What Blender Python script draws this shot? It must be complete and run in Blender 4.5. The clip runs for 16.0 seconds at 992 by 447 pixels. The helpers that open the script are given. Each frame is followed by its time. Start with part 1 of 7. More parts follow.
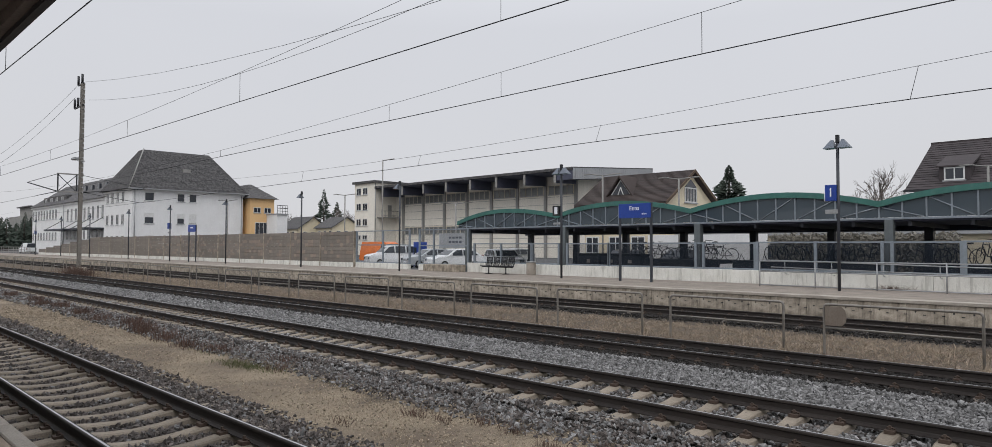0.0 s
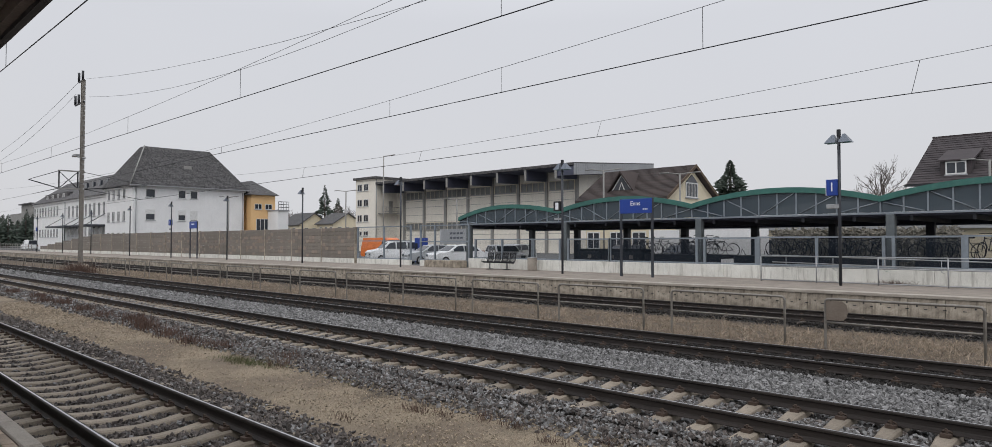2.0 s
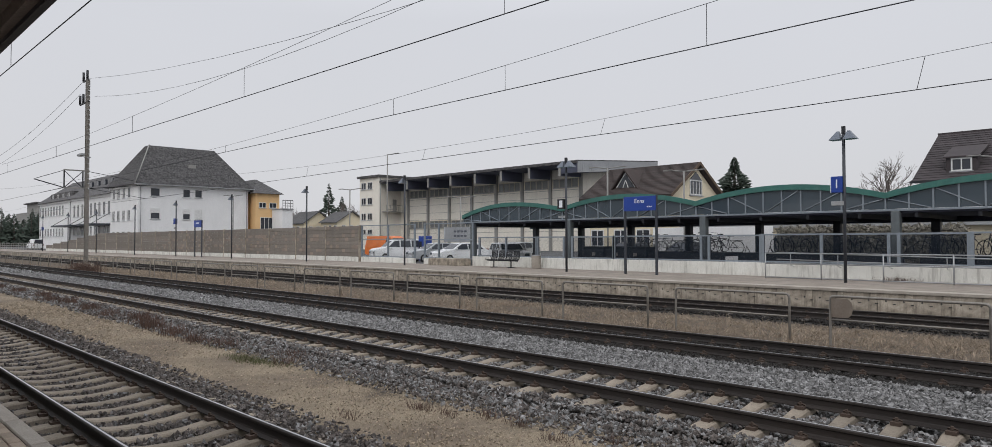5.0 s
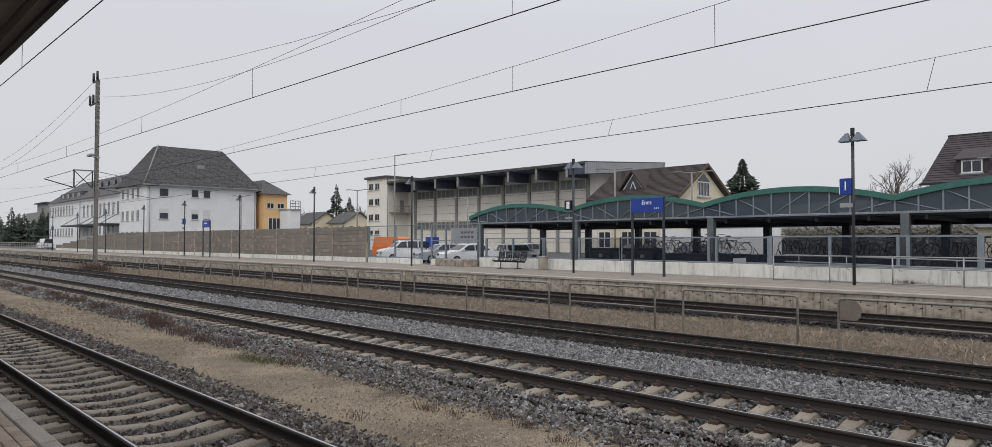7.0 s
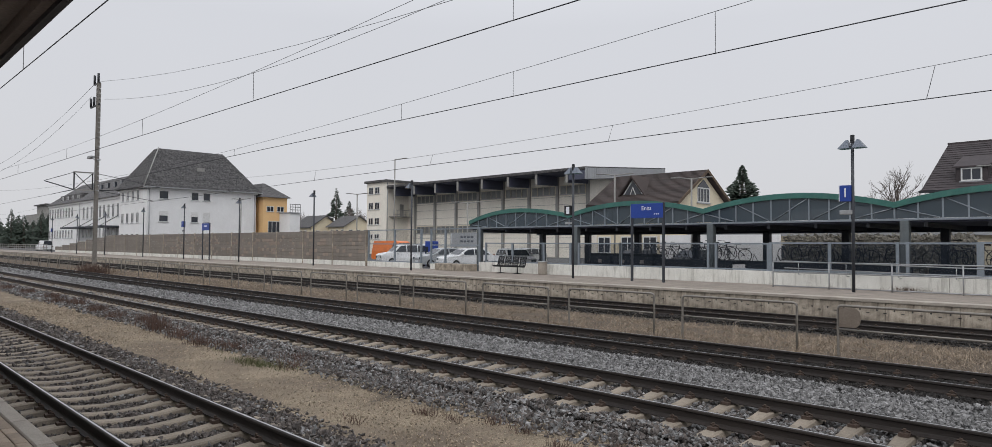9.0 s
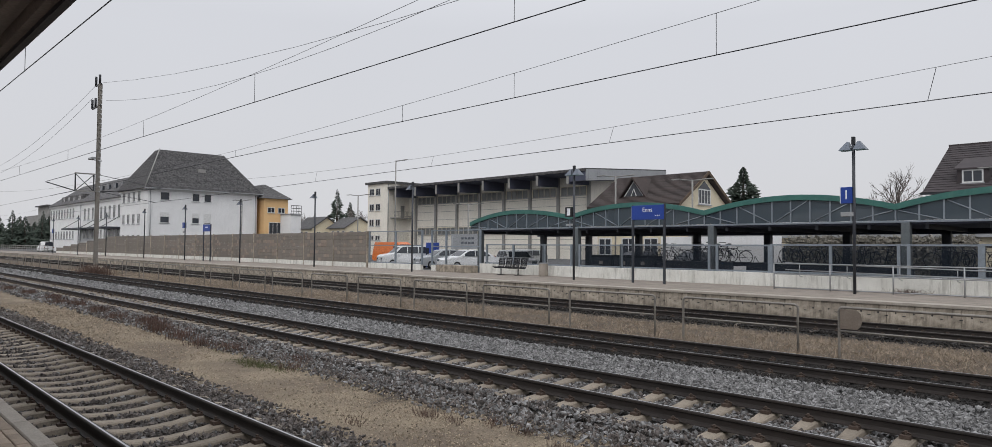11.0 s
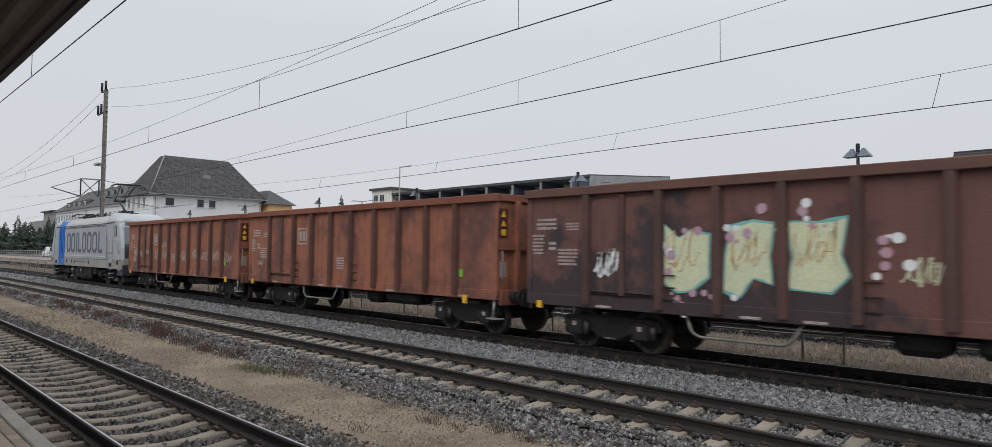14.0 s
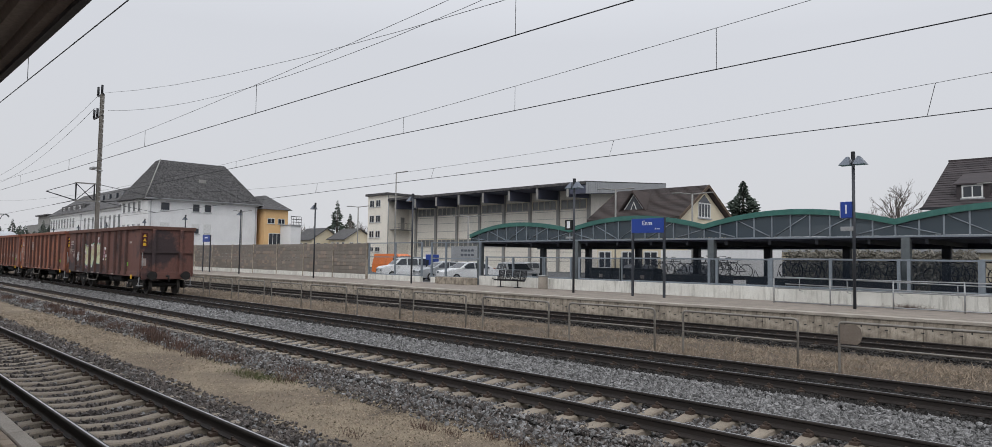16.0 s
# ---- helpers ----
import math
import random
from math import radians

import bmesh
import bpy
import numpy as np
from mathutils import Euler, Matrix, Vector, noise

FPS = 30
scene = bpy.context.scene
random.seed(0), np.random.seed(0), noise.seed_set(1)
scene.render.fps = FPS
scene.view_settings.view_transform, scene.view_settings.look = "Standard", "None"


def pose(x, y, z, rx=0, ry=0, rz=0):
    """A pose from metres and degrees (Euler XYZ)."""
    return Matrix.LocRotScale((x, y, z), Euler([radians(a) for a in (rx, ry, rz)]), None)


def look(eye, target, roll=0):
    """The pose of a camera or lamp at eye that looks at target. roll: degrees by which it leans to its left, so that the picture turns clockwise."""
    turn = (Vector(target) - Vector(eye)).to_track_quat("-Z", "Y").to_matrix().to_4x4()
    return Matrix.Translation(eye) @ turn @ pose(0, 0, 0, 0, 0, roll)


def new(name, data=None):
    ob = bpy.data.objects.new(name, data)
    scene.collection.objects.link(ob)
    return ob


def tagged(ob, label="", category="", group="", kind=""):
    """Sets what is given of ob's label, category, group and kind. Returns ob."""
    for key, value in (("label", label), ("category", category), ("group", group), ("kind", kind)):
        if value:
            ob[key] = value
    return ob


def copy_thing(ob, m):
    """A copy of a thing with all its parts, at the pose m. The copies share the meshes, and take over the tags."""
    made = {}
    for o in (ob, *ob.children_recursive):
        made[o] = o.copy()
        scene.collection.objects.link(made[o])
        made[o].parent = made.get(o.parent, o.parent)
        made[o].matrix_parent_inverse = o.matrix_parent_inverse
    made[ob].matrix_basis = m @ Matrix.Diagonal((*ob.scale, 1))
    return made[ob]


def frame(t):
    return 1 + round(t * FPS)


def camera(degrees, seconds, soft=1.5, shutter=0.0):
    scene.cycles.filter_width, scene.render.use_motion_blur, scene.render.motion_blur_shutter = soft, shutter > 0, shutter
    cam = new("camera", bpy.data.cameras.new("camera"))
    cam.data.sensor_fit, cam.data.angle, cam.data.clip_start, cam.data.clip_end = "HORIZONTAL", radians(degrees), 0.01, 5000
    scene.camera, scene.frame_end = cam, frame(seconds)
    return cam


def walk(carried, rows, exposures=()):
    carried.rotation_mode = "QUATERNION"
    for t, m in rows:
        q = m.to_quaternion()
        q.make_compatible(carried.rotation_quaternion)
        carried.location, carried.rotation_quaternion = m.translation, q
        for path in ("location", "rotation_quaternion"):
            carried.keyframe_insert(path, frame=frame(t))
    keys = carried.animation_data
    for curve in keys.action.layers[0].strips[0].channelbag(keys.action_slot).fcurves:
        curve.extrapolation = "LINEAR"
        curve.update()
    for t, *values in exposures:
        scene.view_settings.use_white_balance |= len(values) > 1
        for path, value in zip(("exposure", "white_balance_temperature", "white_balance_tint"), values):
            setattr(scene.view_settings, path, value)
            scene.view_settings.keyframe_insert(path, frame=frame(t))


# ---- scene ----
EYE = (0.0, 0.0, 2.166)
cam = camera(70.97, 16.0, soft=0.5, shutter=0.12)
VIEW = [(0.0, 91.891, -0.172, 44.655), (0.5, 91.785, -0.06, 44.696), (1.0, 91.666, 0.026, 44.713), (1.5, 91.556, 0.024, 44.741),
        (2.0, 91.533, -0.011, 44.743), (2.5, 91.536, -0.015, 44.72), (3.0, 91.487, -0.037, 44.671), (3.5, 91.465, 0.035, 44.656),
        (4.0, 91.412, 0.116, 44.689), (6.5, 91.388, -0.004, 45.648), (7.0, 91.458, -0.049, 45.641), (7.5, 91.526, -0.13, 45.615),
        (8.0, 91.611, -0.229, 45.604), (8.5, 91.741, -0.33, 45.614), (9.0, 91.844, -0.415, 45.606), (11.5, 91.989, -0.471, 45.722),
        (12.0, 92.046, -0.398, 45.897), (12.5, 92.192, -0.417, 46.044), (13.0, 92.362, -0.475, 46.046), (13.5, 92.362, -0.525, 46.02),
        (14.0, 92.476, -0.598, 45.972), (14.5, 92.703, -0.623, 45.918), (15.0, 92.767, -0.698, 45.834), (15.5, 92.872, -0.802, 45.753),
        (16.0, 92.979, -0.846, 45.65)]
walk(cam, [(t, pose(*EYE, rx, ry, rz)) for t, rx, ry, rz in VIEW],
     exposures=[(0.0, 0.0, 6500, 10), (12.8, 0.0, 6500, 10), (14.2, 0.0, 6380, 8.5), (15.2, 0.0, 6380, 8.5), (16.0, 0.0, 6450, 9.5)])

# ---- light: an overcast sky, brighter towards the zenith, and a very soft sun ----
scene.view_settings.exposure = 0.0
SUN_EL, SUN_AZ = radians(48), radians(146)
world = bpy.data.worlds.new("overcast_sky")
scene.world = world
world.use_nodes = True
wn, wl = world.node_tree.nodes, world.node_tree.links
sky = wn.new("ShaderNodeTexSky")
sky.sky_type, sky.sun_disc, sky.sun_elevation, sky.sun_rotation = "NISHITA", False, SUN_EL, SUN_AZ
sky.air_density, sky.dust_density = 1.0, 4.0
wn["Background"].inputs[1].default_value = 1.0
tc = wn.new("ShaderNodeTexCoord")
sep = wn.new("ShaderNodeSeparateXYZ")
ramp = wn.new("ShaderNodeValToRGB")
ramp.color_ramp.elements[0].position, ramp.color_ramp.elements[0].color = 0.0, (0.672, 0.675, 0.70, 1)
ramp.color_ramp.elements[1].position, ramp.color_ramp.elements[1].color = 1.0, (1.45, 1.5, 1.6, 1)
e = ramp.color_ramp.elements.new(0.3)
e.color = (0.695, 0.708, 0.75, 1)
cloud = wn.new("ShaderNodeTexNoise")
cloud.inputs["Scale"].default_value, cloud.inputs["Detail"].default_value = 1.3, 3.0
cmul = wn.new("ShaderNodeMapRange")
cmul.inputs[3].default_value, cmul.inputs[4].default_value = 0.94, 1.05
mulc = wn.new("ShaderNodeMix")
mulc.data_type, mulc.blend_type = "RGBA", "MULTIPLY"
mulc.inputs[0].default_value = 1.0
skyw = wn.new("ShaderNodeMix")
skyw.data_type, skyw.blend_type = "RGBA", "MIX"
skys = wn.new("ShaderNodeMix")
skys.data_type, skys.blend_type = "RGBA", "MULTIPLY"
skys.inputs[0].default_value = 1.0
skys.inputs[7].default_value = (0.1, 0.1, 0.1, 1)
wl.new(sky.outputs[0], skys.inputs[6])
wl.new(tc.outputs["Generated"], sep.inputs[0])
wl.new(sep.outputs[2], ramp.inputs[0])
wl.new(tc.outputs["Generated"], cloud.inputs["Vector"])
wl.new(cloud.outputs[0], cmul.inputs[0])
wl.new(ramp.outputs[0], mulc.inputs[6])
wl.new(cmul.outputs[0], mulc.inputs[7])
skyw.inputs[0].default_value = 0.06
wl.new(mulc.outputs[2], skyw.inputs[6])
wl.new(skys.outputs[2], skyw.inputs[7])
wl.new(skyw.outputs[2], wn["Background"].inputs[0])
sun_data = bpy.data.lights.new("sun", "SUN")
sun_data.energy, sun_data.angle, sun_data.color = 0.9, radians(40), (1.0, 0.97, 0.93)
sun = new("sun", sun_data)
sun.matrix_world = look((0, -20, 60), (Vector((0, -20, 60)) - Vector((math.sin(SUN_AZ) * math.cos(SUN_EL), math.cos(SUN_AZ) * math.cos(SUN_EL), math.sin(SUN_EL)))))

# ---- materials ----
MATS = {}


def mat(name, c1, c2=None, scale=6.0, rough=0.7, metal=0.0, bump=0.15, fine=40.0, spread=(0.35, 0.7), streak=None, rand=0.0, stretch=(1, 1, 1),
        alpha=None, spec=0.4, island=False):
    """A surface: c1 and c2 mixed in patches, a fine grain on colour and relief, and vertical streaks where asked."""
    m = bpy.data.materials.new(name)
    m.use_nodes = True
    n, l = m.node_tree.nodes, m.node_tree.links
    b = n["Principled BSDF"]
    b.inputs["Roughness"].default_value, b.inputs["Metallic"].default_value = rough, metal
    b.inputs["Specular IOR Level"].default_value = spec
    c2 = c2 or tuple(v * 0.75 for v in c1)
    co = n.new("ShaderNodeTexCoord")
    mp = n.new("ShaderNodeMapping")
    mp.inputs["Scale"].default_value = stretch
    l.new(co.outputs["Object"], mp.inputs[0])
    big = n.new("ShaderNodeTexNoise")
    big.inputs["Scale"].default_value, big.inputs["Detail"].default_value, big.inputs["Roughness"].default_value = scale, 5.0, 0.65
    l.new(mp.outputs[0], big.inputs["Vector"])
    rg = n.new("ShaderNodeMapRange")
    rg.inputs[1].default_value, rg.inputs[2].default_value = spread
    l.new(big.outputs[0], rg.inputs[0])
    mix = n.new("ShaderNodeMix")
    mix.data_type = "RGBA"
    mix.inputs[6].default_value, mix.inputs[7].default_value = (*c1, 1), (*c2, 1)
    l.new(rg.outputs[0], mix.inputs[0])
    out = mix.outputs[2]
    grain = n.new("ShaderNodeTexNoise")
    grain.inputs["Scale"].default_value, grain.inputs["Detail"].default_value = fine, 4.0
    l.new(mp.outputs[0], grain.inputs["Vector"])
    gr = n.new("ShaderNodeMapRange")
    gr.inputs[1].default_value, gr.inputs[2].default_value, gr.inputs[3].default_value, gr.inputs[4].default_value = 0.3, 0.7, 0.82, 1.15
    l.new(grain.outputs[0], gr.inputs[0])
    mul = n.new("ShaderNodeMix")
    mul.data_type, mul.blend_type = "RGBA", "MULTIPLY"
    mul.inputs[0].default_value = 1.0
    l.new(out, mul.inputs[6])
    l.new(gr.outputs[0], mul.inputs[7])
    out = mul.outputs[2]
    if streak:
        sm = n.new("ShaderNodeMapping")
        sm.inputs["Scale"].default_value = (2.6, 2.6, 0.28)
        l.new(co.outputs["Object"], sm.inputs[0])
        st = n.new("ShaderNodeTexNoise")
        st.inputs["Scale"].default_value, st.inputs["Detail"].default_value, st.inputs["Roughness"].default_value = 2.2, 6.0, 0.7
        l.new(sm.outputs[0], st.inputs["Vector"])
        sr = n.new("ShaderNodeMapRange")
        sr.inputs[1].default_value, sr.inputs[2].default_value, sr.inputs[4].default_value = 0.5, 0.75, streak[3]
        l.new(st.outputs[0], sr.inputs[0])
        sx = n.new("ShaderNodeMix")
        sx.data_type = "RGBA"
        sx.inputs[7].default_value = (*streak[:3], 1)
        l.new(sr.outputs[0], sx.inputs[0])
        l.new(out, sx.inputs[6])
        out = sx.outputs[2]
    if rand:
        info = n.new("ShaderNodeNewGeometry" if island else "ShaderNodeObjectInfo")
        rr = n.new("ShaderNodeMapRange")
        rr.inputs[3].default_value, rr.inputs[4].default_value = 1 - rand, 1 + rand
        l.new(info.outputs["Random Per Island" if island else "Random"], rr.inputs[0])
        rm = n.new("ShaderNodeMix")
        rm.data_type, rm.blend_type = "RGBA", "MULTIPLY"
        rm.inputs[0].default_value = 1.0
        l.new(out, rm.inputs[6])
        l.new(rr.outputs[0], rm.inputs[7])
        out = rm.outputs[2]
    l.new(out, b.inputs["Base Color"])
    if bump:
        bp = n.new("ShaderNodeBump")
        bp.inputs["Strength"].default_value, bp.inputs["Distance"].default_value = bump, 0.02
        l.new(grain.outputs[0], bp.inputs["Height"])
        l.new(bp.outputs[0], b.inputs["Normal"])
    if alpha is not None:
        b.inputs["Alpha"].default_value = alpha
    MATS[name] = m
    return m


def glass(name, tint, rough=0.03, alpha=0.35):
    m = bpy.data.materials.new(name)
    m.use_nodes = True
    b = m.node_tree.nodes["Principled BSDF"]
    b.inputs["Base Color"].default_value = (*tint, 1)
    b.inputs["Roughness"].default_value, b.inputs["Alpha"].default_value = rough, alpha
    b.inputs["IOR"].default_value = 1.45
    MATS[name] = m
    return m


M_CONC = mat("concrete", (0.46, 0.40, 0.325), (0.22, 0.188, 0.15), 2.6, 0.85, bump=0.3, fine=60, streak=(0.06, 0.05, 0.041, 0.85), rand=0.2, spread=(0.4, 0.62))
M_PLAT = mat("platform_asphalt", (0.285, 0.245, 0.208), (0.18, 0.155, 0.133), 1.4, 0.9, bump=0.3, fine=80)
M_KERB = mat("kerb_concrete", (0.36, 0.325, 0.28), (0.24, 0.21, 0.18), 1.6, 0.85, bump=0.25, fine=70, rand=0.1)
M_WHITEWASH = mat("whitewashed_concrete", (0.75, 0.745, 0.70), (0.60, 0.59, 0.545), 1.1, 0.85, bump=0.2, streak=(0.15, 0.14, 0.115, 0.65), rand=0.03)
M_PAVER = mat("paver", (0.33, 0.26, 0.20), (0.22, 0.175, 0.135), 3.0, 0.9, bump=0.35, fine=90, rand=0.22)
M_SLEEPER = mat("sleeper_concrete", (0.265, 0.225, 0.178), (0.16, 0.135, 0.107), 2.5, 0.9, bump=0.3, fine=50, rand=0.16)
M_SLEEPER_OLD = mat("oiled_sleeper", (0.11, 0.09, 0.075), (0.065, 0.055, 0.048), 3, 0.85, bump=0.3, rand=0.2)
M_RAIL = mat("rail_rust", (0.027, 0.021, 0.018), (0.016, 0.013, 0.012), 3, 0.7, 0.0, bump=0.2, fine=60, stretch=(0.15, 1, 1))
M_RAILTOP = mat("rail_polished", (0.52, 0.52, 0.53), (0.40, 0.40, 0.41), 3, 0.28, 0.9, bump=0.02, stretch=(0.1, 1, 1))
M_RAILDULL = mat("rail_dull_top", (0.20, 0.17, 0.15), (0.13, 0.11, 0.10), 3, 0.45, 0.5, bump=0.05, stretch=(0.1, 1, 1))
M_CLIP = mat("rusty_fastening", (0.085, 0.06, 0.047), None, 20, 0.8, 0.2)
M_GALV = mat("galvanised_steel", (0.40, 0.41, 0.42), (0.30, 0.305, 0.31), 3, 0.5, 0.55, bump=0.05)
M_RAILING = mat("weathered_railing", (0.25, 0.235, 0.21), (0.16, 0.145, 0.13), 5, 0.6, 0.35, bump=0.08)
M_DARK = mat("dark_steel", (0.035, 0.037, 0.042), (0.022, 0.023, 0.026), 5, 0.55, 0.3, bump=0.08)
M_ANTHRA = mat("anthracite_paint", (0.045, 0.05, 0.06), (0.032, 0.036, 0.045), 4, 0.5, bump=0.03)
M_SCREENPOST = mat("grey_frame_paint", (0.25, 0.285, 0.32), (0.20, 0.23, 0.262), 3, 0.5, 0.3, bump=0.04)
M_COLUMN = mat("column_grey_paint", (0.14, 0.16, 0.168), (0.105, 0.12, 0.128), 2, 0.55, 0.1, bump=0.05, streak=(0.08, 0.085, 0.085, 0.4))
M_TEAL = mat("teal_copper_paint", (0.045, 0.16, 0.135), (0.035, 0.115, 0.10), 1.3, 0.55, bump=0.08, streak=(0.10, 0.19, 0.17, 0.5))
M_NOISE = mat("noise_panel", (0.215, 0.19, 0.165), (0.165, 0.148, 0.13), 1.6, 0.9, bump=0.35, fine=30, rand=0.10)
M_NOISE2 = mat("noise_block", (0.28, 0.225, 0.185), (0.21, 0.175, 0.15), 1.6, 0.9, bump=0.3, rand=0.18)
M_PLASTER = mat("white_plaster", (0.80, 0.80, 0.80), (0.73, 0.73, 0.73), 0.5, 0.9, bump=0.05, streak=(0.55, 0.55, 0.54, 0.25))
M_CREAM = mat("cream_plaster", (0.82, 0.775, 0.69), (0.76, 0.72, 0.64), 0.4, 0.9, bump=0.05, streak=(0.48, 0.455, 0.41, 0.4))
M_CREAM2 = mat("pale_yellow_plaster", (0.70, 0.62, 0.46), (0.62, 0.55, 0.41), 0.5, 0.9, bump=0.05)
M_HALLCOL = mat("hall_concrete", (0.30, 0.295, 0.28), (0.22, 0.215, 0.205), 0.6, 0.9, bump=0.1)
M_ORANGE = mat("orange_plaster", (0.76, 0.50, 0.25), (0.70, 0.455, 0.23), 0.5, 0.9, bump=0.05)
M_ROOF = mat("slate_roof", (0.115, 0.112, 0.112), (0.042, 0.04, 0.042), 3.2, 0.85, bump=0.5, fine=9, rand=0.2, spread=(0.42, 0.6))
M_ROOFB = mat("brown_roof_tile", (0.056, 0.042, 0.038), (0.036, 0.028, 0.027), 0.9, 0.85, bump=0.4, fine=12, rand=0.2)
M_ROOFD = mat("dark_roof_tile", (0.05, 0.041, 0.043), (0.034, 0.029, 0.031), 0.9, 0.85, bump=0.4, fine=12, rand=0.2)
M_METALCLAD = mat("grey_cladding", (0.36, 0.37, 0.385), (0.30, 0.31, 0.32), 0.5, 0.5, 0.3, bump=0.04)
M_WINDOW = mat("window_glass", (0.03, 0.035, 0.045), (0.05, 0.055, 0.065), 0.3, 0.1, 0.0, bump=0.0, spec=0.45)
M_WINFRAME = mat("white_window_frame", (0.72, 0.72, 0.71), None, 4, 0.5, bump=0.02)
M_BLUE = mat("sign_blue", (0.018, 0.055, 0.30), (0.016, 0.05, 0.27), 2, 0.4, bump=0.0)
M_WHITE = mat("white_paint", (0.78, 0.78, 0.78), (0.72, 0.72, 0.72), 3, 0.5, bump=0.02)
M_SIGNTXT = mat("sign_white", (0.80, 0.82, 0.86), (0.78, 0.8, 0.84), 3, 0.5, bump=0.0)
M_PLATE = mat("faded_grey_plate", (0.21, 0.175, 0.145), (0.16, 0.13, 0.105), 4, 0.6, 0.2)
M_ROOFCORR = mat("dark_sheet_soffit", (0.20, 0.175, 0.165), (0.15, 0.132, 0.125), 1.2, 0.6, 0.2, bump=0.05)
M_WOOD = mat("wood_brown", (0.13, 0.09, 0.06), (0.08, 0.055, 0.04), 3, 0.8)
M_RUST = mat("wagon_rust_red", (0.315, 0.118, 0.068), (0.125, 0.056, 0.046), 0.6, 0.75, bump=0.15, fine=25, streak=(0.075, 0.042, 0.034, 0.8), spread=(0.42, 0.62))
M_RUST2 = mat("wagon_brown", (0.15, 0.07, 0.057), (0.052, 0.036, 0.038), 0.42, 0.75, bump=0.15, fine=25, streak=(0.045, 0.033, 0.032, 0.6), spread=(0.46, 0.54))
# Brown rib rust, taken darker so its colour also carries the ribs' shaded sides.
M_RIB = mat("wagon_rib_rust_shade", (0.125, 0.052, 0.038), (0.065, 0.034, 0.028), 0.8, 0.8, bump=0.15, streak=(0.035, 0.026, 0.023, 0.7))
M_RIB2 = mat("wagon_rib_brown", (0.115, 0.058, 0.048), (0.065, 0.04, 0.037), 0.8, 0.8, bump=0.15, streak=(0.03, 0.024, 0.023, 0.7))
M_RIM = mat("wagon_rim_rust", (0.24, 0.085, 0.05), (0.17, 0.062, 0.04), 1.2, 0.8, bump=0.2, stretch=(0.5, 1, 1))
M_RIM2 = mat("wagon_rim_brown", (0.155, 0.075, 0.055), (0.10, 0.052, 0.042), 1.2, 0.8, bump=0.2, stretch=(0.5, 1, 1))
M_BOGIE = mat("grimy_bogie", (0.022, 0.02, 0.019), (0.012, 0.0115, 0.011), 4, 0.85, bump=0.3)
M_WHEEL = mat("wheel_steel", (0.10, 0.09, 0.082), (0.05, 0.045, 0.04), 5, 0.55, 0.5)
M_SILVER = mat("loco_silver", (0.375, 0.395, 0.425), (0.32, 0.335, 0.36), 0.6, 0.42, 0.1, bump=0.03, streak=(0.33, 0.315, 0.29, 0.35))
M_SKIRT = mat("loco_dusty_skirt", (0.33, 0.315, 0.285), (0.26, 0.245, 0.22), 1.0, 0.6, bump=0.06, streak=(0.22, 0.195, 0.165, 0.5))
M_LOCOROOF = mat("loco_roof", (0.42, 0.42, 0.42), (0.33, 0.325, 0.315), 1.0, 0.6, bump=0.05, streak=(0.27, 0.25, 0.23, 0.4))
M_CABROOF = mat("cab_roof_silver", (0.45, 0.47, 0.495), (0.40, 0.415, 0.435), 0.7, 0.45, 0.1, bump=0.02, streak=(0.4, 0.39, 0.37, 0.25))
M_LBLUE = mat("loco_blue", (0.002, 0.135, 0.52), (0.002, 0.115, 0.45), 0.8, 0.5, bump=0.02, streak=(0.01, 0.07, 0.30, 0.35), spec=0.25)
M_LGREY = mat("loco_lettering_grey", (0.085, 0.095, 0.12), (0.07, 0.08, 0.1), 2, 0.5, bump=0.0)
M_SCREEN = mat("windscreen", (0.10, 0.12, 0.14), (0.07, 0.085, 0.1), 0.5, 0.06, 0.0, bump=0.0, spec=0.9)
M_BLACK = mat("black_rubber", (0.016, 0.016, 0.018), None, 5, 0.6)
M_YELLOW = mat("warning_yellow", (0.80, 0.47, 0.03), None, 5, 0.5)
M_GREEN = mat("label_green", (0.20, 0.58, 0.05), None, 5, 0.5, bump=0.0)
M_CHALK = mat("chalk_white", (0.46, 0.41, 0.385), (0.30, 0.235, 0.21), 6, 0.8, bump=0.0)
M_PALE = mat("spray_pale_yellow", (0.66, 0.66, 0.42), (0.56, 0.62, 0.44), 3, 0.7, bump=0.0)
M_TURQ = mat("spray_turquoise", (0.20, 0.50, 0.46), None, 3, 0.7, bump=0.0)
M_PINK = mat("spray_pink", (0.50, 0.26, 0.30), (0.42, 0.34, 0.42), 3, 0.7, bump=0.0)
M_COPPER = mat("insulator_brown", (0.12, 0.035, 0.025), None, 4, 0.3)
M_CARWHITE = mat("car_white", (0.76, 0.77, 0.78), (0.74, 0.75, 0.76), 1, 0.25, bump=0.0, spec=0.6)
M_CARSILVER = mat("car_silver", (0.50, 0.52, 0.54), None, 1, 0.3, 0.4, bump=0.0)
M_CARORANGE = mat("van_orange", (0.72, 0.17, 0.02), None, 1, 0.35, bump=0.0)
M_CARDARK = mat("car_dark", (0.05, 0.055, 0.065), None, 1, 0.3, bump=0.0)
M_STONE = mat("ballast_stone", (0.235, 0.232, 0.23), (0.10, 0.098, 0.098), 9.0, 0.9, bump=0.4, fine=40, rand=0.5, island=True)
M_STONEB = mat("ballast_stone_brown", (0.125, 0.108, 0.099), (0.048, 0.042, 0.039), 9.0, 0.9, bump=0.4, fine=40, rand=0.55, island=True)
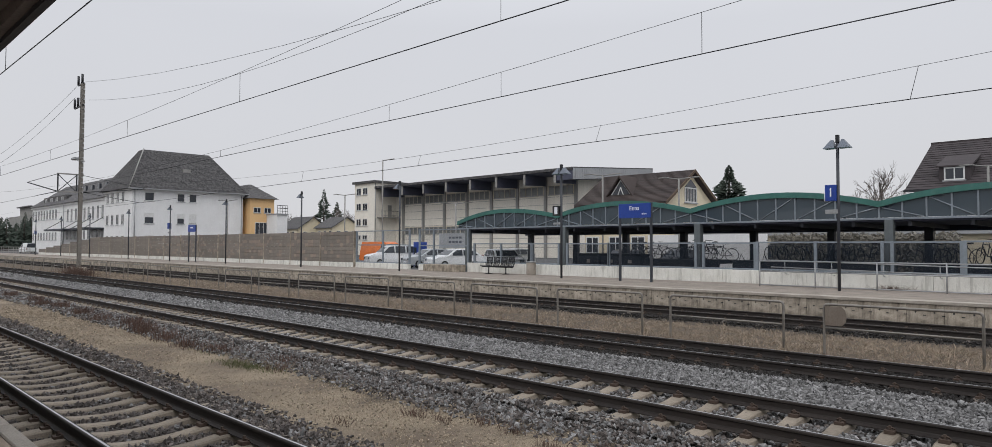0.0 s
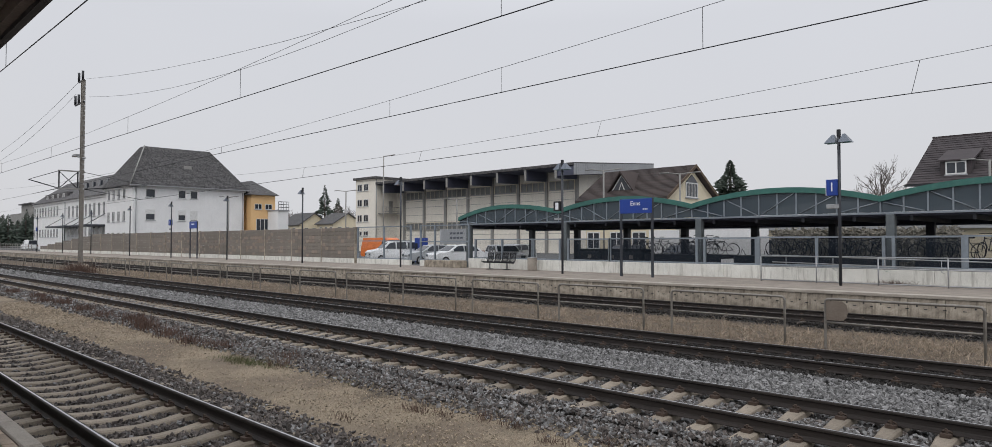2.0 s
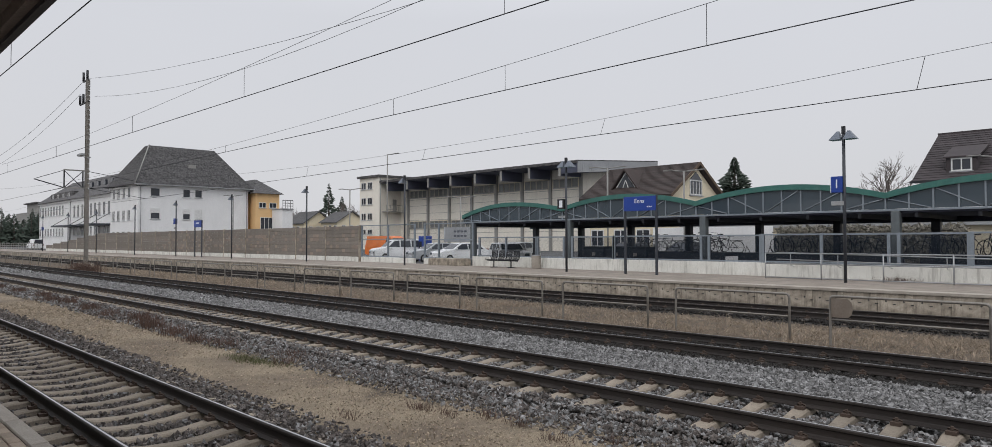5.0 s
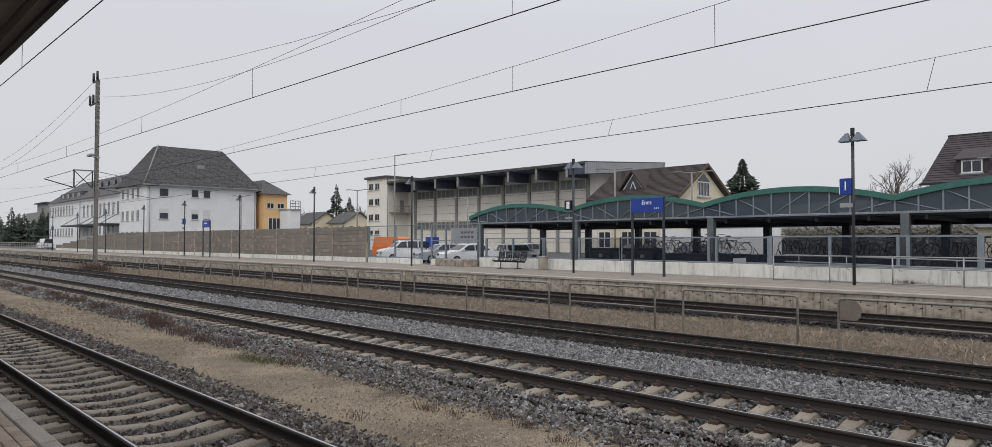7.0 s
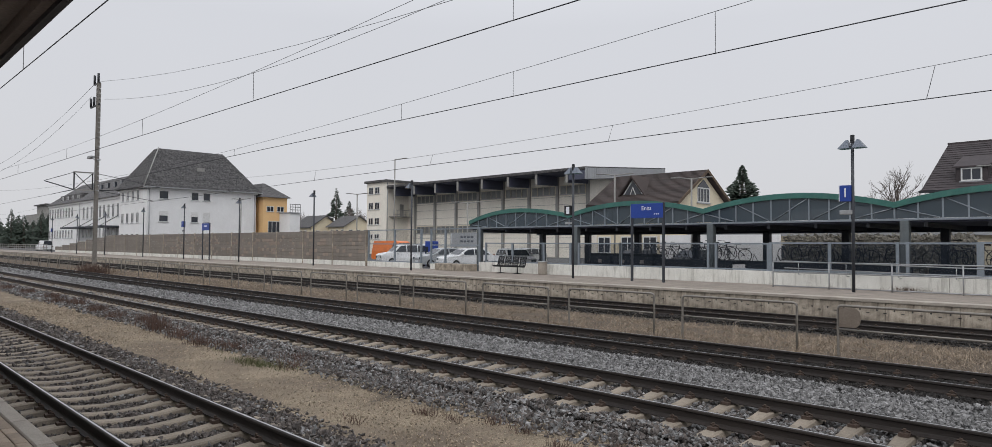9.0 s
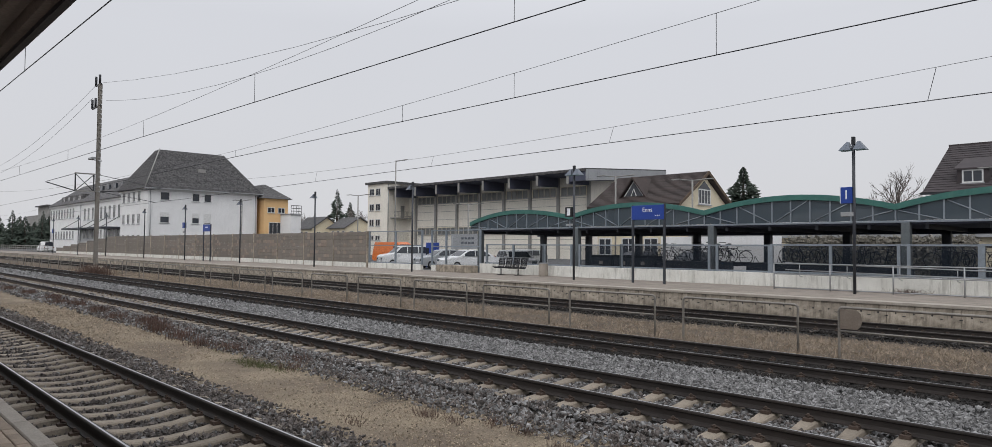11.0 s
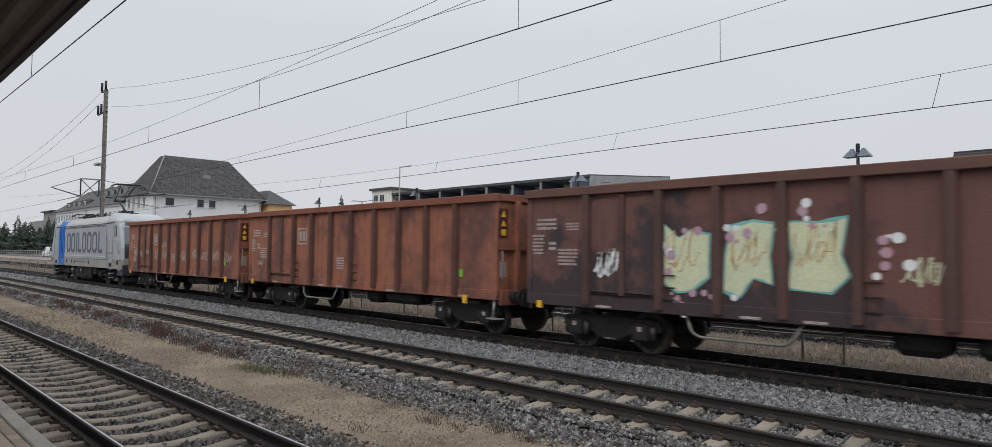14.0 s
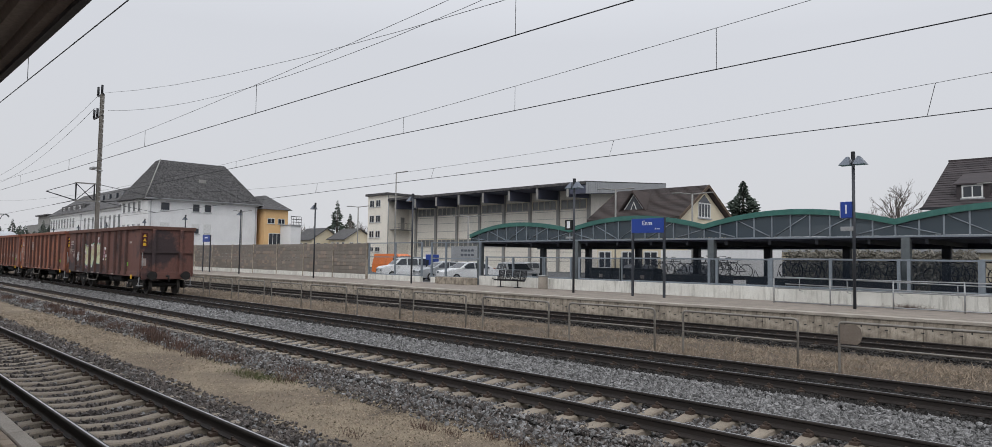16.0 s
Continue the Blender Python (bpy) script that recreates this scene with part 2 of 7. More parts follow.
# Near-black stone: track grime plus shade beside the rails, in one colour.
M_STONED = mat("ballast_stone_soot_shade", (0.026, 0.023, 0.021), (0.014, 0.0125, 0.0115), 4.0, 0.9, bump=0.4, fine=40, rand=0.5, island=True)
M_PEBBLE = mat("sand_pebble", (0.30, 0.245, 0.18), (0.17, 0.135, 0.10), 4.0, 0.9, bump=0.2, fine=40, rand=0.5, island=True)
M_HALLWIN = mat("dusty_hall_window", (0.20, 0.205, 0.20), (0.13, 0.135, 0.135), 0.5, 0.2, bump=0.0)
M_REFLECT = mat("lamp_reflector", (0.16, 0.18, 0.215), (0.12, 0.135, 0.16), 2, 0.4, 0.4, bump=0.0)
M_NAVY = mat("dark_blue_soffit", (0.075, 0.081, 0.118), (0.06, 0.066, 0.096), 0.5, 0.7, bump=0.03)
M_DRY = mat("dry_grass", (0.36, 0.29, 0.215), (0.18, 0.143, 0.108), 2.5, 0.9, bump=0.0, rand=0.35, island=True)
M_WEED = mat("reddish_weed", (0.11, 0.065, 0.05), (0.075, 0.05, 0.04), 3, 0.9, bump=0.0, rand=0.3, island=True)
M_GRASS = mat("green_grass", (0.075, 0.09, 0.035), (0.10, 0.09, 0.045), 3, 0.9, bump=0.0, rand=0.3, island=True)
M_NEEDLE = mat("conifer_needles", (0.072, 0.092, 0.072), (0.045, 0.060, 0.048), 1.5, 0.9, bump=0.0, rand=0.4, island=True)
M_BARK = mat("bark", (0.11, 0.09, 0.075), (0.075, 0.06, 0.05), 4, 0.9)
M_TWIG = mat("twigs", (0.155, 0.13, 0.115), (0.11, 0.095, 0.085), 1, 0.9, bump=0.0)
M_HEDGE = mat("hedge", (0.21, 0.195, 0.165), (0.15, 0.142, 0.12), 2, 0.9, rand=0.2, island=True)
G_CLEAR = glass("clear_screen_glass", (0.10, 0.12, 0.13), 0.03, 0.07)
G_DARK = glass("smoked_glass", (0.02, 0.028, 0.04), 0.04, 0.26)
G_ROOF = glass("dull_roof_glass", (0.055, 0.075, 0.092), 0.2, 0.85)


# ---- mesh helpers ----
def box(bm, x0, y0, z0, x1, y1, z1, mi=0):
    v = [bm.verts.new(p) for p in ((x0, y0, z0), (x1, y0, z0), (x1, y1, z0), (x0, y1, z0), (x0, y0, z1), (x1, y0, z1), (x1, y1, z1), (x0, y1, z1))]
    for i in ((0, 3, 2, 1), (4, 5, 6, 7), (0, 1, 5, 4), (1, 2, 6, 5), (2, 3, 7, 6), (3, 0, 4, 7)):
        bm.faces.new([v[k] for k in i]).material_index = mi
    return v


def prism(bm, pts, axis, a, b, mi=0):
    """A closed outline extruded along one axis; the outline's pairs are the two other axes in order."""
    def at(p, s):
        return {"x": (s, p[0], p[1]), "y": (p[0], s, p[1]), "z": (p[0], p[1], s)}[axis]
    lo = [bm.verts.new(at(p, a)) for p in pts]
    hi = [bm.verts.new(at(p, b)) for p in pts]
    n = len(pts)
    for f in [lo[::-1], hi] + [[lo[i], lo[(i + 1) % n], hi[(i + 1) % n], hi[i]] for i in range(n)]:
        bm.faces.new(f).material_index = mi


def tube(bm, pts, r, n=8, mi=0, r1=None):
    pts = [Vector(p) for p in pts]
    rings = []
    for i, p in enumerate(pts):
        d = (pts[min(i + 1, len(pts) - 1)] - pts[max(i - 1, 0)]).normalized()
        u = d.cross(Vector((0.03, 0.02, 1)) if abs(d.z) < 0.95 else Vector((0, 1, 0.02))).normalized()
        w = d.cross(u)
        rad = r if r1 is None else r + (r1 - r) * i / (len(pts) - 1)
        rings.append([bm.verts.new(p + rad * (math.cos(2 * math.pi * k / n) * u + math.sin(2 * math.pi * k / n) * w)) for k in range(n)])
    for a, b in zip(rings, rings[1:]):
        for k in range(n):
            f = bm.faces.new((a[k], a[(k + 1) % n], b[(k + 1) % n], b[k]))
            f.material_index, f.smooth = mi, n > 5
    for ring in (rings[0][::-1], rings[-1]):
        bm.faces.new(ring).material_index = mi


def arc(p, c, q, n=4):
    """Points that round the corner c between p and q."""
    p, c, q = Vector(p), Vector(c), Vector(q)
    return [(1 - s) ** 2 * p + 2 * s * (1 - s) * c + s * s * q for s in [k / n for k in range(n + 1)]]


def finish(name, bm, mats, bevel=0.0):
    if bevel:
        bmesh.ops.bevel(bm, geom=bm.edges[:], offset=bevel, segments=1, affect="EDGES", clamp_overlap=True)
    bmesh.ops.recalc_face_normals(bm, faces=bm.faces[:])
    me = bpy.data.meshes.new(name)
    bm.to_mesh(me)
    bm.free()
    for m in mats if isinstance(mats, (list, tuple)) else [mats]:
        me.materials.append(m)
    return me


def part(name, bm, material, parent, label="", bevel=0.0):
    ob = new(name, finish(name, bm, material, bevel))
    ob.parent = parent
    return tagged(ob, label)


def bpart(name, dims, material, parent, label="", bevel=0.0):
    bm = bmesh.new()
    box(bm, *dims)
    return part(name, bm, material, parent, label, bevel)


def tpart(name, pts, r, material, parent, label="", n=8):
    bm = bmesh.new()
    tube(bm, pts, r, n)
    return part(name, bm, material, parent, label)


def thing(name, label, category, group="", kind="", at=(0, 0, 0), rz=0):
    ob = new(name)
    ob.matrix_basis = pose(*at, 0, 0, rz)
    ob.empty_display_size = 0.2
    return tagged(ob, label, category, group, kind)


def solid(name, bm, material, label, category, kind="", group="", bevel=0.0):
    return tagged(new(name, finish(name, bm, material, bevel)), label, category, group, kind)


def from_arrays(name, verts, faces, material):
    me = bpy.data.meshes.new(name)
    me.vertices.add(len(verts))
    me.vertices.foreach_set("co", np.asarray(verts, dtype=np.float32).ravel())
    faces = np.asarray(faces, dtype=np.int32)
    k = faces.shape[1]
    me.loops.add(faces.size)
    me.loops.foreach_set("vertex_index", faces.ravel())
    me.polygons.add(len(faces))
    me.polygons.foreach_set("loop_start", np.arange(0, faces.size, k, dtype=np.int32))
    me.polygons.foreach_set("loop_total", np.full(len(faces), k, dtype=np.int32))
    me.update(calc_edges=True)
    me.shade_flat()
    me.materials.append(material)
    return me


def text_mesh(name, body, size, material, parent, m, label=""):
    cu = bpy.data.curves.new(name, "FONT")
    cu.body, cu.size, cu.extrude, cu.align_x, cu.align_y = body, size, 0.004, "CENTER", "CENTER"
    tmp = new(name, cu)
    me = bpy.data.meshes.new_from_object(tmp.evaluated_get(bpy.context.evaluated_depsgraph_get()))
    bpy.data.objects.remove(tmp)
    me.materials.append(material)
    ob = new(name, me)
    ob.parent = parent
    ob.matrix_basis = m
    return tagged(ob, label)


# ---- ground: one sheet, with the track beds, verges and the car park ----
def ground_material():
    m = bpy.data.materials.new("railway_ground")
    m.use_nodes = True
    n, l = m.node_tree.nodes, m.node_tree.links
    b = n["Principled BSDF"]
    b.inputs["Roughness"].default_value = 0.95
    b.inputs["Specular IOR Level"].default_value = 0.2
    co = n.new("ShaderNodeTexCoord")
    sp = n.new("ShaderNodeSeparateXYZ")
    l.new(co.outputs["Object"], sp.inputs[0])

    def tex(scale, detail=5.0, rough=0.6):
        t = n.new("ShaderNodeTexNoise")
        t.inputs["Scale"].default_value, t.inputs["Detail"].default_value, t.inputs["Roughness"].default_value = scale, detail, rough
        l.new(co.outputs["Object"], t.inputs["Vector"])
        return t.outputs[0]

    def rng(src, a, b_, c, d):
        r = n.new("ShaderNodeMapRange")
        for i, v in enumerate((a, b_, c, d)):
            r.inputs[i + 1].default_value = v
        l.new(src, r.inputs[0])
        return r.outputs[0]

    def blend(f, c1, c2):
        x = n.new("ShaderNodeMix")
        x.data_type = "RGBA"
        for i, c in ((6, c1), (7, c2)):
            if isinstance(c, tuple):
                x.inputs[i].default_value = (*c, 1)
            else:
                l.new(c, x.inputs[i])
        l.new(f, x.inputs[0])
        return x.outputs[2]

    def op(kind, a, b_):
        x = n.new("ShaderNodeMath")
        x.operation = kind
        for i, c in enumerate((a, b_)):
            if isinstance(c, float):
                x.inputs[i].default_value = c
            else:
                l.new(c, x.inputs[i])
        return x.outputs[0]

    wob = op("MULTIPLY", op("SUBTRACT", tex(0.9, 6, 0.7), 0.5), 3.0)
    y = op("ADD", sp.outputs[1], wob)
    yw = op("ADD", sp.outputs[1], op("MULTIPLY", wob, 0.35))
    fine, patch = tex(38, 4), tex(0.6, 6)
    # Near-black bed: the shade in the gaps between stones, put into the ground colour.
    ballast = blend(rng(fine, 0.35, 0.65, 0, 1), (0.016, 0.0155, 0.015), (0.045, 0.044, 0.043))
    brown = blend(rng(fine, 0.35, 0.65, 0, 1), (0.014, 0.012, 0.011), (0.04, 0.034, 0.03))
    sand = blend(rng(tex(70, 3), 0.3, 0.7, 0, 1), (0.085, 0.069, 0.049), (0.37, 0.302, 0.218))
    sand = blend(rng(patch, 0.42, 0.6, 0, 0.8), sand, (0.115, 0.09, 0.07))
    earth = blend(rng(fine, 0.3, 0.7, 0, 1), (0.05, 0.040, 0.031), (0.16, 0.125, 0.094))
    asph = blend(rng(fine, 0.3, 0.7, 0, 1), (0.07, 0.07, 0.072), (0.12, 0.12, 0.122))
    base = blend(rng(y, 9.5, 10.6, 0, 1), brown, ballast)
    in_sand = op("MULTIPLY", rng(y, 4.2, 5.1, 0, 1), rng(y, 7.5, 6.7, 0, 1))
    # Near-black bed under the third track: grime, with the rails' shade painted in.
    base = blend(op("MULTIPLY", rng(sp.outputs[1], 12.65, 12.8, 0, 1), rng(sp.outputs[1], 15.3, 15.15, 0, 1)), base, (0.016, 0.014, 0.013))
    base = blend(in_sand, base, sand)
    in_earth = op("MULTIPLY", rng(yw, 15.7, 16.1, 0, 1), rng(yw, 20.6, 20.1, 0, 1))
    base = blend(in_earth, base, earth)
    base = blend(rng(sp.outputs[1], 30.5, 30.6, 0, 1), base, asph)
    l.new(base, b.inputs["Base Color"])
    bp = n.new("ShaderNodeBump")
    bp.inputs["Strength"].default_value, bp.inputs["Distance"].default_value = 0.6, 0.03
    l.new(fine, bp.inputs["Height"])
    l.new(bp.outputs[0], b.inputs["Normal"])
    return m


PROFILE = [(-2500, -0.4), (-60, -0.4), (0.9, -0.35), (1.6, -0.28), (4.6, -0.275), (5.2, -0.31), (6.6, -0.31), (7.3, -0.275), (10.4, -0.27), (11.3, -0.22), (12.2, -0.25), (12.6, -0.215),
           (15.2, -0.215), (15.9, -0.3), (17, -0.31), (20.0, -0.31), (20.5, -0.25), (23.3, -0.25), (24.4, -0.25), (30.2, -0.2), (30.45, 0.47), (60, 0.5), (300, 0.6), (3500, 0.6)]
TRACKS = (2.4556, 8.4731, 13.1809, 21.3)


def ground_height(y):
    for (a, za), (b, zb) in zip(PROFILE, PROFILE[1:]):
        if a <= y <= b:
            return za + (zb - za) * (y - a) / (b - a)
    return 0.5


def build_ground():
    xs = [-3500, -1200, -500, -300] + [-200 + 2.0 * k for k in range(106)] + [60, 150, 400, 1200, 3500]
    ys = [p[0] for p in PROFILE]
    ys = sorted(set(ys + [1.6 + 0.5 * k for k in range(45)]))
    bm = bmesh.new()
    grid = []
    for x in xs:
        row = []
        for y in ys:
            wob = 0.02 * noise.noise((x * 0.6, y * 0.9, 3.1)) if -210 < x < 20 and 1 < y < 23 else 0
            row.append(bm.verts.new((x, y, ground_height(y) + wob)))
        grid.append(row)
    for a, b in zip(grid, grid[1:]):
        for j in range(len(ys) - 1):
            bm.faces.new((a[j], b[j], b[j + 1], a[j + 1]))
    solid("ground", bm, ground_material(), "grey and brown railway ballast with painted gap shade, a sandy strip and dry verge", "ground", "structure")


build_ground()

RAIL_OUT = [(-0.075, -0.172), (0.075, -0.172), (0.075, -0.160), (0.018, -0.142), (0.009, -0.125), (0.009, -0.055), (0.018, -0.044), (0.036, -0.036),
            (0.036, -0.012), (0.027, -0.002), (0.012, 0.0), (-0.012, 0.0), (-0.027, -0.002), (-0.036, -0.012), (-0.036, -0.036), (-0.018, -0.044), (-0.009, -0.055), (-0.009, -0.125),
            (-0.018, -0.142), (-0.075, -0.160)]
SLEEPER_FROM, SLEEPER_TO = -120.0, 6.0


def sleeper_mesh(name, material):
    """A concrete sleeper: raised under the rails, waisted and lower in the middle."""
    bm = bmesh.new()
    ws = [(-0.55, 0.105, -0.225), (-0.5, 0.11, -0.20), (-0.16, 0.115, -0.178), (0.15, 0.11, -0.182), (0.42, 0.095, -0.215), (0.75, 0.085, -0.232), (1.08, 0.095, -0.215),
          (1.35, 0.11, -0.182), (1.66, 0.115, -0.178), (2.0, 0.11, -0.20), (2.05, 0.105, -0.225)]
    rings = [[bm.verts.new(p) for p in ((-w - 0.03, y, -0.34), (-w, y, z - 0.02), (-w + 0.025, y, z), (w - 0.025, y, z), (w, y, z - 0.02), (w + 0.03, y, -0.34))] for y, w, z in ws]
    for a, b in zip(rings, rings[1:]):
        for k in range(5):
            bm.faces.new((a[k], a[k + 1], b[k + 1], b[k]))
    bm.faces.new(rings[0])
    bm.faces.new(rings[-1][::-1])
    return finish(name, bm, material)


def build_track(y0, polished, phase, sleeper_material, label):
    track = thing("railway_track", label, "railway track", "parallel tracks", "structure")
    top = M_RAILTOP if polished else M_RAILDULL
    for k in (0, 1):
        bm = bmesh.new()
        prism(bm, [(y0 + 1.5 * k + a, b) for a, b in RAIL_OUT], "x", -900, 330)
        for f in bm.faces:
            c = f.calc_center_median()
            if c.z > -0.0006 and abs(f.normal.x) < 0.5:
                f.material_index = 1
        part("rail", bm, [M_RAIL, top], track, "polished running surface on rusty rail" if polished else "dull rusty rail")
    me = sleeper_mesh("sleeper", sleeper_material)
    count = int((SLEEPER_TO - SLEEPER_FROM) / 0.6)
    for k in range(count):
        ob = new("sleeper", me)
        ob.parent = track
        ob.location = (SLEEPER_FROM + phase + 0.6 * k, y0, random.uniform(-0.012, 0.004))
        ob.rotation_euler = (0, 0, random.uniform(-0.006, 0.006))
    far = bmesh.new()
    for k in range(1, 280):
        x = SLEEPER_FROM + phase - 0.6 * k
        box(far, x - 0.13, y0 - 0.55, -0.34, x + 0.13, y0 + 2.05, -0.19)
    tagged(part("far_sleepers", far, sleeper_material, track), kind="stuff")
    clips = bmesh.new()
    for k in range(60, count):
        x = SLEEPER_FROM + phase + 0.6 * k
        for yr in (y0, y0 + 1.5):
            for s in (-1, 1):
                box(clips, x - 0.06, yr + s * 0.125 - 0.05, -0.19, x + 0.06, yr + s * 0.125 + 0.05, -0.145)
                tube(clips, [(x, yr + s * 0.12, -0.15), (x, yr + s * 0.12, -0.09)], 0.02, 5)
                tube(clips, [(x - 0.05, yr + s * 0.075, -0.14), (x - 0.03, yr + s * 0.12, -0.115), (x + 0.03, yr + s * 0.12, -0.115), (x + 0.05, yr + s * 0.075, -0.14)], 0.012, 4)
    tagged(part("rail_fastening", clips, M_CLIP, track, "rusty spring clips and bolts"), kind="stuff")


build_track(TRACKS[0], True, 0.42, M_SLEEPER, "railway track with polished rails on concrete sleepers")
build_track(TRACKS[1], True, 0.30, M_SLEEPER, "main line track on pale concrete sleepers in ballast")
build_track(TRACKS[2], True, 0.1, M_SLEEPER_OLD, "main line track with dark rails on grimy sleepers")
build_track(TRACKS[3], False, 0.25, M_SLEEPER_OLD, "rusty platform track beside the platform wall")


# ---- the camera's own platform and its roof ----
def own_platform():
    plat = thing("platform", "paved island platform with a concrete edge", "platform", kind="structure")
    bpart("platform_body", (-130, -8, -0.4, 40, 1.28, 0.5), M_KERB, plat)
    kerb_me = None
    for k in range(60):
        if kerb_me is None:
            bm = bmesh.new()
            box(bm, -0.495, 1.29, 0.38, 0.495, 1.43, 0.56)
            kerb_me = finish("edge_stone", bm, M_KERB, 0.012)
        ob = new("edge_stone", kerb_me)
        ob.parent = plat
        ob.location = (-2.0 - 1.0 * k, 0, random.uniform(-0.004, 0.004))
    bm = bmesh.new()
    box(bm, -0.0975, -0.0475, -0.05, 0.0975, 0.0475, 0.0)
    pav = finish("paver", bm, M_PAVER, 0.006)
    for i in range(19):
        for j in range(12):
            ob = new("paver", pav)
            ob.parent = plat
            ob.location = (-5.0 - 0.2 * i - 0.1 * (j % 2), 1.235 - 0.1 * j, 0.556 + random.uniform(-0.003, 0.003))
    bpart("paving", (-130, -8, 0.5, 40, 1.285, 0.535), M_PAVER, plat)


own_platform()


def own_roof():
    roof = thing("platform_roof", "dark corrugated platform canopy roof seen from below", "canopy", kind="structure")
    bm = bmesh.new()
    y, k, pts = 0.86, 0, []
    while y > -7:
        pts += [(y, 3.42), (y - 0.05, 3.42), (y - 0.07, 3.47), (y - 0.12, 3.47)]
        y -= 0.14
    outline = pts + [(pts[-1][0], 3.62), (0.86, 3.62)]
    prism(bm, outline, "x", -60, -1.6)
    part("corrugated_soffit", bm, M_ROOFCORR, roof)
    bpart("edge_trim", (-60, 0.86, 3.39, -1.6, 0.90, 3.66), M_ANTHRA, roof)
    for x in (-40, -28, -16, -4):
        bpart("column", (x - 0.12, -3.1, 0.536, x + 0.12, -2.86, 3.42), M_ANTHRA, roof, bevel=0.01)


own_roof()


# ---- platform one ----
EDGE_Y, PLAT_Z, WALL_Y = 24.1, 0.56, 30.1


def platform_one():
    plat = thing("platform", "long concrete side platform with a stained precast face", "platform", kind="structure")
    bpart("platform_body", (-330, EDGE_Y + 0.16, -0.3, 60, WALL_Y + 0.15, PLAT_Z - 0.004), M_PLAT, plat)
    bm = bmesh.new()
    box(bm, -330, EDGE_Y - 0.04, PLAT_Z - 0.1, 60, EDGE_Y + 0.5, PLAT_Z)
    part("edge_slab", bm, M_KERB, plat, "pale concrete edge strip", 0.01)
    bm = bmesh.new()
    box(bm, -0.494, 0.0, -0.3, 0.494, 0.15, PLAT_Z - 0.105)
    for hx in (-0.25, 0.25):
        tube(bm, [(hx, -0.004, 0.22), (hx, 0.02, 0.22)], 0.028, 8, 1)
        box(bm, hx - 0.03 + 0.22, -0.012, 0.12, hx + 0.03 + 0.25, 0.0, 0.145, 1)
    me = finish("face_panel", bm, [M_CONC, M_BLACK])
    for k in range(64):
        ob = new("face_panel", me)
        ob.parent = plat
        ob.location = (3.4 - 1.0 * k, EDGE_Y + random.uniform(-0.006, 0.006), 0)
    bm = bmesh.new()
    for k in range(64, 200):
        x = 3.4 - 1.0 * k
        box(bm, x - 0.494, EDGE_Y, -0.3, x + 0.494, EDGE_Y + 0.15, PLAT_Z - 0.105)
    tagged(part("far_face_panels", bm, M_CONC, plat), kind="stuff")
    bpart("white_line", (-330, EDGE_Y + 1.05, PLAT_Z, 60, EDGE_Y + 1.15, PLAT_Z + 0.002), M_KERB, plat, "worn pale safety line")


platform_one()


def low_wall():
    wall = thing("wall_low", "whitewashed concrete wall with dark run-off stains", "wall", kind="structure")
    x = -32.3
    for w in (5.9, 8.4, 2.9, 8.4, 8.4, 8.4):
        bpart("wall_section", (x, WALL_Y, PLAT_Z - 0.1, x + w - 0.012, WALL_Y + 0.25, 1.14), M_WHITEWASH, wall, bevel=0.012)
        x += w
    return wall


low_wall()


def glass_screen(x0, xs, z0, z1, mid, label, pane_glass):
    s = thing("glass_screen", label, "glass screen", "platform glass screens", at=(x0, WALL_Y + 0.12, 0))
    for x in xs:
        bpart("post", (x - 0.06, -0.06, z0, x + 0.06, 0.06, z1 + 0.04), M_SCREENPOST, s, bevel=0.008)
    for a, b in zip(xs, xs[1:]):
        for z in (z0 + 0.05, z1) + ((mid,) if mid else ()):
            bpart("rail", (a + 0.06, -0.035, z - 0.035, b - 0.06, 0.035, z + 0.035), M_SCREENPOST, s)
        lv = [z0 + 0.085, z1 - 0.035] if not mid else [z0 + 0.085, mid - 0.035, mid + 0.035, z1 - 0.035]
        for lo, hi in zip(lv[::2], lv[1::2]):
            p = bpart("pane", (a + 0.061, -0.005, lo, b - 0.061, 0.005, hi), pane_glass, s)
            p.visible_shadow = False


low = 1.14
glass_screen(-31.75, [0, 2.33, 4.79], low, 2.33, None, "low clear glass screen on the platform wall", G_CLEAR)
glass_screen(-26.9, [0.0, 2.0], low, 2.33, None, "low clear glass screen on the platform wall", G_CLEAR)
glass_screen(-24.3, [0, 2.77], low, 2.33, None, "low smoked glass screen on the platform wall", G_DARK)
glass_screen(-21.5, [0, 5.0, 5.4, 7.9], low, 2.35, None, "smoked glass screen in grey frames before the cycle stand", G_DARK)
glass_screen(-13.5, [0, 2.5, 5.05, 5.4, 7.7], low, 2.38, None, "smoked glass screen in grey frames before the cycle stand", G_DARK)
glass_screen(-5.7, [0, 2.6, 5.2, 7.8], low, 2.4, None, "smoked glass screen in grey frames before the cycle stand", G_DARK)
glass_screen(-44.75, [0, 3.35, 6.45], 0.93, 3.28, 2.25, "tall clear glass noise screen in a steel frame", G_CLEAR)
glass_screen(-37.2, [0, 1.5, 4.85], 0.93, 3.28, 2.2, "tall clear glass noise screen in a steel frame", G_CLEAR)


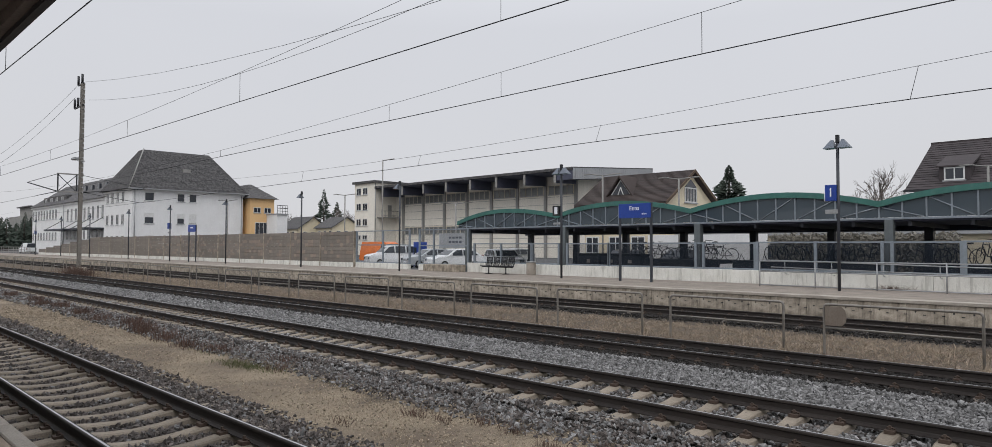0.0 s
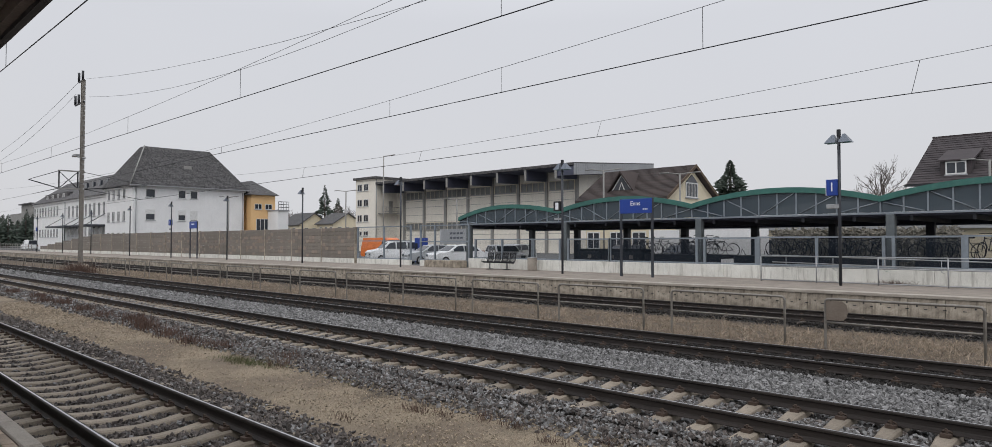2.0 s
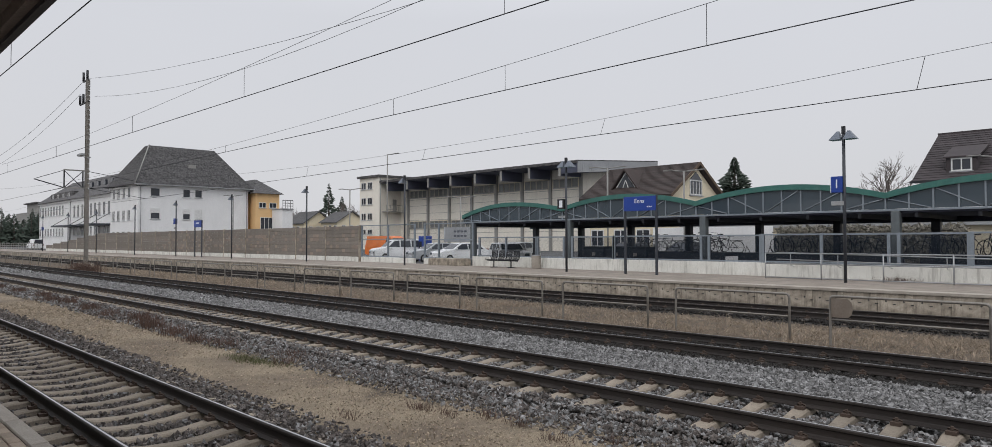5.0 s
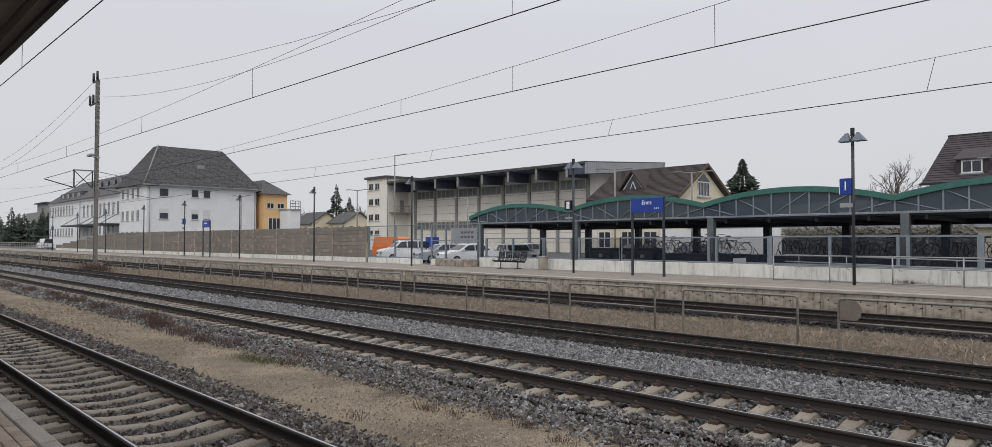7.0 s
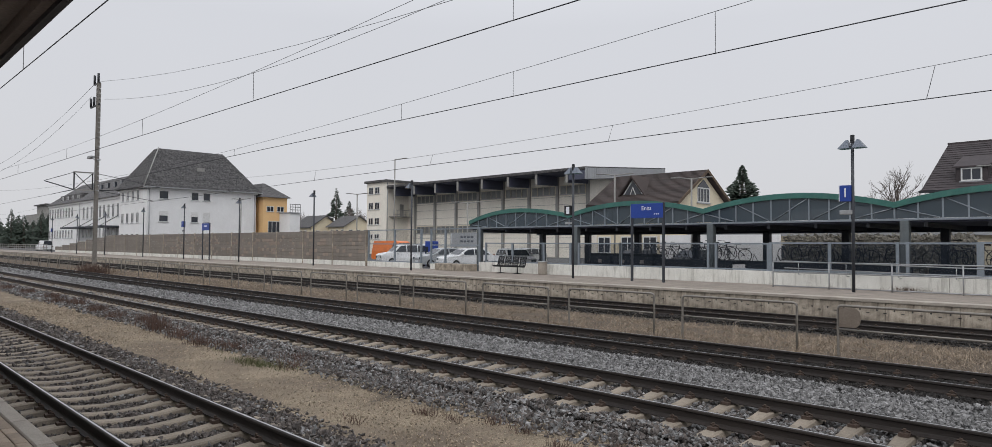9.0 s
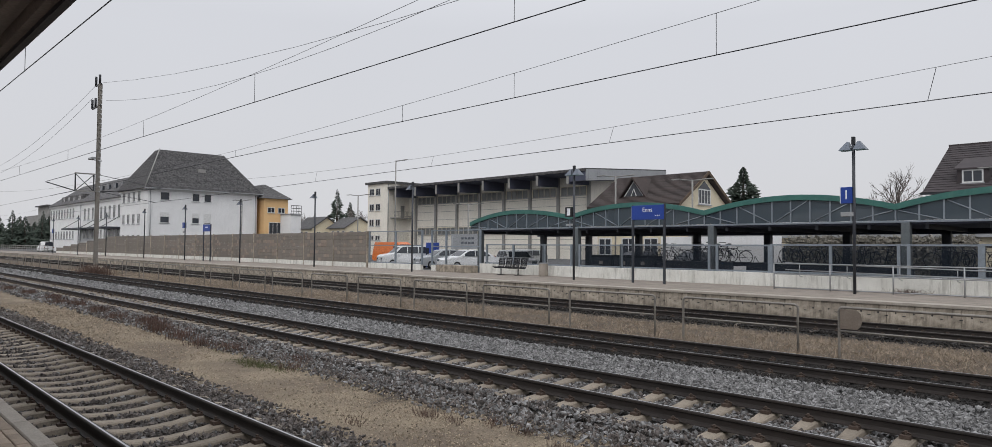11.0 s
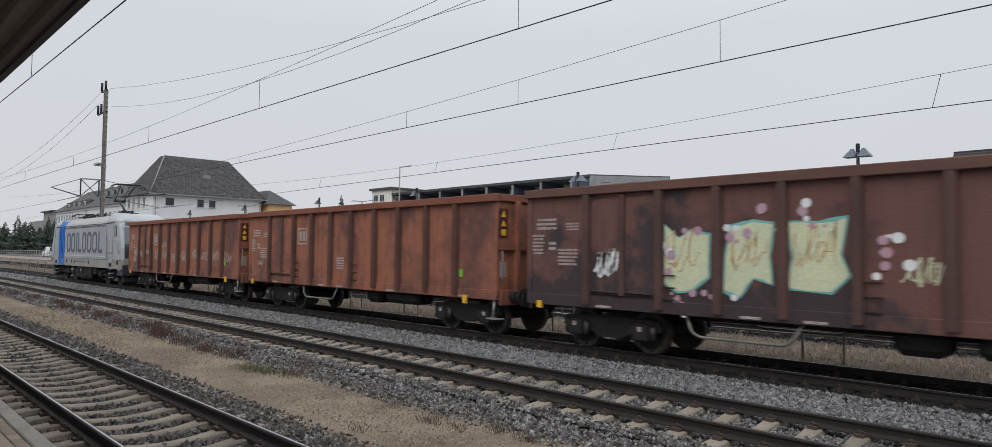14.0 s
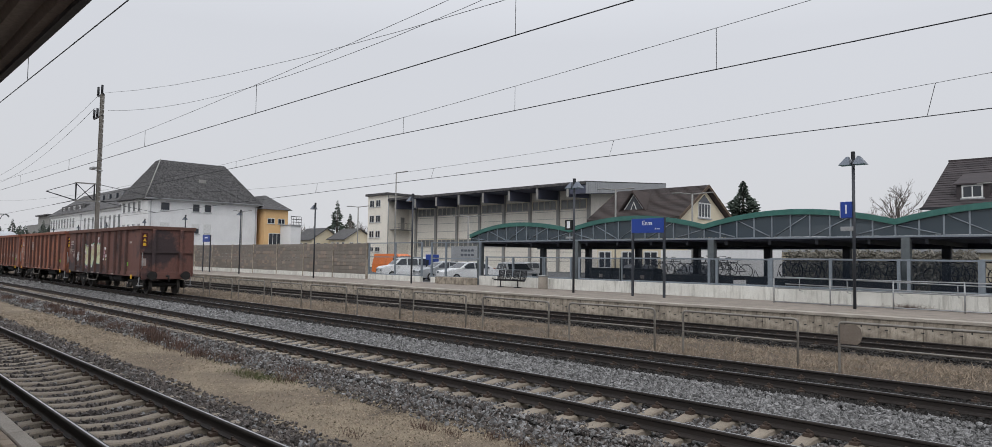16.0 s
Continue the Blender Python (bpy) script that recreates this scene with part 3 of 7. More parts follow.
def screen_plinths():
    for a, b in ((-44.75, -38.3), (-37.2, -35.75)):
        bm = bmesh.new()
        box(bm, a, WALL_Y + 0.02, PLAT_Z - 0.05, b, WALL_Y + 0.24, 0.93)
        solid("plinth", bm, M_WHITEWASH, "low whitewashed concrete plinth under a glass screen", "plinth", "structure", bevel=0.01)
    bm = bmesh.new()
    box(bm, -35.6, WALL_Y - 0.9, PLAT_Z - 0.02, -32.4, WALL_Y - 0.02, 1.0)
    solid("planter", bm, M_CONC, "grey weathered concrete block beside the screen", "planter", bevel=0.03)


screen_plinths()


def noise_wall():
    wall = thing("wall_noise", "grey-brown ribbed noise barrier in steel posts on a white plinth", "noise barrier", kind="structure")
    slat = bmesh.new()
    box(slat, 0.06, -0.05, 0.0, 4.72, 0.06, 0.29)
    slat_me = finish("panel_slat", slat, M_NOISE, 0.02)
    bm = bmesh.new()
    box(bm, 0.0, -0.062, 0.0, 0.42, -0.045, 0.26)
    block_me = finish("panel_block", bm, M_NOISE2, 0.008)
    for k in range(20):
        x = -49.65 - 4.8 * k
        top = 8 if k < 14 else 8 - (k - 13)
        part_post = bpart("post", (x + 4.73, WALL_Y - 0.08, PLAT_Z - 0.05, x + 4.85, WALL_Y + 0.08, 0.93 + 0.293 * top + 0.05), M_CONC, wall)
        bpart("plinth", (x + 0.05, WALL_Y - 0.06, PLAT_Z - 0.05, x + 4.73, WALL_Y + 0.06, 0.925), M_WHITEWASH, wall)
        for r in range(top):
            ob = new("panel_slat", slat_me)
            ob.parent = wall
            ob.location = (x, WALL_Y, 0.93 + 0.293 * r)
            if k < 9:
                for c in range(10):
                    if random.random() < (0.32 if r in (1, 2, 4, 5) else 0.07):
                        bl = new("panel_block", block_me)
                        bl.parent = wall
                        bl.location = (x + 0.15 + 0.45 * c, WALL_Y, 0.945 + 0.293 * r)


noise_wall()


# ---- safety railings between the tracks ----
def railing(plate):
    r = thing("safety_railing", "weathered tubular steel railing in the dry grass between tracks", "railing", "track railings")
    pts = [(0, 0, -0.5)] + [(0, 0, 0.0)] + arc((0, 0, 1.04), (0, 0, 1.14), (0.1, 0, 1.14)) + arc((2.98, 0, 1.14), (3.08, 0, 1.14), (3.08, 0, 1.04)) + [(3.08, 0, -0.5)]
    tpart("frame", pts, 0.03, M_RAILING, r)
    tpart("lower_bar", [(0, 0, 0.6), (3.08, 0, 0.6)], 0.022, M_RAILING, r)
    if plate:
        bm = bmesh.new()
        out = [(0.04, 0.66), (0.40, 0.66), (0.48, 0.74), (0.51, 0.88), (0.48, 1.02), (0.40, 1.1), (0.04, 1.1)]
        prism(bm, out, "y", -0.045, -0.032)
        part("plate", bm, M_PLATE, r, "faded grey round-ended plate")
    return r


first_railing = railing(True)
tagged(first_railing, "weathered tubular railing with a faded grey round-ended plate")
first_railing.matrix_basis = pose(-5.98, 16.9, -0.29)
next_railing = railing(False)
next_railing.matrix_basis = pose(-10.0, 16.9, -0.29)
for k in range(26):
    if k == 1:
        continue
    x = -2.0 if k == 0 else -10.0 - 3.96 * (k - 1)
    copy_thing(next_railing, pose(x, 16.9 + random.uniform(-0.02, 0.02), -0.29, random.uniform(-0.5, 0.5), random.uniform(-0.3, 0.3), 0))


# ---- lamps and signs on platform one ----
def platform_lamp(side):
    lamp = thing("platform_lamp", "slim anthracite platform lamp with two roof-shaped reflectors", "street lamp", "platform lamps")
    tpart("pole", [(0, 0, 0), (0, 0, 5.75)], 0.058, M_ANTHRA, lamp, n=10)
    bpart("mast_head", (-0.06, -0.06, 5.5, 0.06, 0.06, 5.8), M_DARK, lamp, bevel=0.01)
    for s in ((-1, 1) if side == 0 else (side,)):
        bm = bmesh.new()
        top = [bm.verts.new((s * a, b, 5.62)) for a, b in ((0.15, -0.05), (0.23, -0.05), (0.23, 0.05), (0.15, 0.05))]
        bot = [bm.verts.new((s * a, b, 5.3)) for a, b in ((0.045, -0.23), (0.46, -0.23), (0.46, 0.23), (0.045, 0.23))]
        bm.faces.new(top)
        bm.faces.new(bot[::-1])
        for k in range(4):
            bm.faces.new((top[k], bot[k], bot[(k + 1) % 4], top[(k + 1) % 4]))
        part("reflector", bm, M_REFLECT, lamp, "pale grey pyramid reflector")
        tpart("arm", [(0, 0, 5.38), (s * 0.25, 0, 5.34)], 0.03, M_DARK, lamp)
    return lamp


lamp = platform_lamp(0)
lamp.matrix_basis = pose(-9.1, 27.3, PLAT_Z)
copy_thing(lamp, pose(-22.5, 27.5, PLAT_Z))
single = platform_lamp(-1)
tagged(single, "slim anthracite platform lamp with one roof-shaped reflector")
single.matrix_basis = pose(-35.9, 27.5, PLAT_Z)
for x in (-48.2, -61.4, -74.6, -87.2, -102.2, -116.0, -131.0):
    copy_thing(single, pose(x, 27.5, PLAT_Z))


def number_sign(x, y):
    s = thing("track_number_sign", "blue platform number sign hung on the lamp pole", "sign", "platform number signs", at=(x, y, 0))
    bpart("board", (-0.42, -0.14, 3.9, -0.03, 0.14, 4.5), M_BLUE, s, bevel=0.01)
    bpart("side_strip", (-0.44, -0.145, 3.9, -0.42, 0.145, 4.5), M_SIGNTXT, s)
    text_mesh("numeral", "1", 0.48, M_SIGNTXT, s, pose(-0.22, -0.147, 4.2, 90, 0, 0))
    bpart("speaker_box", (-0.45, -0.07, 3.42, 0.0, 0.07, 3.58), M_GALV, s, "small grey loudspeaker", 0.01)


for x, y in ((-9.1, 27.3), (-74.6, 27.5), (-131.0, 27.5)):
    number_sign(x, y)


def station_sign(x, y, w, lettered):
    s = thing("station_sign", "blue station name sign on two grey posts", "sign", "station name signs", at=(x, y, PLAT_Z))
    for k in (0, w):
        bpart("post", (k - 0.05, -0.05, 0, k + 0.05, 0.05, 3.65), M_ANTHRA, s, bevel=0.008)
    bpart("board", (-0.02, -0.09, 2.95, w + 0.02, -0.055, 3.62), M_BLUE, s, bevel=0.006)
    if lettered:
        text_mesh("lettering", "Enns", 0.29, M_SIGNTXT, s, pose(w * 0.5, -0.096, 3.4, 90, 0, 0), "white station name")
        for k in range(3):
            bpart("small_mark", (w * 0.74 + 0.1 * k, -0.096, 3.1, w * 0.74 + 0.05 + 0.1 * k, -0.09, 3.16), M_SIGNTXT, s)
    else:
        bpart("lettering", (w * 0.3, -0.096, 3.3, w * 0.7, -0.09, 3.42), M_SIGNTXT, s)


station_sign(-19.0, 27.6, 1.7, True)
station_sign(-70.2, 27.7, 1.7, False)


def platform_clock():
    c = thing("departure_display", "small black display box with a white face on the lamp pole", "display", at=(-22.5, 27.5, 0))
    bpart("box", (-0.5, -0.12, 3.75, -0.08, 0.12, 4.25), M_BLACK, c, bevel=0.015)
    bpart("face", (-0.36, -0.13, 3.82, -0.16, -0.12, 4.18), M_SIGNTXT, c)
    bpart("bracket", (-0.5, -0.05, 3.3, 0.0, 0.05, 3.4), M_GALV, c)


platform_clock()


def bench():
    b = thing("bench", "dark wire-mesh platform bench with four seats", "bench", at=(-29.7, 29.0, PLAT_Z))
    for x in (0.45, 1.85):
        tpart("leg", [(x, 0, 0), (x, 0, 0.42)], 0.035, M_DARK, b)
        tpart("foot", [(x, -0.28, 0.02), (x, 0.28, 0.02)], 0.025, M_DARK, b)
    tpart("beam", [(-0.1, 0, 0.42), (2.4, 0, 0.42)], 0.045, M_DARK, b)
    for k in range(4):
        x = 0.05 + 0.6 * k
        bm = bmesh.new()
        for j in range(12):
            tube(bm, [(x + 0.04 * j, -0.28, 0.47)] + arc((x + 0.04 * j, 0.1, 0.45), (x + 0.04 * j, 0.2, 0.45), (x + 0.04 * j, 0.22, 0.55)) + [(x + 0.04 * j, 0.3, 0.98)], 0.026 if j in (0, 11) else 0.012, 5)
        for y, z in ((-0.28, 0.47), (0.0, 0.456), (0.3, 0.98), (0.26, 0.75)):
            tube(bm, [(x - 0.01, y, z), (x + 0.45, y, z)], 0.022, 5)
        part("seat", bm, M_DARK, b)
        tpart("armrest", [(x - 0.05, 0.2, 0.45), (x - 0.05, 0.18, 0.68), (x - 0.05, -0.2, 0.68), (x - 0.05, -0.25, 0.46)], 0.014, M_DARK, b)


bench()


def litter_bin():
    b = thing("litter_bin", "grey cylindrical concrete litter bin beside the wall", "litter bin", at=(-26.35, 29.5, PLAT_Z))
    bm = bmesh.new()
    tube(bm, [(0, 0, 0), (0, 0, 0.05), (0, 0, 0.68), (0, 0, 0.7)], 0.27, 20)
    part("body", bm, M_KERB, b)
    bm = bmesh.new()
    tube(bm, [(0, 0, 0.7), (0, 0, 0.76)], 0.29, 20)
    part("rim", bm, M_GALV, b)


litter_bin()


def ramp_rail():
    """Two rows of tubular rails along the sunken ramp by the wall."""
    for y, x0, lab in ((28.3, -12.55, "tubular grey ramp railing on the platform"), (29.75, -12.7, "tubular grey handrail fixed along the wall")):
        r = thing("ramp_railing", lab, "railing", "ramp railings", at=(x0, y, PLAT_Z))
        if y < 29:
            for k in range(8):
                tpart("post", [(2.22 * k, 0, 0), (2.22 * k, 0, 1.04)], 0.026, M_GALV, r)
            for z in (0.06, 0.62, 1.04):
                tpart("bar", [(0, 0, z), (17, 0, z)], 0.024, M_GALV, r)
        else:
            for z in (0.66, 0.95):
                tpart("bar", [(0, 0, z + 0.1), (17, 0, z - 0.25)], 0.022, M_GALV, r)
            for k in range(9):
                tpart("bracket", [(0.6 + 1.9 * k, 0.38, 0.45), (0.6 + 1.9 * k, 0, 0.5), (0.6 + 1.9 * k, 0, 1.04 - 0.04 * k)], 0.015, M_GALV, r)


ramp_rail()


# ---- cycle stand: wavy green canopy ----
def canopy():
    c = thing("cycle_shelter", "bicycle shelter with a wavy teal roof and glazed truss front", "shelter")
    y0, y1, zb = 31.0, 37.5, 3.32
    edges = [-34.1, -25.6, -17.15, -8.75, -0.35, 8.05]

    def top(k, s):
        lo = 3.8 if k == 0 and s < 0.5 else 4.04
        crown = 4.48 if k == 0 else 4.6
        return lo + (crown - lo) * 4 * s * (1 - s)
    n = 16
    for k, (a, b) in enumerate(zip(edges, edges[1:])):
        bm = bmesh.new()
        prof = [(a + (b - a) * i / n, top(k, i / n)) for i in range(n + 1)]
        prism(bm, prof + [(x, z - 0.24) for x, z in prof[::-1]], "y", y0 - 0.15, y0 + 0.0)
        part("roof_edge", bm, M_TEAL, c, "teal curved roof edge")
        bm = bmesh.new()
        prism(bm, [(x, z - 0.22) for x, z in prof] + [(x, z - 0.34) for x, z in prof[::-1]], "y", y0, y1)
        part("roof_skin", bm, M_TEAL, c, "teal barrel roof")
        cells = 10
        for i in range(cells):
            s0, s1 = i / cells, (i + 1) / cells
            xa, xb = a + (b - a) * s0 + 0.03, a + (b - a) * s1 - 0.03
            bm = bmesh.new()
            prism(bm, [(xa, zb + 0.06), (xb, zb + 0.06), (xb, top(k, s1) - 0.23), (xa, top(k, s0) - 0.23)], "y", y0 - 0.045, y0 - 0.03)
            part("pane", bm, G_ROOF, c)
            bpart("mullion", (xb, y0 - 0.09, zb, xb + 0.06, y0 - 0.02, top(k, s1) - 0.2), M_SCREENPOST, c)
        for i in (0, 2, 4, 6, 8):
            s0, s1 = i / cells, (i + 2) / cells
            xa, xb = a + (b - a) * s0 + 0.1, a + (b - a) * s1 - 0.1
            za, zc = (top(k, s0) - 0.26, zb + 0.08) if i < 4 else (zb + 0.08, top(k, s1) - 0.26)
            tpart("brace", [(xa, y0 - 0.065, za), (xb, y0 - 0.065, zc)], 0.026, M_SCREENPOST, c, n=6)
        bpart("bottom_chord", (a, y0 - 0.1, zb - 0.03, b, y0 + 0.02, zb + 0.05), M_SCREENPOST, c)
        bpart("soffit", (a, y0 + 0.1, zb - 0.1, b, y1, zb - 0.035), M_NAVY, c)
        for q in range(4):
            xq = a + (b - a) * (q + 0.5) / 4
            bpart("cross_joist", (xq - 0.06, y0 + 0.12, zb - 0.28, xq + 0.06, y1, zb - 0.105), M_ANTHRA, c)
        bpart("rear_beam", (a, y1, zb - 0.36, b, y1 + 0.2, zb + 0.25), M_NAVY, c)
    for x in (-33.2, -25.15, -16.8, -8.4, 0.0):
        bpart("column", (x - 0.16, y0 - 0.12, 0.47, x + 0.16, y0 + 0.22, zb - 0.035), M_COLUMN, c, "grey painted steel column", 0.02)
        bpart("rear_column", (x - 0.18, y1 - 0.5, 0.47, x + 0.18, y1 - 0.15, zb - 0.1), M_ANTHRA, c, bevel=0.02)
        bpart("mid_column", (x + 3.9, y1 - 0.5, 0.47, x + 4.25, y1 - 0.15, zb - 0.1), M_ANTHRA, c, bevel=0.02)


canopy()


# ---- buildings ----
def window(parent, face, pos, u, z, w, h, bars=1, blind=0.0, frame_mat=None, pane_mat=None):
    """A window in a wall that faces -y (face 'y', at y = pos) or +x (face 'x', at x = pos); u is its middle along the wall, z its sill."""
    def put(name, u0, z0, u1, z1, d0, d1, m, par, label=""):
        dims = (u0, pos - d1, z0, u1, pos - d0, z1) if face == "y" else (pos + d0, u0, z0, pos + d1, u1, z1)
        return bpart(name, dims, m, par, label)
    fm = frame_mat or M_WINFRAME
    pane = put("window", u - w / 2 + 0.05, z + 0.05, u + w / 2 - 0.05, z + h - 0.05, -0.05, 0.012, pane_mat or M_WINDOW, parent)
    bm = bmesh.new()
    t = 0.09
    strips = [(u - w / 2, z, u + w / 2, z + t), (u - w / 2, z + h - t, u + w / 2, z + h), (u - w / 2, z + t, u - w / 2 + t, z + h - t), (u + w / 2 - t, z + t, u + w / 2, z + h - t)]
    for k in range(bars):
        c = u - w / 2 + w * (k + 1) / (bars + 1)
        strips.append((c - 0.035, z + t, c + 0.035, z + h - t))
    for a, b, c, d in strips:
        dims = (a, pos - 0.05, b, c, pos + 0.02, d) if face == "y" else (pos - 0.02, a, b, pos + 0.05, c, d)
        box(bm, *dims)
    part("frame", bm, fm, pane)
    put("sill", u - w / 2 - 0.08, z - 0.08, u + w / 2 + 0.08, z, 0.0, 0.12, M_METALCLAD, pane)
    if blind:
        put("blind", u - w / 2 + t, z + h - t - blind * (h - 2 * t), u + w / 2 - t, z + h - t, 0.014, 0.03, M_WINFRAME, pane, "lowered pale blind")
    return pane


def hip_roof(bm, x0, y0, x1, y1, z, rx0, ry0, rx1, ry1, zr):
    """A hipped roof over the rectangle at height z, with its ridge rectangle at zr, and a soffit."""
    lo = [bm.verts.new(p) for p in ((x0, y0, z), (x1, y0, z), (x1, y1, z), (x0, y1, z))]
    hi = [bm.verts.new(p) for p in ((rx0, ry0, zr), (rx1, ry0, zr), (rx1, ry1, zr), (rx0, ry1, zr))]
    bm.faces.new(lo[::-1])
    bm.faces.new(hi)
    for k in range(4):
        bm.faces.new((lo[k], lo[(k + 1) % 4], hi[(k + 1) % 4], hi[k]))


def white_house():
    h = thing("station_building", "white plastered station building with a steep dark slate hip roof", "building")
    X0, X1, Y0, Y1, E = -134.5, -120.5, 38.4, 57.0, 11.4
    bpart("wall", (X0, Y0, 0.3, X1, Y1, E), M_PLASTER, h)
    bpart("eaves_cornice", (X0 - 0.25, Y0 - 0.25, E - 0.35, X1 + 0.25, Y1 + 0.25, E), M_PLASTER, h)
    bm = bmesh.new()
    hip_roof(bm, X0 - 0.7, Y0 - 0.7, X1 + 0.7, Y1 + 0.7, E, -128.6, 42.0, -126.4, 53.2, 18.6)
    roof = part("roof", bm, M_ROOF, h, "steep dark slate hip roof")
    # courses of slates on the two slopes that show
    for side in ("x", "y"):
        n = 44
        for k in range(n):
            s0, s1 = k / n, (k + 1) / n
            def on(s, e):
                lo = {("x", 0): (X1 + 0.7, Y0 - 0.7), ("x", 1): (X1 + 0.7, Y1 + 0.7), ("y", 0): (X0 - 0.7, Y0 - 0.7), ("y", 1): (X1 + 0.7, Y0 - 0.7)}[side, e]
                hi = {("x", 0): (-126.4, 42.0), ("x", 1): (-126.4, 53.2), ("y", 0): (-128.6, 42.0), ("y", 1): (-126.4, 42.0)}[side, e]
                return Vector((lo[0] + (hi[0] - lo[0]) * s, lo[1] + (hi[1] - lo[1]) * s, E + (18.6 - E) * s))
            bm = bmesh.new()
            lift = Vector((0.035, 0, 0.03)) if side == "x" else Vector((0, -0.035, 0.03))
            v = [bm.verts.new(p) for p in (on(s0, 0) + lift, on(s0, 1) + lift, on(s1, 1) + lift * 0.2, on(s1, 0) + lift * 0.2, on(s0, 0), on(s0, 1))]
            bm.faces.new(v[:4])
            bm.faces.new((v[4], v[5], v[1], v[0]))
            part("slate_course", bm, M_ROOF, roof)
    bm = bmesh.new()
    tube(bm, [(X1 + 0.7, Y0 - 0.7, E + 0.1), (-126.4, 42.0, 18.7)], 0.1, 6)
    part("hip_cap", bm, M_HALLCOL, roof, "pale zinc hip cap")
    bpart("gutter", (X1 + 0.68, Y0 - 0.8, E - 0.1, X1 + 0.86, Y1 + 0.8, E + 0.06), M_GALV, h)
    bm = bmesh.new()
    tube(bm, [(X1 + 0.1, Y0 + 0.4, 0.5), (X1 + 0.1, Y0 + 0.4, E)], 0.07, 6)
    part("downpipe", bm, M_GALV, h)
    bpart("skylight", (-123.9, 47.3, 14.7, -122.9, 48.6, 15.4), M_HALLCOL, roof, "open roof hatch")
    for z, hh in ((9.5, 1.4), (5.75, 1.75), (2.2, 1.65)):
        for u, w, bl in ((41.06, 1.5, 0.4), (46.1, 1.25, 0.45), (48.1, 1.25, 0.95)):
            window(h, "x", X1, u, z, w, hh, 0, bl if z < 8 else 0)
        for u in (-132.7, -130.1, -127.4, -124.75):
            window(h, "y", Y0, u, z - 0.15, 1.3, 1.75, 1)
    tpart("house_downpipe", [(X1 + 0.1, Y1 - 0.3, 0.5), (X1 + 0.1, Y1 - 0.3, E)], 0.08, M_GALV, h)
    # long wing
    W0, WE, WY = -192.0, 10.8, 39.6
    bpart("wing_wall", (W0, WY, 0.3, X0, WY + 12, WE), M_PLASTER, h)
    bm = bmesh.new()
    hip_roof(bm, W0 - 0.6, WY - 0.6, X0, WY + 12.6, WE, W0 + 5, WY + 5.5, X0, WY + 6.5, 15.8)
    part("wing_roof", bm, M_ROOF, h, "long dark slate roof over the wing")
    bpart("wing_cornice", (W0 - 0.2, WY - 0.25, WE - 0.4, X0, WY, WE), M_PLASTER, h)
    for z, hh in ((7.05, 2.5), (3.3, 1.8)):
        for u in (-162.3, -159.5, -156.5, -153.6, -150.7, -148.1, -145.3, -142.4, -139.6, -136.9):
            window(h, "y", WY, u, z, 1.35, hh, 1)
        for k in range(9):
            window(h, "y", WY, -190.9 + 2.45 * k, z + (0.7 if z > 5 else -0.1), 1.45, 2.15 if z > 5 else 1.8, 1)
    tpart("wing_downpipe", [(-165.2, WY - 0.1, 0.5), (-165.2, WY - 0.1, WE)], 0.09, M_GALV, h)
    bpart("dormer", (-184, WY + 0.5, WE + 0.2, -166, WY + 5, 12.75), M_ROOF, h)
    for k in range(4):
        window(h, "y", WY + 0.5, -182 + 4.4 * k, WE + 0.55, 1.5, 1.1, 1)
    for k in range(5):
        bpart("rooflight", (-160 + 4.5 * k, WY + 2.2, WE + 2.4, -158.8 + 4.5 * k, WY + 2.6, WE + 3.4), M_WINDOW, h)
    for a, b in ((-166, -152), (-147, -138)):
        bpart("entrance_canopy", (a, WY - 3.4, 5.0, b, WY - 0.05, 5.35), M_ANTHRA, h, "dark flat canopy on struts", 0.04)
        for x in (a + 0.5, b - 0.5):
            tpart("canopy_strut", [(x, WY, 7.4), (x, WY - 3.2, 5.3)], 0.06, M_ANTHRA, h)


white_house()


def orange_house():
    h = thing("house", "orange plastered building with a dark hip roof", "house")
    bpart("wall", (-135, 57.8, 0.3, -119.2, 62.4, 10.7), M_ORANGE, h)
    bm = bmesh.new()
    hip_roof(bm, -135.6, 57.1, -118.6, 63.0, 10.7, -131, 59.9, -124, 60.3, 13.6)
    part("roof", bm, M_ROOF, h)
    for u in (58.9, 60.9):
        window(h, "x", -119.2, u + 0.2, 8.1, 1.4, 1.0, 1)
    window(h, "x", -119.2, 59.9, 3.6, 2.4, 2.8, 2)
    a = thing("annex", "low white flat-roofed annex with a railing", "building")
    bpart("wall", (-119.1, 60.9, 0.3, -115.2, 62.9, 7.75), M_PLASTER, a)
    bpart("roof_parapet", (-119.1, 60.8, 7.75, -115.0, 63.0, 7.95), M_METALCLAD, a)
    for k in range(5):
        tpart("baluster", [(-115.1, 60.9 + 0.5 * k, 7.95), (-115.1, 60.9 + 0.5 * k, 9.4)], 0.04, M_DARK, a)
    for z in (8.4, 8.9, 9.4):
        tpart("rail", [(-115.1, 60.9, z), (-115.1, 62.9, z)], 0.05, M_DARK, a)


orange_house()


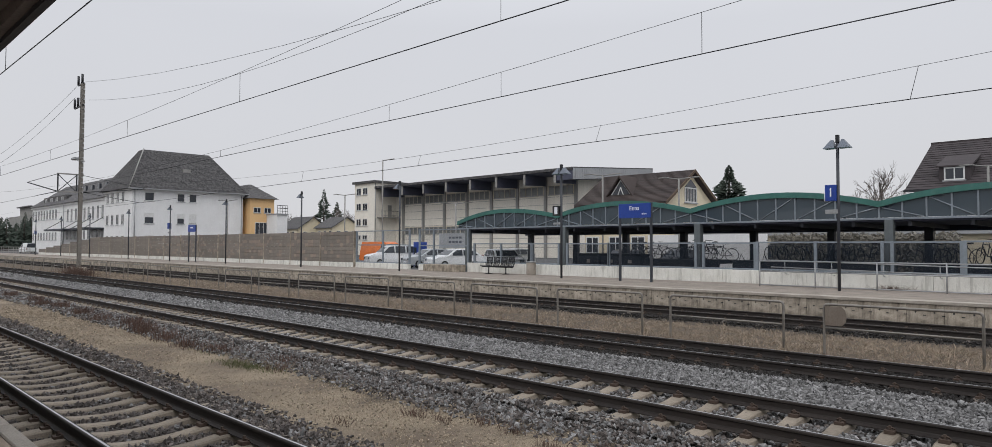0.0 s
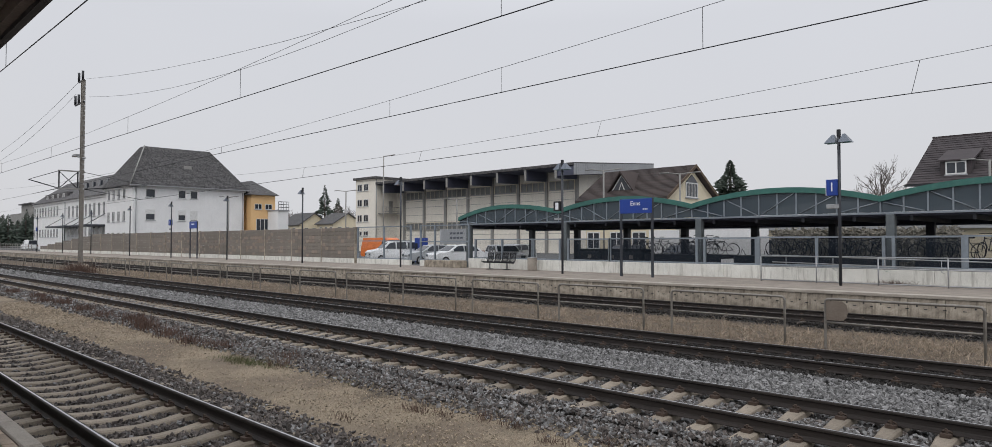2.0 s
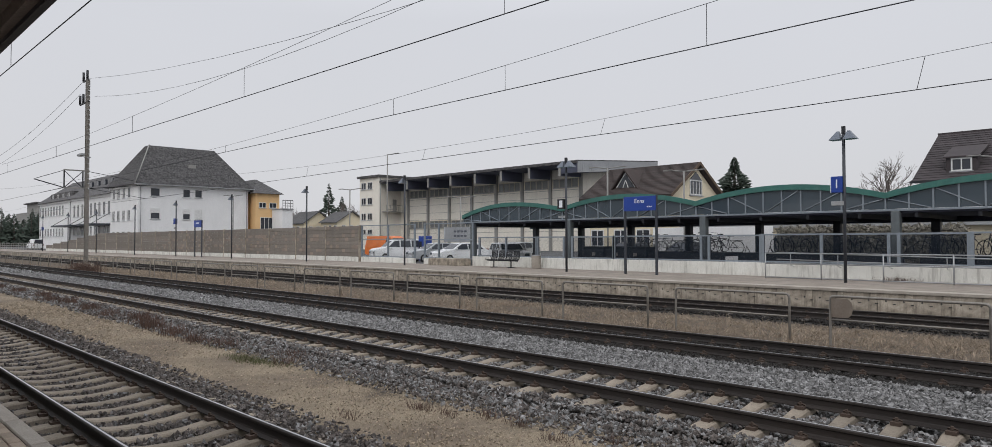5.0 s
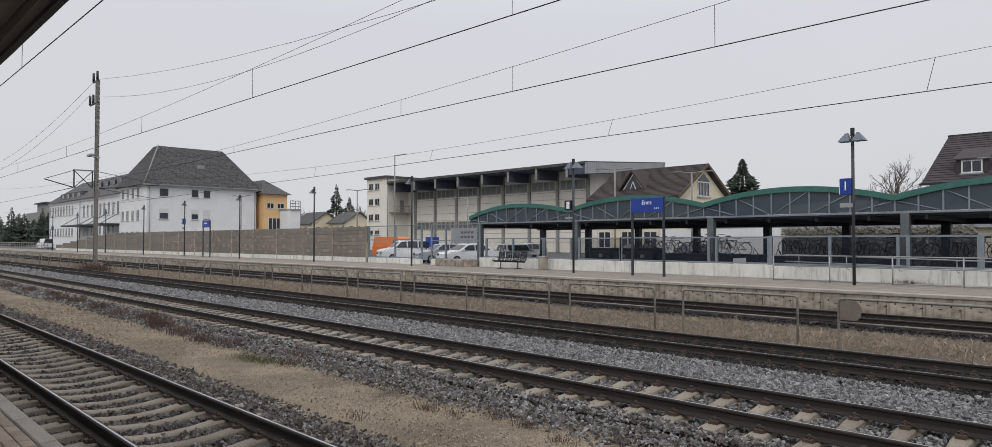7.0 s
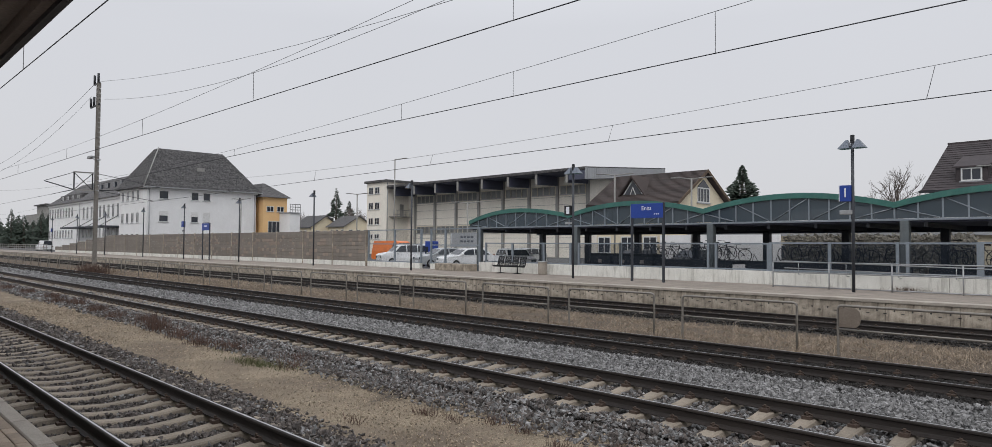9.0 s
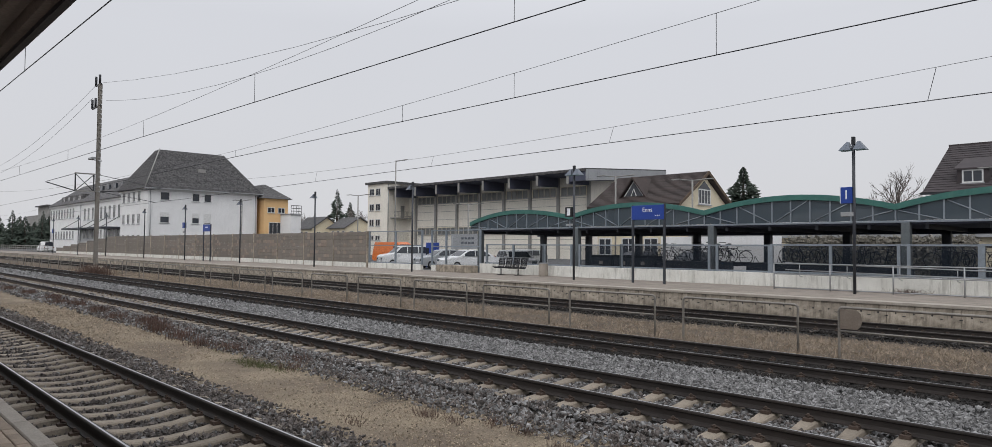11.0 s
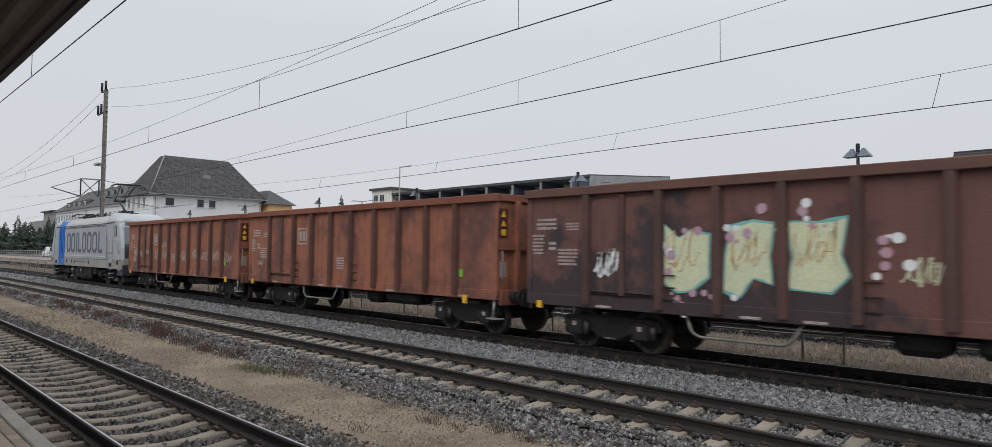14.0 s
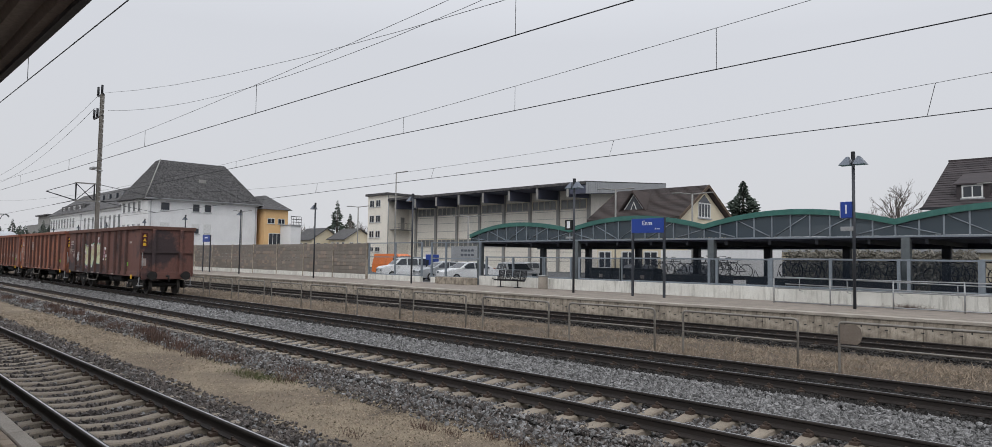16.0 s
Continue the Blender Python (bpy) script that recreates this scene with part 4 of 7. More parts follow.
def hall():
    h = thing("industrial_hall", "large beige industrial hall with a deep overhanging flat roof on fins", "hall")
    X0, X1, Y0, YW, Y1 = -104.2, -58.6, 74.0, 79.0, 94.0
    XE = -61.5
    bpart("wall", (X0, YW, 0.4, XE, Y1, 12.5), M_CREAM, h)
    bm = bmesh.new()
    prism(bm, [(Y0, 12.6), (Y0, 13.0), (Y1, 14.4), (Y1, 13.9)], "x", X0 + 0.1, X1)
    part("roof", bm, M_ROOF, h, "dark flat roof slab")
    bpart("soffit", (X0 + 0.1, Y0 + 0.3, 12.5, X1 - 0.3, YW, 12.58), M_NAVY, h)
    cols = [-61.83 - 5.72 * k for k in range(8)]
    for x in cols:
        bpart("column", (x - 0.24, YW - 0.3, 0.4, x + 0.24, YW - 0.004, 12.5), M_HALLCOL, h, "grey concrete column")
        bm = bmesh.new()
        prism(bm, [(Y0 + 0.2, 11.0), (Y0 + 0.2, 12.5), (YW - 0.3, 12.5), (YW - 0.3, 11.15)], "x", x - 0.16, x + 0.16)
        part("roof_fin", bm, M_NAVY, h, "dark blue cantilever fin under the roof")
        bpart("fin_end", (x - 0.2, Y0 + 0.1, 11.0, x + 0.2, Y0 + 0.19, 12.52), M_HALLCOL, h, "grey end plate of the fin")
    for xb, xa in zip(cols, cols[1:]):
        a, b = xa + 0.24, xb - 0.24
        for zz, hh in ((9.82, 1.28), (4.35, 1.2)):
            bpart("window_surround", (a + 0.15, YW - 0.07, zz - 0.1, b - 0.15, YW - 0.004, zz + hh + 0.08), M_CREAM2, h)
            for j in range(4):
                w = (b - a - 0.5) / 4
                window(h, "y", YW - 0.07, a + 0.25 + w * (j + 0.5), zz, w - 0.12, hh, 0, 0, M_HALLCOL, M_HALLWIN)
        for z in (9.45, 8.35, 6.95, 5.75, 3.4, 2.0):
            bpart("panel_joint", (a, YW - 0.03, z, b, YW - 0.004, z + 0.05), M_HALLCOL, h)
    # clad gable end under the roof
    for k in range(40):
        y = Y0 + 0.1 + 0.495 * k
        zt = 12.6 + 1.4 * (y - Y0) / 20
        bpart("cladding_sheet", (X1 - 0.05, y, 11.3 + 1.75 * (y - Y0) / 20, X1 + 0.06, y + 0.46, zt + 0.25), M_METALCLAD, h)
    bm = bmesh.new()
    prism(bm, [(Y0 + 0.1, 11.32), (Y0 + 0.1, 12.5), (Y1, 13.8), (Y1, 13.05)], "x", XE + 0.02, X1 - 0.06)
    part("gable_soffit", bm, M_NAVY, h)
    # office block on the end
    t = thing("office_block", "narrow cream office block with small paired windows", "building")
    bpart("wall", (-110.5, 74.1, 0.4, -104.2, 84, 13.7), M_CREAM, t)
    bpart("roof", (-110.9, 73.7, 13.7, -103.8, 84.3, 14.1), M_ROOF, t, "dark thin flat roof")
    for z in (11.6, 8.75, 5.9, 3.3):
        for u in (-109.15, -107.15):
            w = window(t, "y", 74.1, u, z, 1.5, 1.3 if z > 4 else 0.9, 1)
    bpart("balcony_slab", (-104.2, 74.7, 7.3, -102.9, 78.7, 7.46), M_HALLCOL, t)
    for k in range(14):
        y = 74.75 + 0.3 * k
        tpart("baluster", [(-102.95, y, 7.46), (-102.95, y, 8.55)], 0.03, M_HALLCOL, t, n=5)
    for z in (7.75, 8.55):
        tpart("handrail", [(-102.95, 74.7, z), (-102.95, 78.7, z)], 0.04, M_HALLCOL, t)
    bpart("door", (-104.196, 77.05, 7.47, -104.14, 77.9, 9.7), M_HALLCOL, t, "grey balcony door")
    tpart("downpipe", [(-104.1, 74.2, 0.5), (-104.1, 74.2, 13.6)], 0.07, M_GALV, t)


hall()


def tile_rows(parent, a0, a1, b0, b1, n, mat_):
    """Overlapping rows of roof tiles between the eave a0-a1 and the ridge b0-b1."""
    a0, a1, b0, b1 = (Vector(v) for v in (a0, a1, b0, b1))
    nrm = (a1 - a0).cross(b0 - a0).normalized()
    if nrm.z < 0:
        nrm = -nrm
    for k in range(n):
        s0, s1 = k / n, (k + 1.15) / n
        bm = bmesh.new()
        v = [bm.verts.new(p) for p in (a0.lerp(b0, s0) + nrm * 0.06, a1.lerp(b1, s0) + nrm * 0.06, a1.lerp(b1, min(s1, 1)) + nrm * 0.03, a0.lerp(b0, min(s1, 1)) + nrm * 0.03,
                                       a0.lerp(b0, s0) + nrm * 0.02, a1.lerp(b1, s0) + nrm * 0.02)]
        bm.faces.new(v[:4])
        bm.faces.new((v[4], v[5], v[1], v[0]))
        part("tile_course", bm, mat_, parent)


def brown_house():
    h = thing("house", "pale yellow house with a brown tiled gable roof and a dormer", "house")
    X0, X1, Y0, Y1, E, R = -35.6, -27.9, 46.6, 54.0, 5.7, 8.2
    bpart("wall", (X0, Y0, 0.4, X1, Y1, E), M_CREAM2, h)
    bm = bmesh.new()
    prism(bm, [(Y0, E), (Y1, E), ((Y0 + Y1) / 2, R - 0.2)], "x", X0, X1)
    part("gable", bm, M_CREAM2, h)
    ym = (Y0 + Y1) / 2
    for s, ye in ((-1, Y0 - 0.7), (1, Y1 + 0.7)):
        bm = bmesh.new()
        prism(bm, [(ye, E - 0.35), (ye, E - 0.15), (ym, R + 0.1), (ym, R - 0.1)], "x", X0 - 0.6, X1 + 0.4)
        rf = part("roof", bm, M_ROOFB, h, "brown tiled roof slope")
        tile_rows(rf, (X0 - 0.6, ye, E - 0.15), (X1 + 0.4, ye, E - 0.15), (X0 - 0.6, ym, R + 0.1), (X1 + 0.4, ym, R + 0.1), 26, M_ROOFB)
        bm = bmesh.new()
        prism(bm, [(ye, E - 0.36), (ye, E - 0.1), (ym, R + 0.15), (ym, R - 0.1)], "x", X1 + 0.4, X1 + 0.46)
        part("verge_board", bm, M_WOOD, h)
    # triangular dormer
    dx, dy = -32.4, Y0 + 0.6
    bm = bmesh.new()
    prism(bm, [(dx - 1.3, 6.0), (dx + 1.3, 6.0), (dx, 7.7)], "y", dy, dy + 3)
    d = part("dormer", bm, M_PLASTER, h, "triangular dormer with a glazed gable")
    bm = bmesh.new()
    prism(bm, [(dx - 1.1, 6.06), (dx + 1.1, 6.06), (dx, 7.52)], "y", dy - 0.03, dy - 0.005)
    part("dormer_glass", bm, M_WINDOW, d)
    for s in (-1, 1):
        bm = bmesh.new()
        prism(bm, [(dx + s * 1.6, 5.75), (dx + s * 1.6, 5.9), (dx, 7.95), (dx, 7.75)], "y", dy - 0.3, dy + 3)
        part("dormer_roof", bm, M_ROOFB, d)
        tpart("glazing_bar", [(dx + s * 0.35, dy - 0.05, 6.15), (dx, dy - 0.05, 7.0)], 0.04, M_WINFRAME, d, n=4)
    bm = bmesh.new()
    tube(bm, [(-31.0, Y0 + 0.5, 6.25), (-30.3, Y0 + 2.1, 7.25)], 0.07, 6)
    part("snow_guard", bm, M_METALCLAD, h, "pale metal strip on the roof")
    window(h, "x", X1, ym, 5.7, 1.9, 1.2, 3)
    bm = bmesh.new()
    prism(bm, [(ym - 0.95, 6.9), (ym + 0.95, 6.9), (ym, 7.55)], "x", X1 + 0.005, X1 + 0.05)
    part("arched_light", bm, M_WINDOW, h)
    for u in (48.5, 52.1):
        window(h, "x", X1, u, 3.2, 1.3, 1.4, 1)
    for u in (-34.8, -32.5, -30.4):
        window(h, "y", Y0, u, 1.6, 1.3, 1.4, 1)
    low_ = thing("annex", "long low pale yellow building behind the cycle stand", "building")
    bpart("wall", (-27.5, 49.0, 0.4, 6, 55, 3.0), M_CREAM2, low_)
    bpart("roof", (-27.8, 48.6, 3.0, 6.3, 55.4, 3.25), M_METALCLAD, low_)
    for k in range(6):
        window(low_, "y", 49.0, -25 + 4.6 * k, 1.2, 1.6, 1.2, 1)


brown_house()


def dark_roof_house():
    h = thing("house", "white house with a steep dark tiled roof and dormer", "house")
    X0, X1, Y0, Y1, E, R = -13.6, 4.0, 54.3, 65.0, 6.1, 9.85
    bpart("wall", (X0 + 0.6, Y0 + 0.4, 0.5, X1, Y1, E), M_PLASTER, h)
    ym = (Y0 + Y1) / 2
    bm = bmesh.new()
    lo = [(X0, Y0 - 0.4, E), (X1, Y0 - 0.4, E), (X1, Y1, E), (X0, Y1, E)]
    hip_roof(bm, X0, Y0 - 0.4, X1, Y1, E, X0 + 0.4, ym - 0.1, X1, ym + 0.1, R)
    rf = part("roof", bm, M_ROOFD, h)
    tile_rows(rf, (X0, Y0 - 0.4, E), (X1, Y0 - 0.4, E), (X0 + 0.4, ym - 0.1, R), (X1, ym - 0.1, R), 20, M_ROOFD)
    bpart("ridge", (X0 + 0.35, ym - 0.15, R, X1, ym + 0.15, R + 0.14), M_ROOFD, rf)
    bpart("gutter", (X0 - 0.1, Y0 - 0.55, E - 0.12, X1, Y0 - 0.4, E + 0.02), M_DARK, h)
    bpart("dormer", (-11.75, 54.75, 6.1, -9.95, 58, 7.65), M_ROOFD, h)
    window(h, "y", 54.75, -10.85, 6.72, 1.2, 0.88, 1)
    bm = bmesh.new()
    prism(bm, [(54.6, 7.62), (54.6, 7.72), (57.6, 8.7), (57.6, 8.55)], "x", -11.9, -9.8)
    part("dormer_roof", bm, M_ROOFD, h)


dark_roof_house()


def far_houses():
    for x, y, w, d, e, r, m, lab in ((-178, 95, 10, 9, 6.8, 10.2, M_CREAM2, "distant yellow house with a grey roof"), (-166, 99, 8, 9, 7.0, 10.0, M_CREAM2, "distant pale ochre house with a grey gable roof"),
                                     (-165, 110, 12, 14, 7.2, 12.5, M_CREAM2, "distant house with a large grey roof")):
        h = thing("house", lab, "house", "far houses")
        bpart("wall", (x, y, 0.5, x + w, y + d, e), m, h)
        for s, ye in ((-1, y - 0.5), (1, y + d + 0.5)):
            bm = bmesh.new()
            prism(bm, [(ye, e - 0.2), (ye, e), (y + d / 2, r), (y + d / 2, r - 0.25)], "x", x - 0.5, x + w + 0.5)
            part("roof", bm, M_ROOF, h)
        bm = bmesh.new()
        prism(bm, [(y, e), (y + d, e), (y + d / 2, r - 0.2)], "x", x + 0.05, x + w - 0.05)
        part("gable", bm, m, h)
        for k in range(3):
            window(h, "y", y, x + 2 + 2.6 * k, e - 2.2, 1.2, 1.4, 1)
            window(h, "x", x + w, y + 2 + 2.3 * k, e - 2.2, 1.2, 1.4, 1)
    h = thing("apartment_building", "distant grey-brown apartment building with a flat roof", "building")
    bpart("wall", (-330, 60, 0.5, -302, 80, 13.0), M_HALLCOL, h)
    bpart("penthouse", (-326, 63, 13.0, -308, 78, 16.6), M_HALLCOL, h)
    bpart("roof", (-327, 62, 16.6, -307, 79, 17.0), M_ROOF, h)
    for z in (5, 8, 11):
        for k in range(6):
            window(h, "x", -302, 62 + 3 * k, z - 1, 1.8, 1.5, 1)


far_houses()


# ---- overhead line ----
def wire_set(y, zc, slope, zmin, x_min, curve, droppers, r, label):
    """A contact wire that rises by slope, and its carrier, a parabola about x_min in each span."""
    w = thing("overhead_line", label, "overhead wire", "catenary wires", at=(0, y, 0))

    def mz(x):
        u = (x - x_min + 50) % 100 - 50
        return max(zmin + curve * u * u, zc + slope * (x + 20) + 0.15)
    tpart("contact_wire", [(-330, 0, zc - 20 * slope)] + [(x, 0, zc + slope * (max(x, -60) + 20)) for x in range(-200, 61, 20)], r, M_DARK, w, n=5)
    tpart("messenger_wire", [(x, 0, mz(x)) for x in range(-260, 41, 4)], r * 0.5, M_DARK, w, n=5)
    for x in droppers:
        lean = 0.0 if y < 20 else 0.22
        tpart("dropper", [(x, 0, zc + slope * (x + 20)), (x + lean, 0, mz(x + lean))], r * 0.6, M_DARK, w, n=4)
    return w


wire_set(3.2, 6.0, 0.0, 7.5, -26, 0.0006, [-18.3], 0.011, "near overhead contact wire with its carrier")
wire_set(9.22, 6.43, -0.0042, 7.05, -40, 0.00062, [-70, -53.4, -41.3, -29.64, -19.8, -9.0], 0.012, "overhead contact wire with carrier and droppers")
wire_set(13.93, 6.35, 0.004, 6.49, -45, 0.00059, [-60, -46, -31.8, -18.8, -13.58, -7.43], 0.013, "overhead contact wire with carrier and droppers")
wire_set(22.05, 6.26, 0.006, 6.70, -31, 0.00083, [-50, -38.7, -27.33, -16.3, -5.4], 0.014, "overhead contact wire with carrier and droppers")


def feeder(name, pts, sag, r, label):
    w = thing(name, label, "overhead wire", "feeder wires")
    a, b = Vector(pts[0]), Vector(pts[1])
    tpart("wire", [a.lerp(b, k / 16) - Vector((0, 0, 4 * sag * (k / 16) * (1 - k / 16))) for k in range(17)], r, M_DARK, w, n=5)


def mast():
    m = thing("catenary_mast", "tall grey lattice-stepped steel catenary mast with insulator brackets", "mast", at=(-67.2, 17.3, -0.3))
    bm = bmesh.new()
    box(bm, -0.17, -0.14, 0.5, -0.12, 0.14, 16.4)
    box(bm, 0.12, -0.14, 0.5, 0.17, 0.14, 16.4)
    box(bm, -0.12, -0.03, 0.5, 0.12, 0.03, 16.4)
    part("pole", bm, M_RAILING, m, "grey steel section pole")
    bpart("footing", (-0.5, -0.5, -0.3, 0.5, 0.5, 0.6), M_CONC, m, bevel=0.04)
    for k in range(22):
        tpart("climbing_step", [(0.15, 0, 7.0 + 0.42 * k), (0.58, 0, 7.0 + 0.42 * k), (0.62, 0, 6.9 + 0.42 * k)], 0.032, M_GALV, m, n=5)
    for z in (16.35, 14.45):
        ext = -1.3 if z > 15 else -2.3
        bpart("bracket", (ext, -0.05, z, 0.3, 0.05, z + 0.12), M_DARK, m)
        for x in ((ext, -0.15) if z > 15 else (ext, ext + 1.0)):
            tpart("insulator", [(x, 0, z + 0.1), (x, 0, z + 0.9)], 0.1, M_DARK, m)
    # frame and cantilevers that carry the wires over the tracks on both sides
    for z in (6.95, 8.45):
        bpart("cross_beam", (-0.07, -1.75, z, 0.07, 0.2, z + 0.1), M_HALLCOL, m)
    for y in (-1.75, -0.35):
        bpart("upright", (-0.06, y, 7.0, 0.06, y + 0.09, 8.5), M_DARK, m)
    tpart("diagonal", [(0, -0.3, 7.0), (0, -1.7, 8.45)], 0.035, M_DARK, m, n=6)
    tpart("diagonal", [(0, -0.3, 8.45), (0, -1.7, 7.0)], 0.035, M_DARK, m, n=6)
    for y0, s in ((-1.75, -1), (0.2, 1)):
        reach, wire = (3.37, 6.49) if s < 0 else (4.75, 6.32)
        tpart("cantilever", [(0, y0, 7.0), (0, s * (reach + 0.5), 7.6)], 0.045, M_DARK, m, n=6)
        tpart("top_tie", [(0, y0, 8.45), (0, s * (reach + 0.4), 7.65)], 0.025, M_DARK, m, n=6)
        tpart("steady_arm", [(0, y0, 7.0), (0, s * reach, wire)], 0.025, M_DARK, m, n=6)
    tpart("floodlight_arm", [(0.9, 0, 9.6), (-0.4, 0, 9.7), (-2.2, 0, 10.1)], 0.06, M_GALV, m)
    bpart("floodlight", (-2.4, -0.2, 9.95, -1.2, 0.2, 10.15), M_GALV, m, "flat grey lamp head", 0.03)


mast()
feeder("feeder_wire", ((-66.5, 17.3, 16.1), (70, 17.3, 15.9)), 4.94, 0.011, "dark feeder wire from the mast top")
feeder("feeder_wire", ((-65.4, 17.3, 14.4), (8.0, 17.3, 14.4)), 2.81, 0.011, "dark feeder wire from the lower bracket")
feeder("feeder_wire", ((-68.4, 17.3, 16.2), (-130, 17.3, 12.6)), 1.3, 0.014, "dark feeder wire running on down the line")
feeder("feeder_wire", ((-69.4, 17.3, 15.2), (-130, 17.3, 11.8)), 1.5, 0.014, "dark feeder wire running on down the line")


# ---- the train ----
TRAIN, WHEELS = [], []


def wheelset(parent, x, r, gauge=1.5):
    bm = bmesh.new()
    tube(bm, [(0, -0.8, 0), (0, 0.8, 0)], 0.085, 10)
    for s in (-1, 1):
        y = s * gauge / 2
        tube(bm, [(0, y + s * 0.07, 0), (0, y - s * 0.05, 0)], r, 32)
        tube(bm, [(0, y - s * 0.05, 0), (0, y - s * 0.085, 0)], r + 0.028, 32)
        tube(bm, [(0, y + s * 0.07, 0), (0, y + s * 0.075, 0)], r * 0.78, 24, 1)
        tube(bm, [(0, y + s * 0.075, 0), (0, y + s * 0.14, 0)], 0.16, 16)
        for k in range(8):
            a = math.pi * k / 4
            tube(bm, [(r * 0.86 * math.cos(a), y + s * 0.07, r * 0.86 * math.sin(a)), (r * 0.86 * math.cos(a), y + s * 0.078, r * 0.86 * math.sin(a))], 0.035, 6, 1)
    ob = part("wheelset", bm, [M_WHEEL, M_BOGIE], parent)
    WHEELS.append((ob, x, r, r))
    return ob


def buffer(parent, x, y, d, z=1.05):
    bm = bmesh.new()
    tube(bm, [(x, y, z), (x + d * 0.38, y, z)], 0.11, 14)
    tube(bm, [(x, y, z), (x + d * 0.2, y, z)], 0.15, 14)
    tube(bm, [(x + d * 0.38, y, z), (x + d * 0.42, y, z)], 0.24, 20)
    return part("buffer", bm, M_BOGIE, parent)


def flat_marks(name, rects, y, material, parent, label="", t=0.004):
    """Thin painted rectangles (x0, z0, x1, z1) on the side at -y."""
    bm = bmesh.new()
    for x0, z0, x1, z1 in rects:
        box(bm, x0, y - t, z0, x1, y + 0.002, z1)
    return tagged(part(name, bm, material, parent, label), kind="stuff" if len(rects) > 4 else "")


def scrawl(name, x0, z0, w, h, y, material, parent, seed, loops=11, thick=0.014):
    """Illegible sprayed strokes as thin flat ribbons."""
    rnd = random.Random(seed)
    bm = bmesh.new()
    for k in range(loops):
        ax = x0 + w * k / loops
        pts = []
        ph, amp = rnd.uniform(0, 6), rnd.uniform(0.3, 0.5) * h
        for j in range(9):
            s = j / 8
            pts.append((ax + s * w / loops * 1.7 + 0.10 * w * math.sin(ph + 5 * s), z0 + h * 0.5 + amp * math.sin(ph + rnd.uniform(3, 5) * s)))
        for (xa, za), (xb, zb) in zip(pts, pts[1:]):
            d = Vector((xb - xa, zb - za))
            if d.length < 0.004:
                continue
            nn = Vector((-d.y, d.x)).normalized() * thick * rnd.uniform(0.6, 1.1)
            v = [bm.verts.new((xa + nn.x, y - 0.004, za + nn.y)), bm.verts.new((xa - nn.x, y - 0.004, za - nn.y)), bm.verts.new((xb - nn.x, y - 0.004, zb - nn.y)), bm.verts.new((xb + nn.x, y - 0.004, zb + nn.y))]
            bm.faces.new(v)
    return tagged(part(name, bm, material, parent, "illegible sprayed scrawl"), kind="stuff")


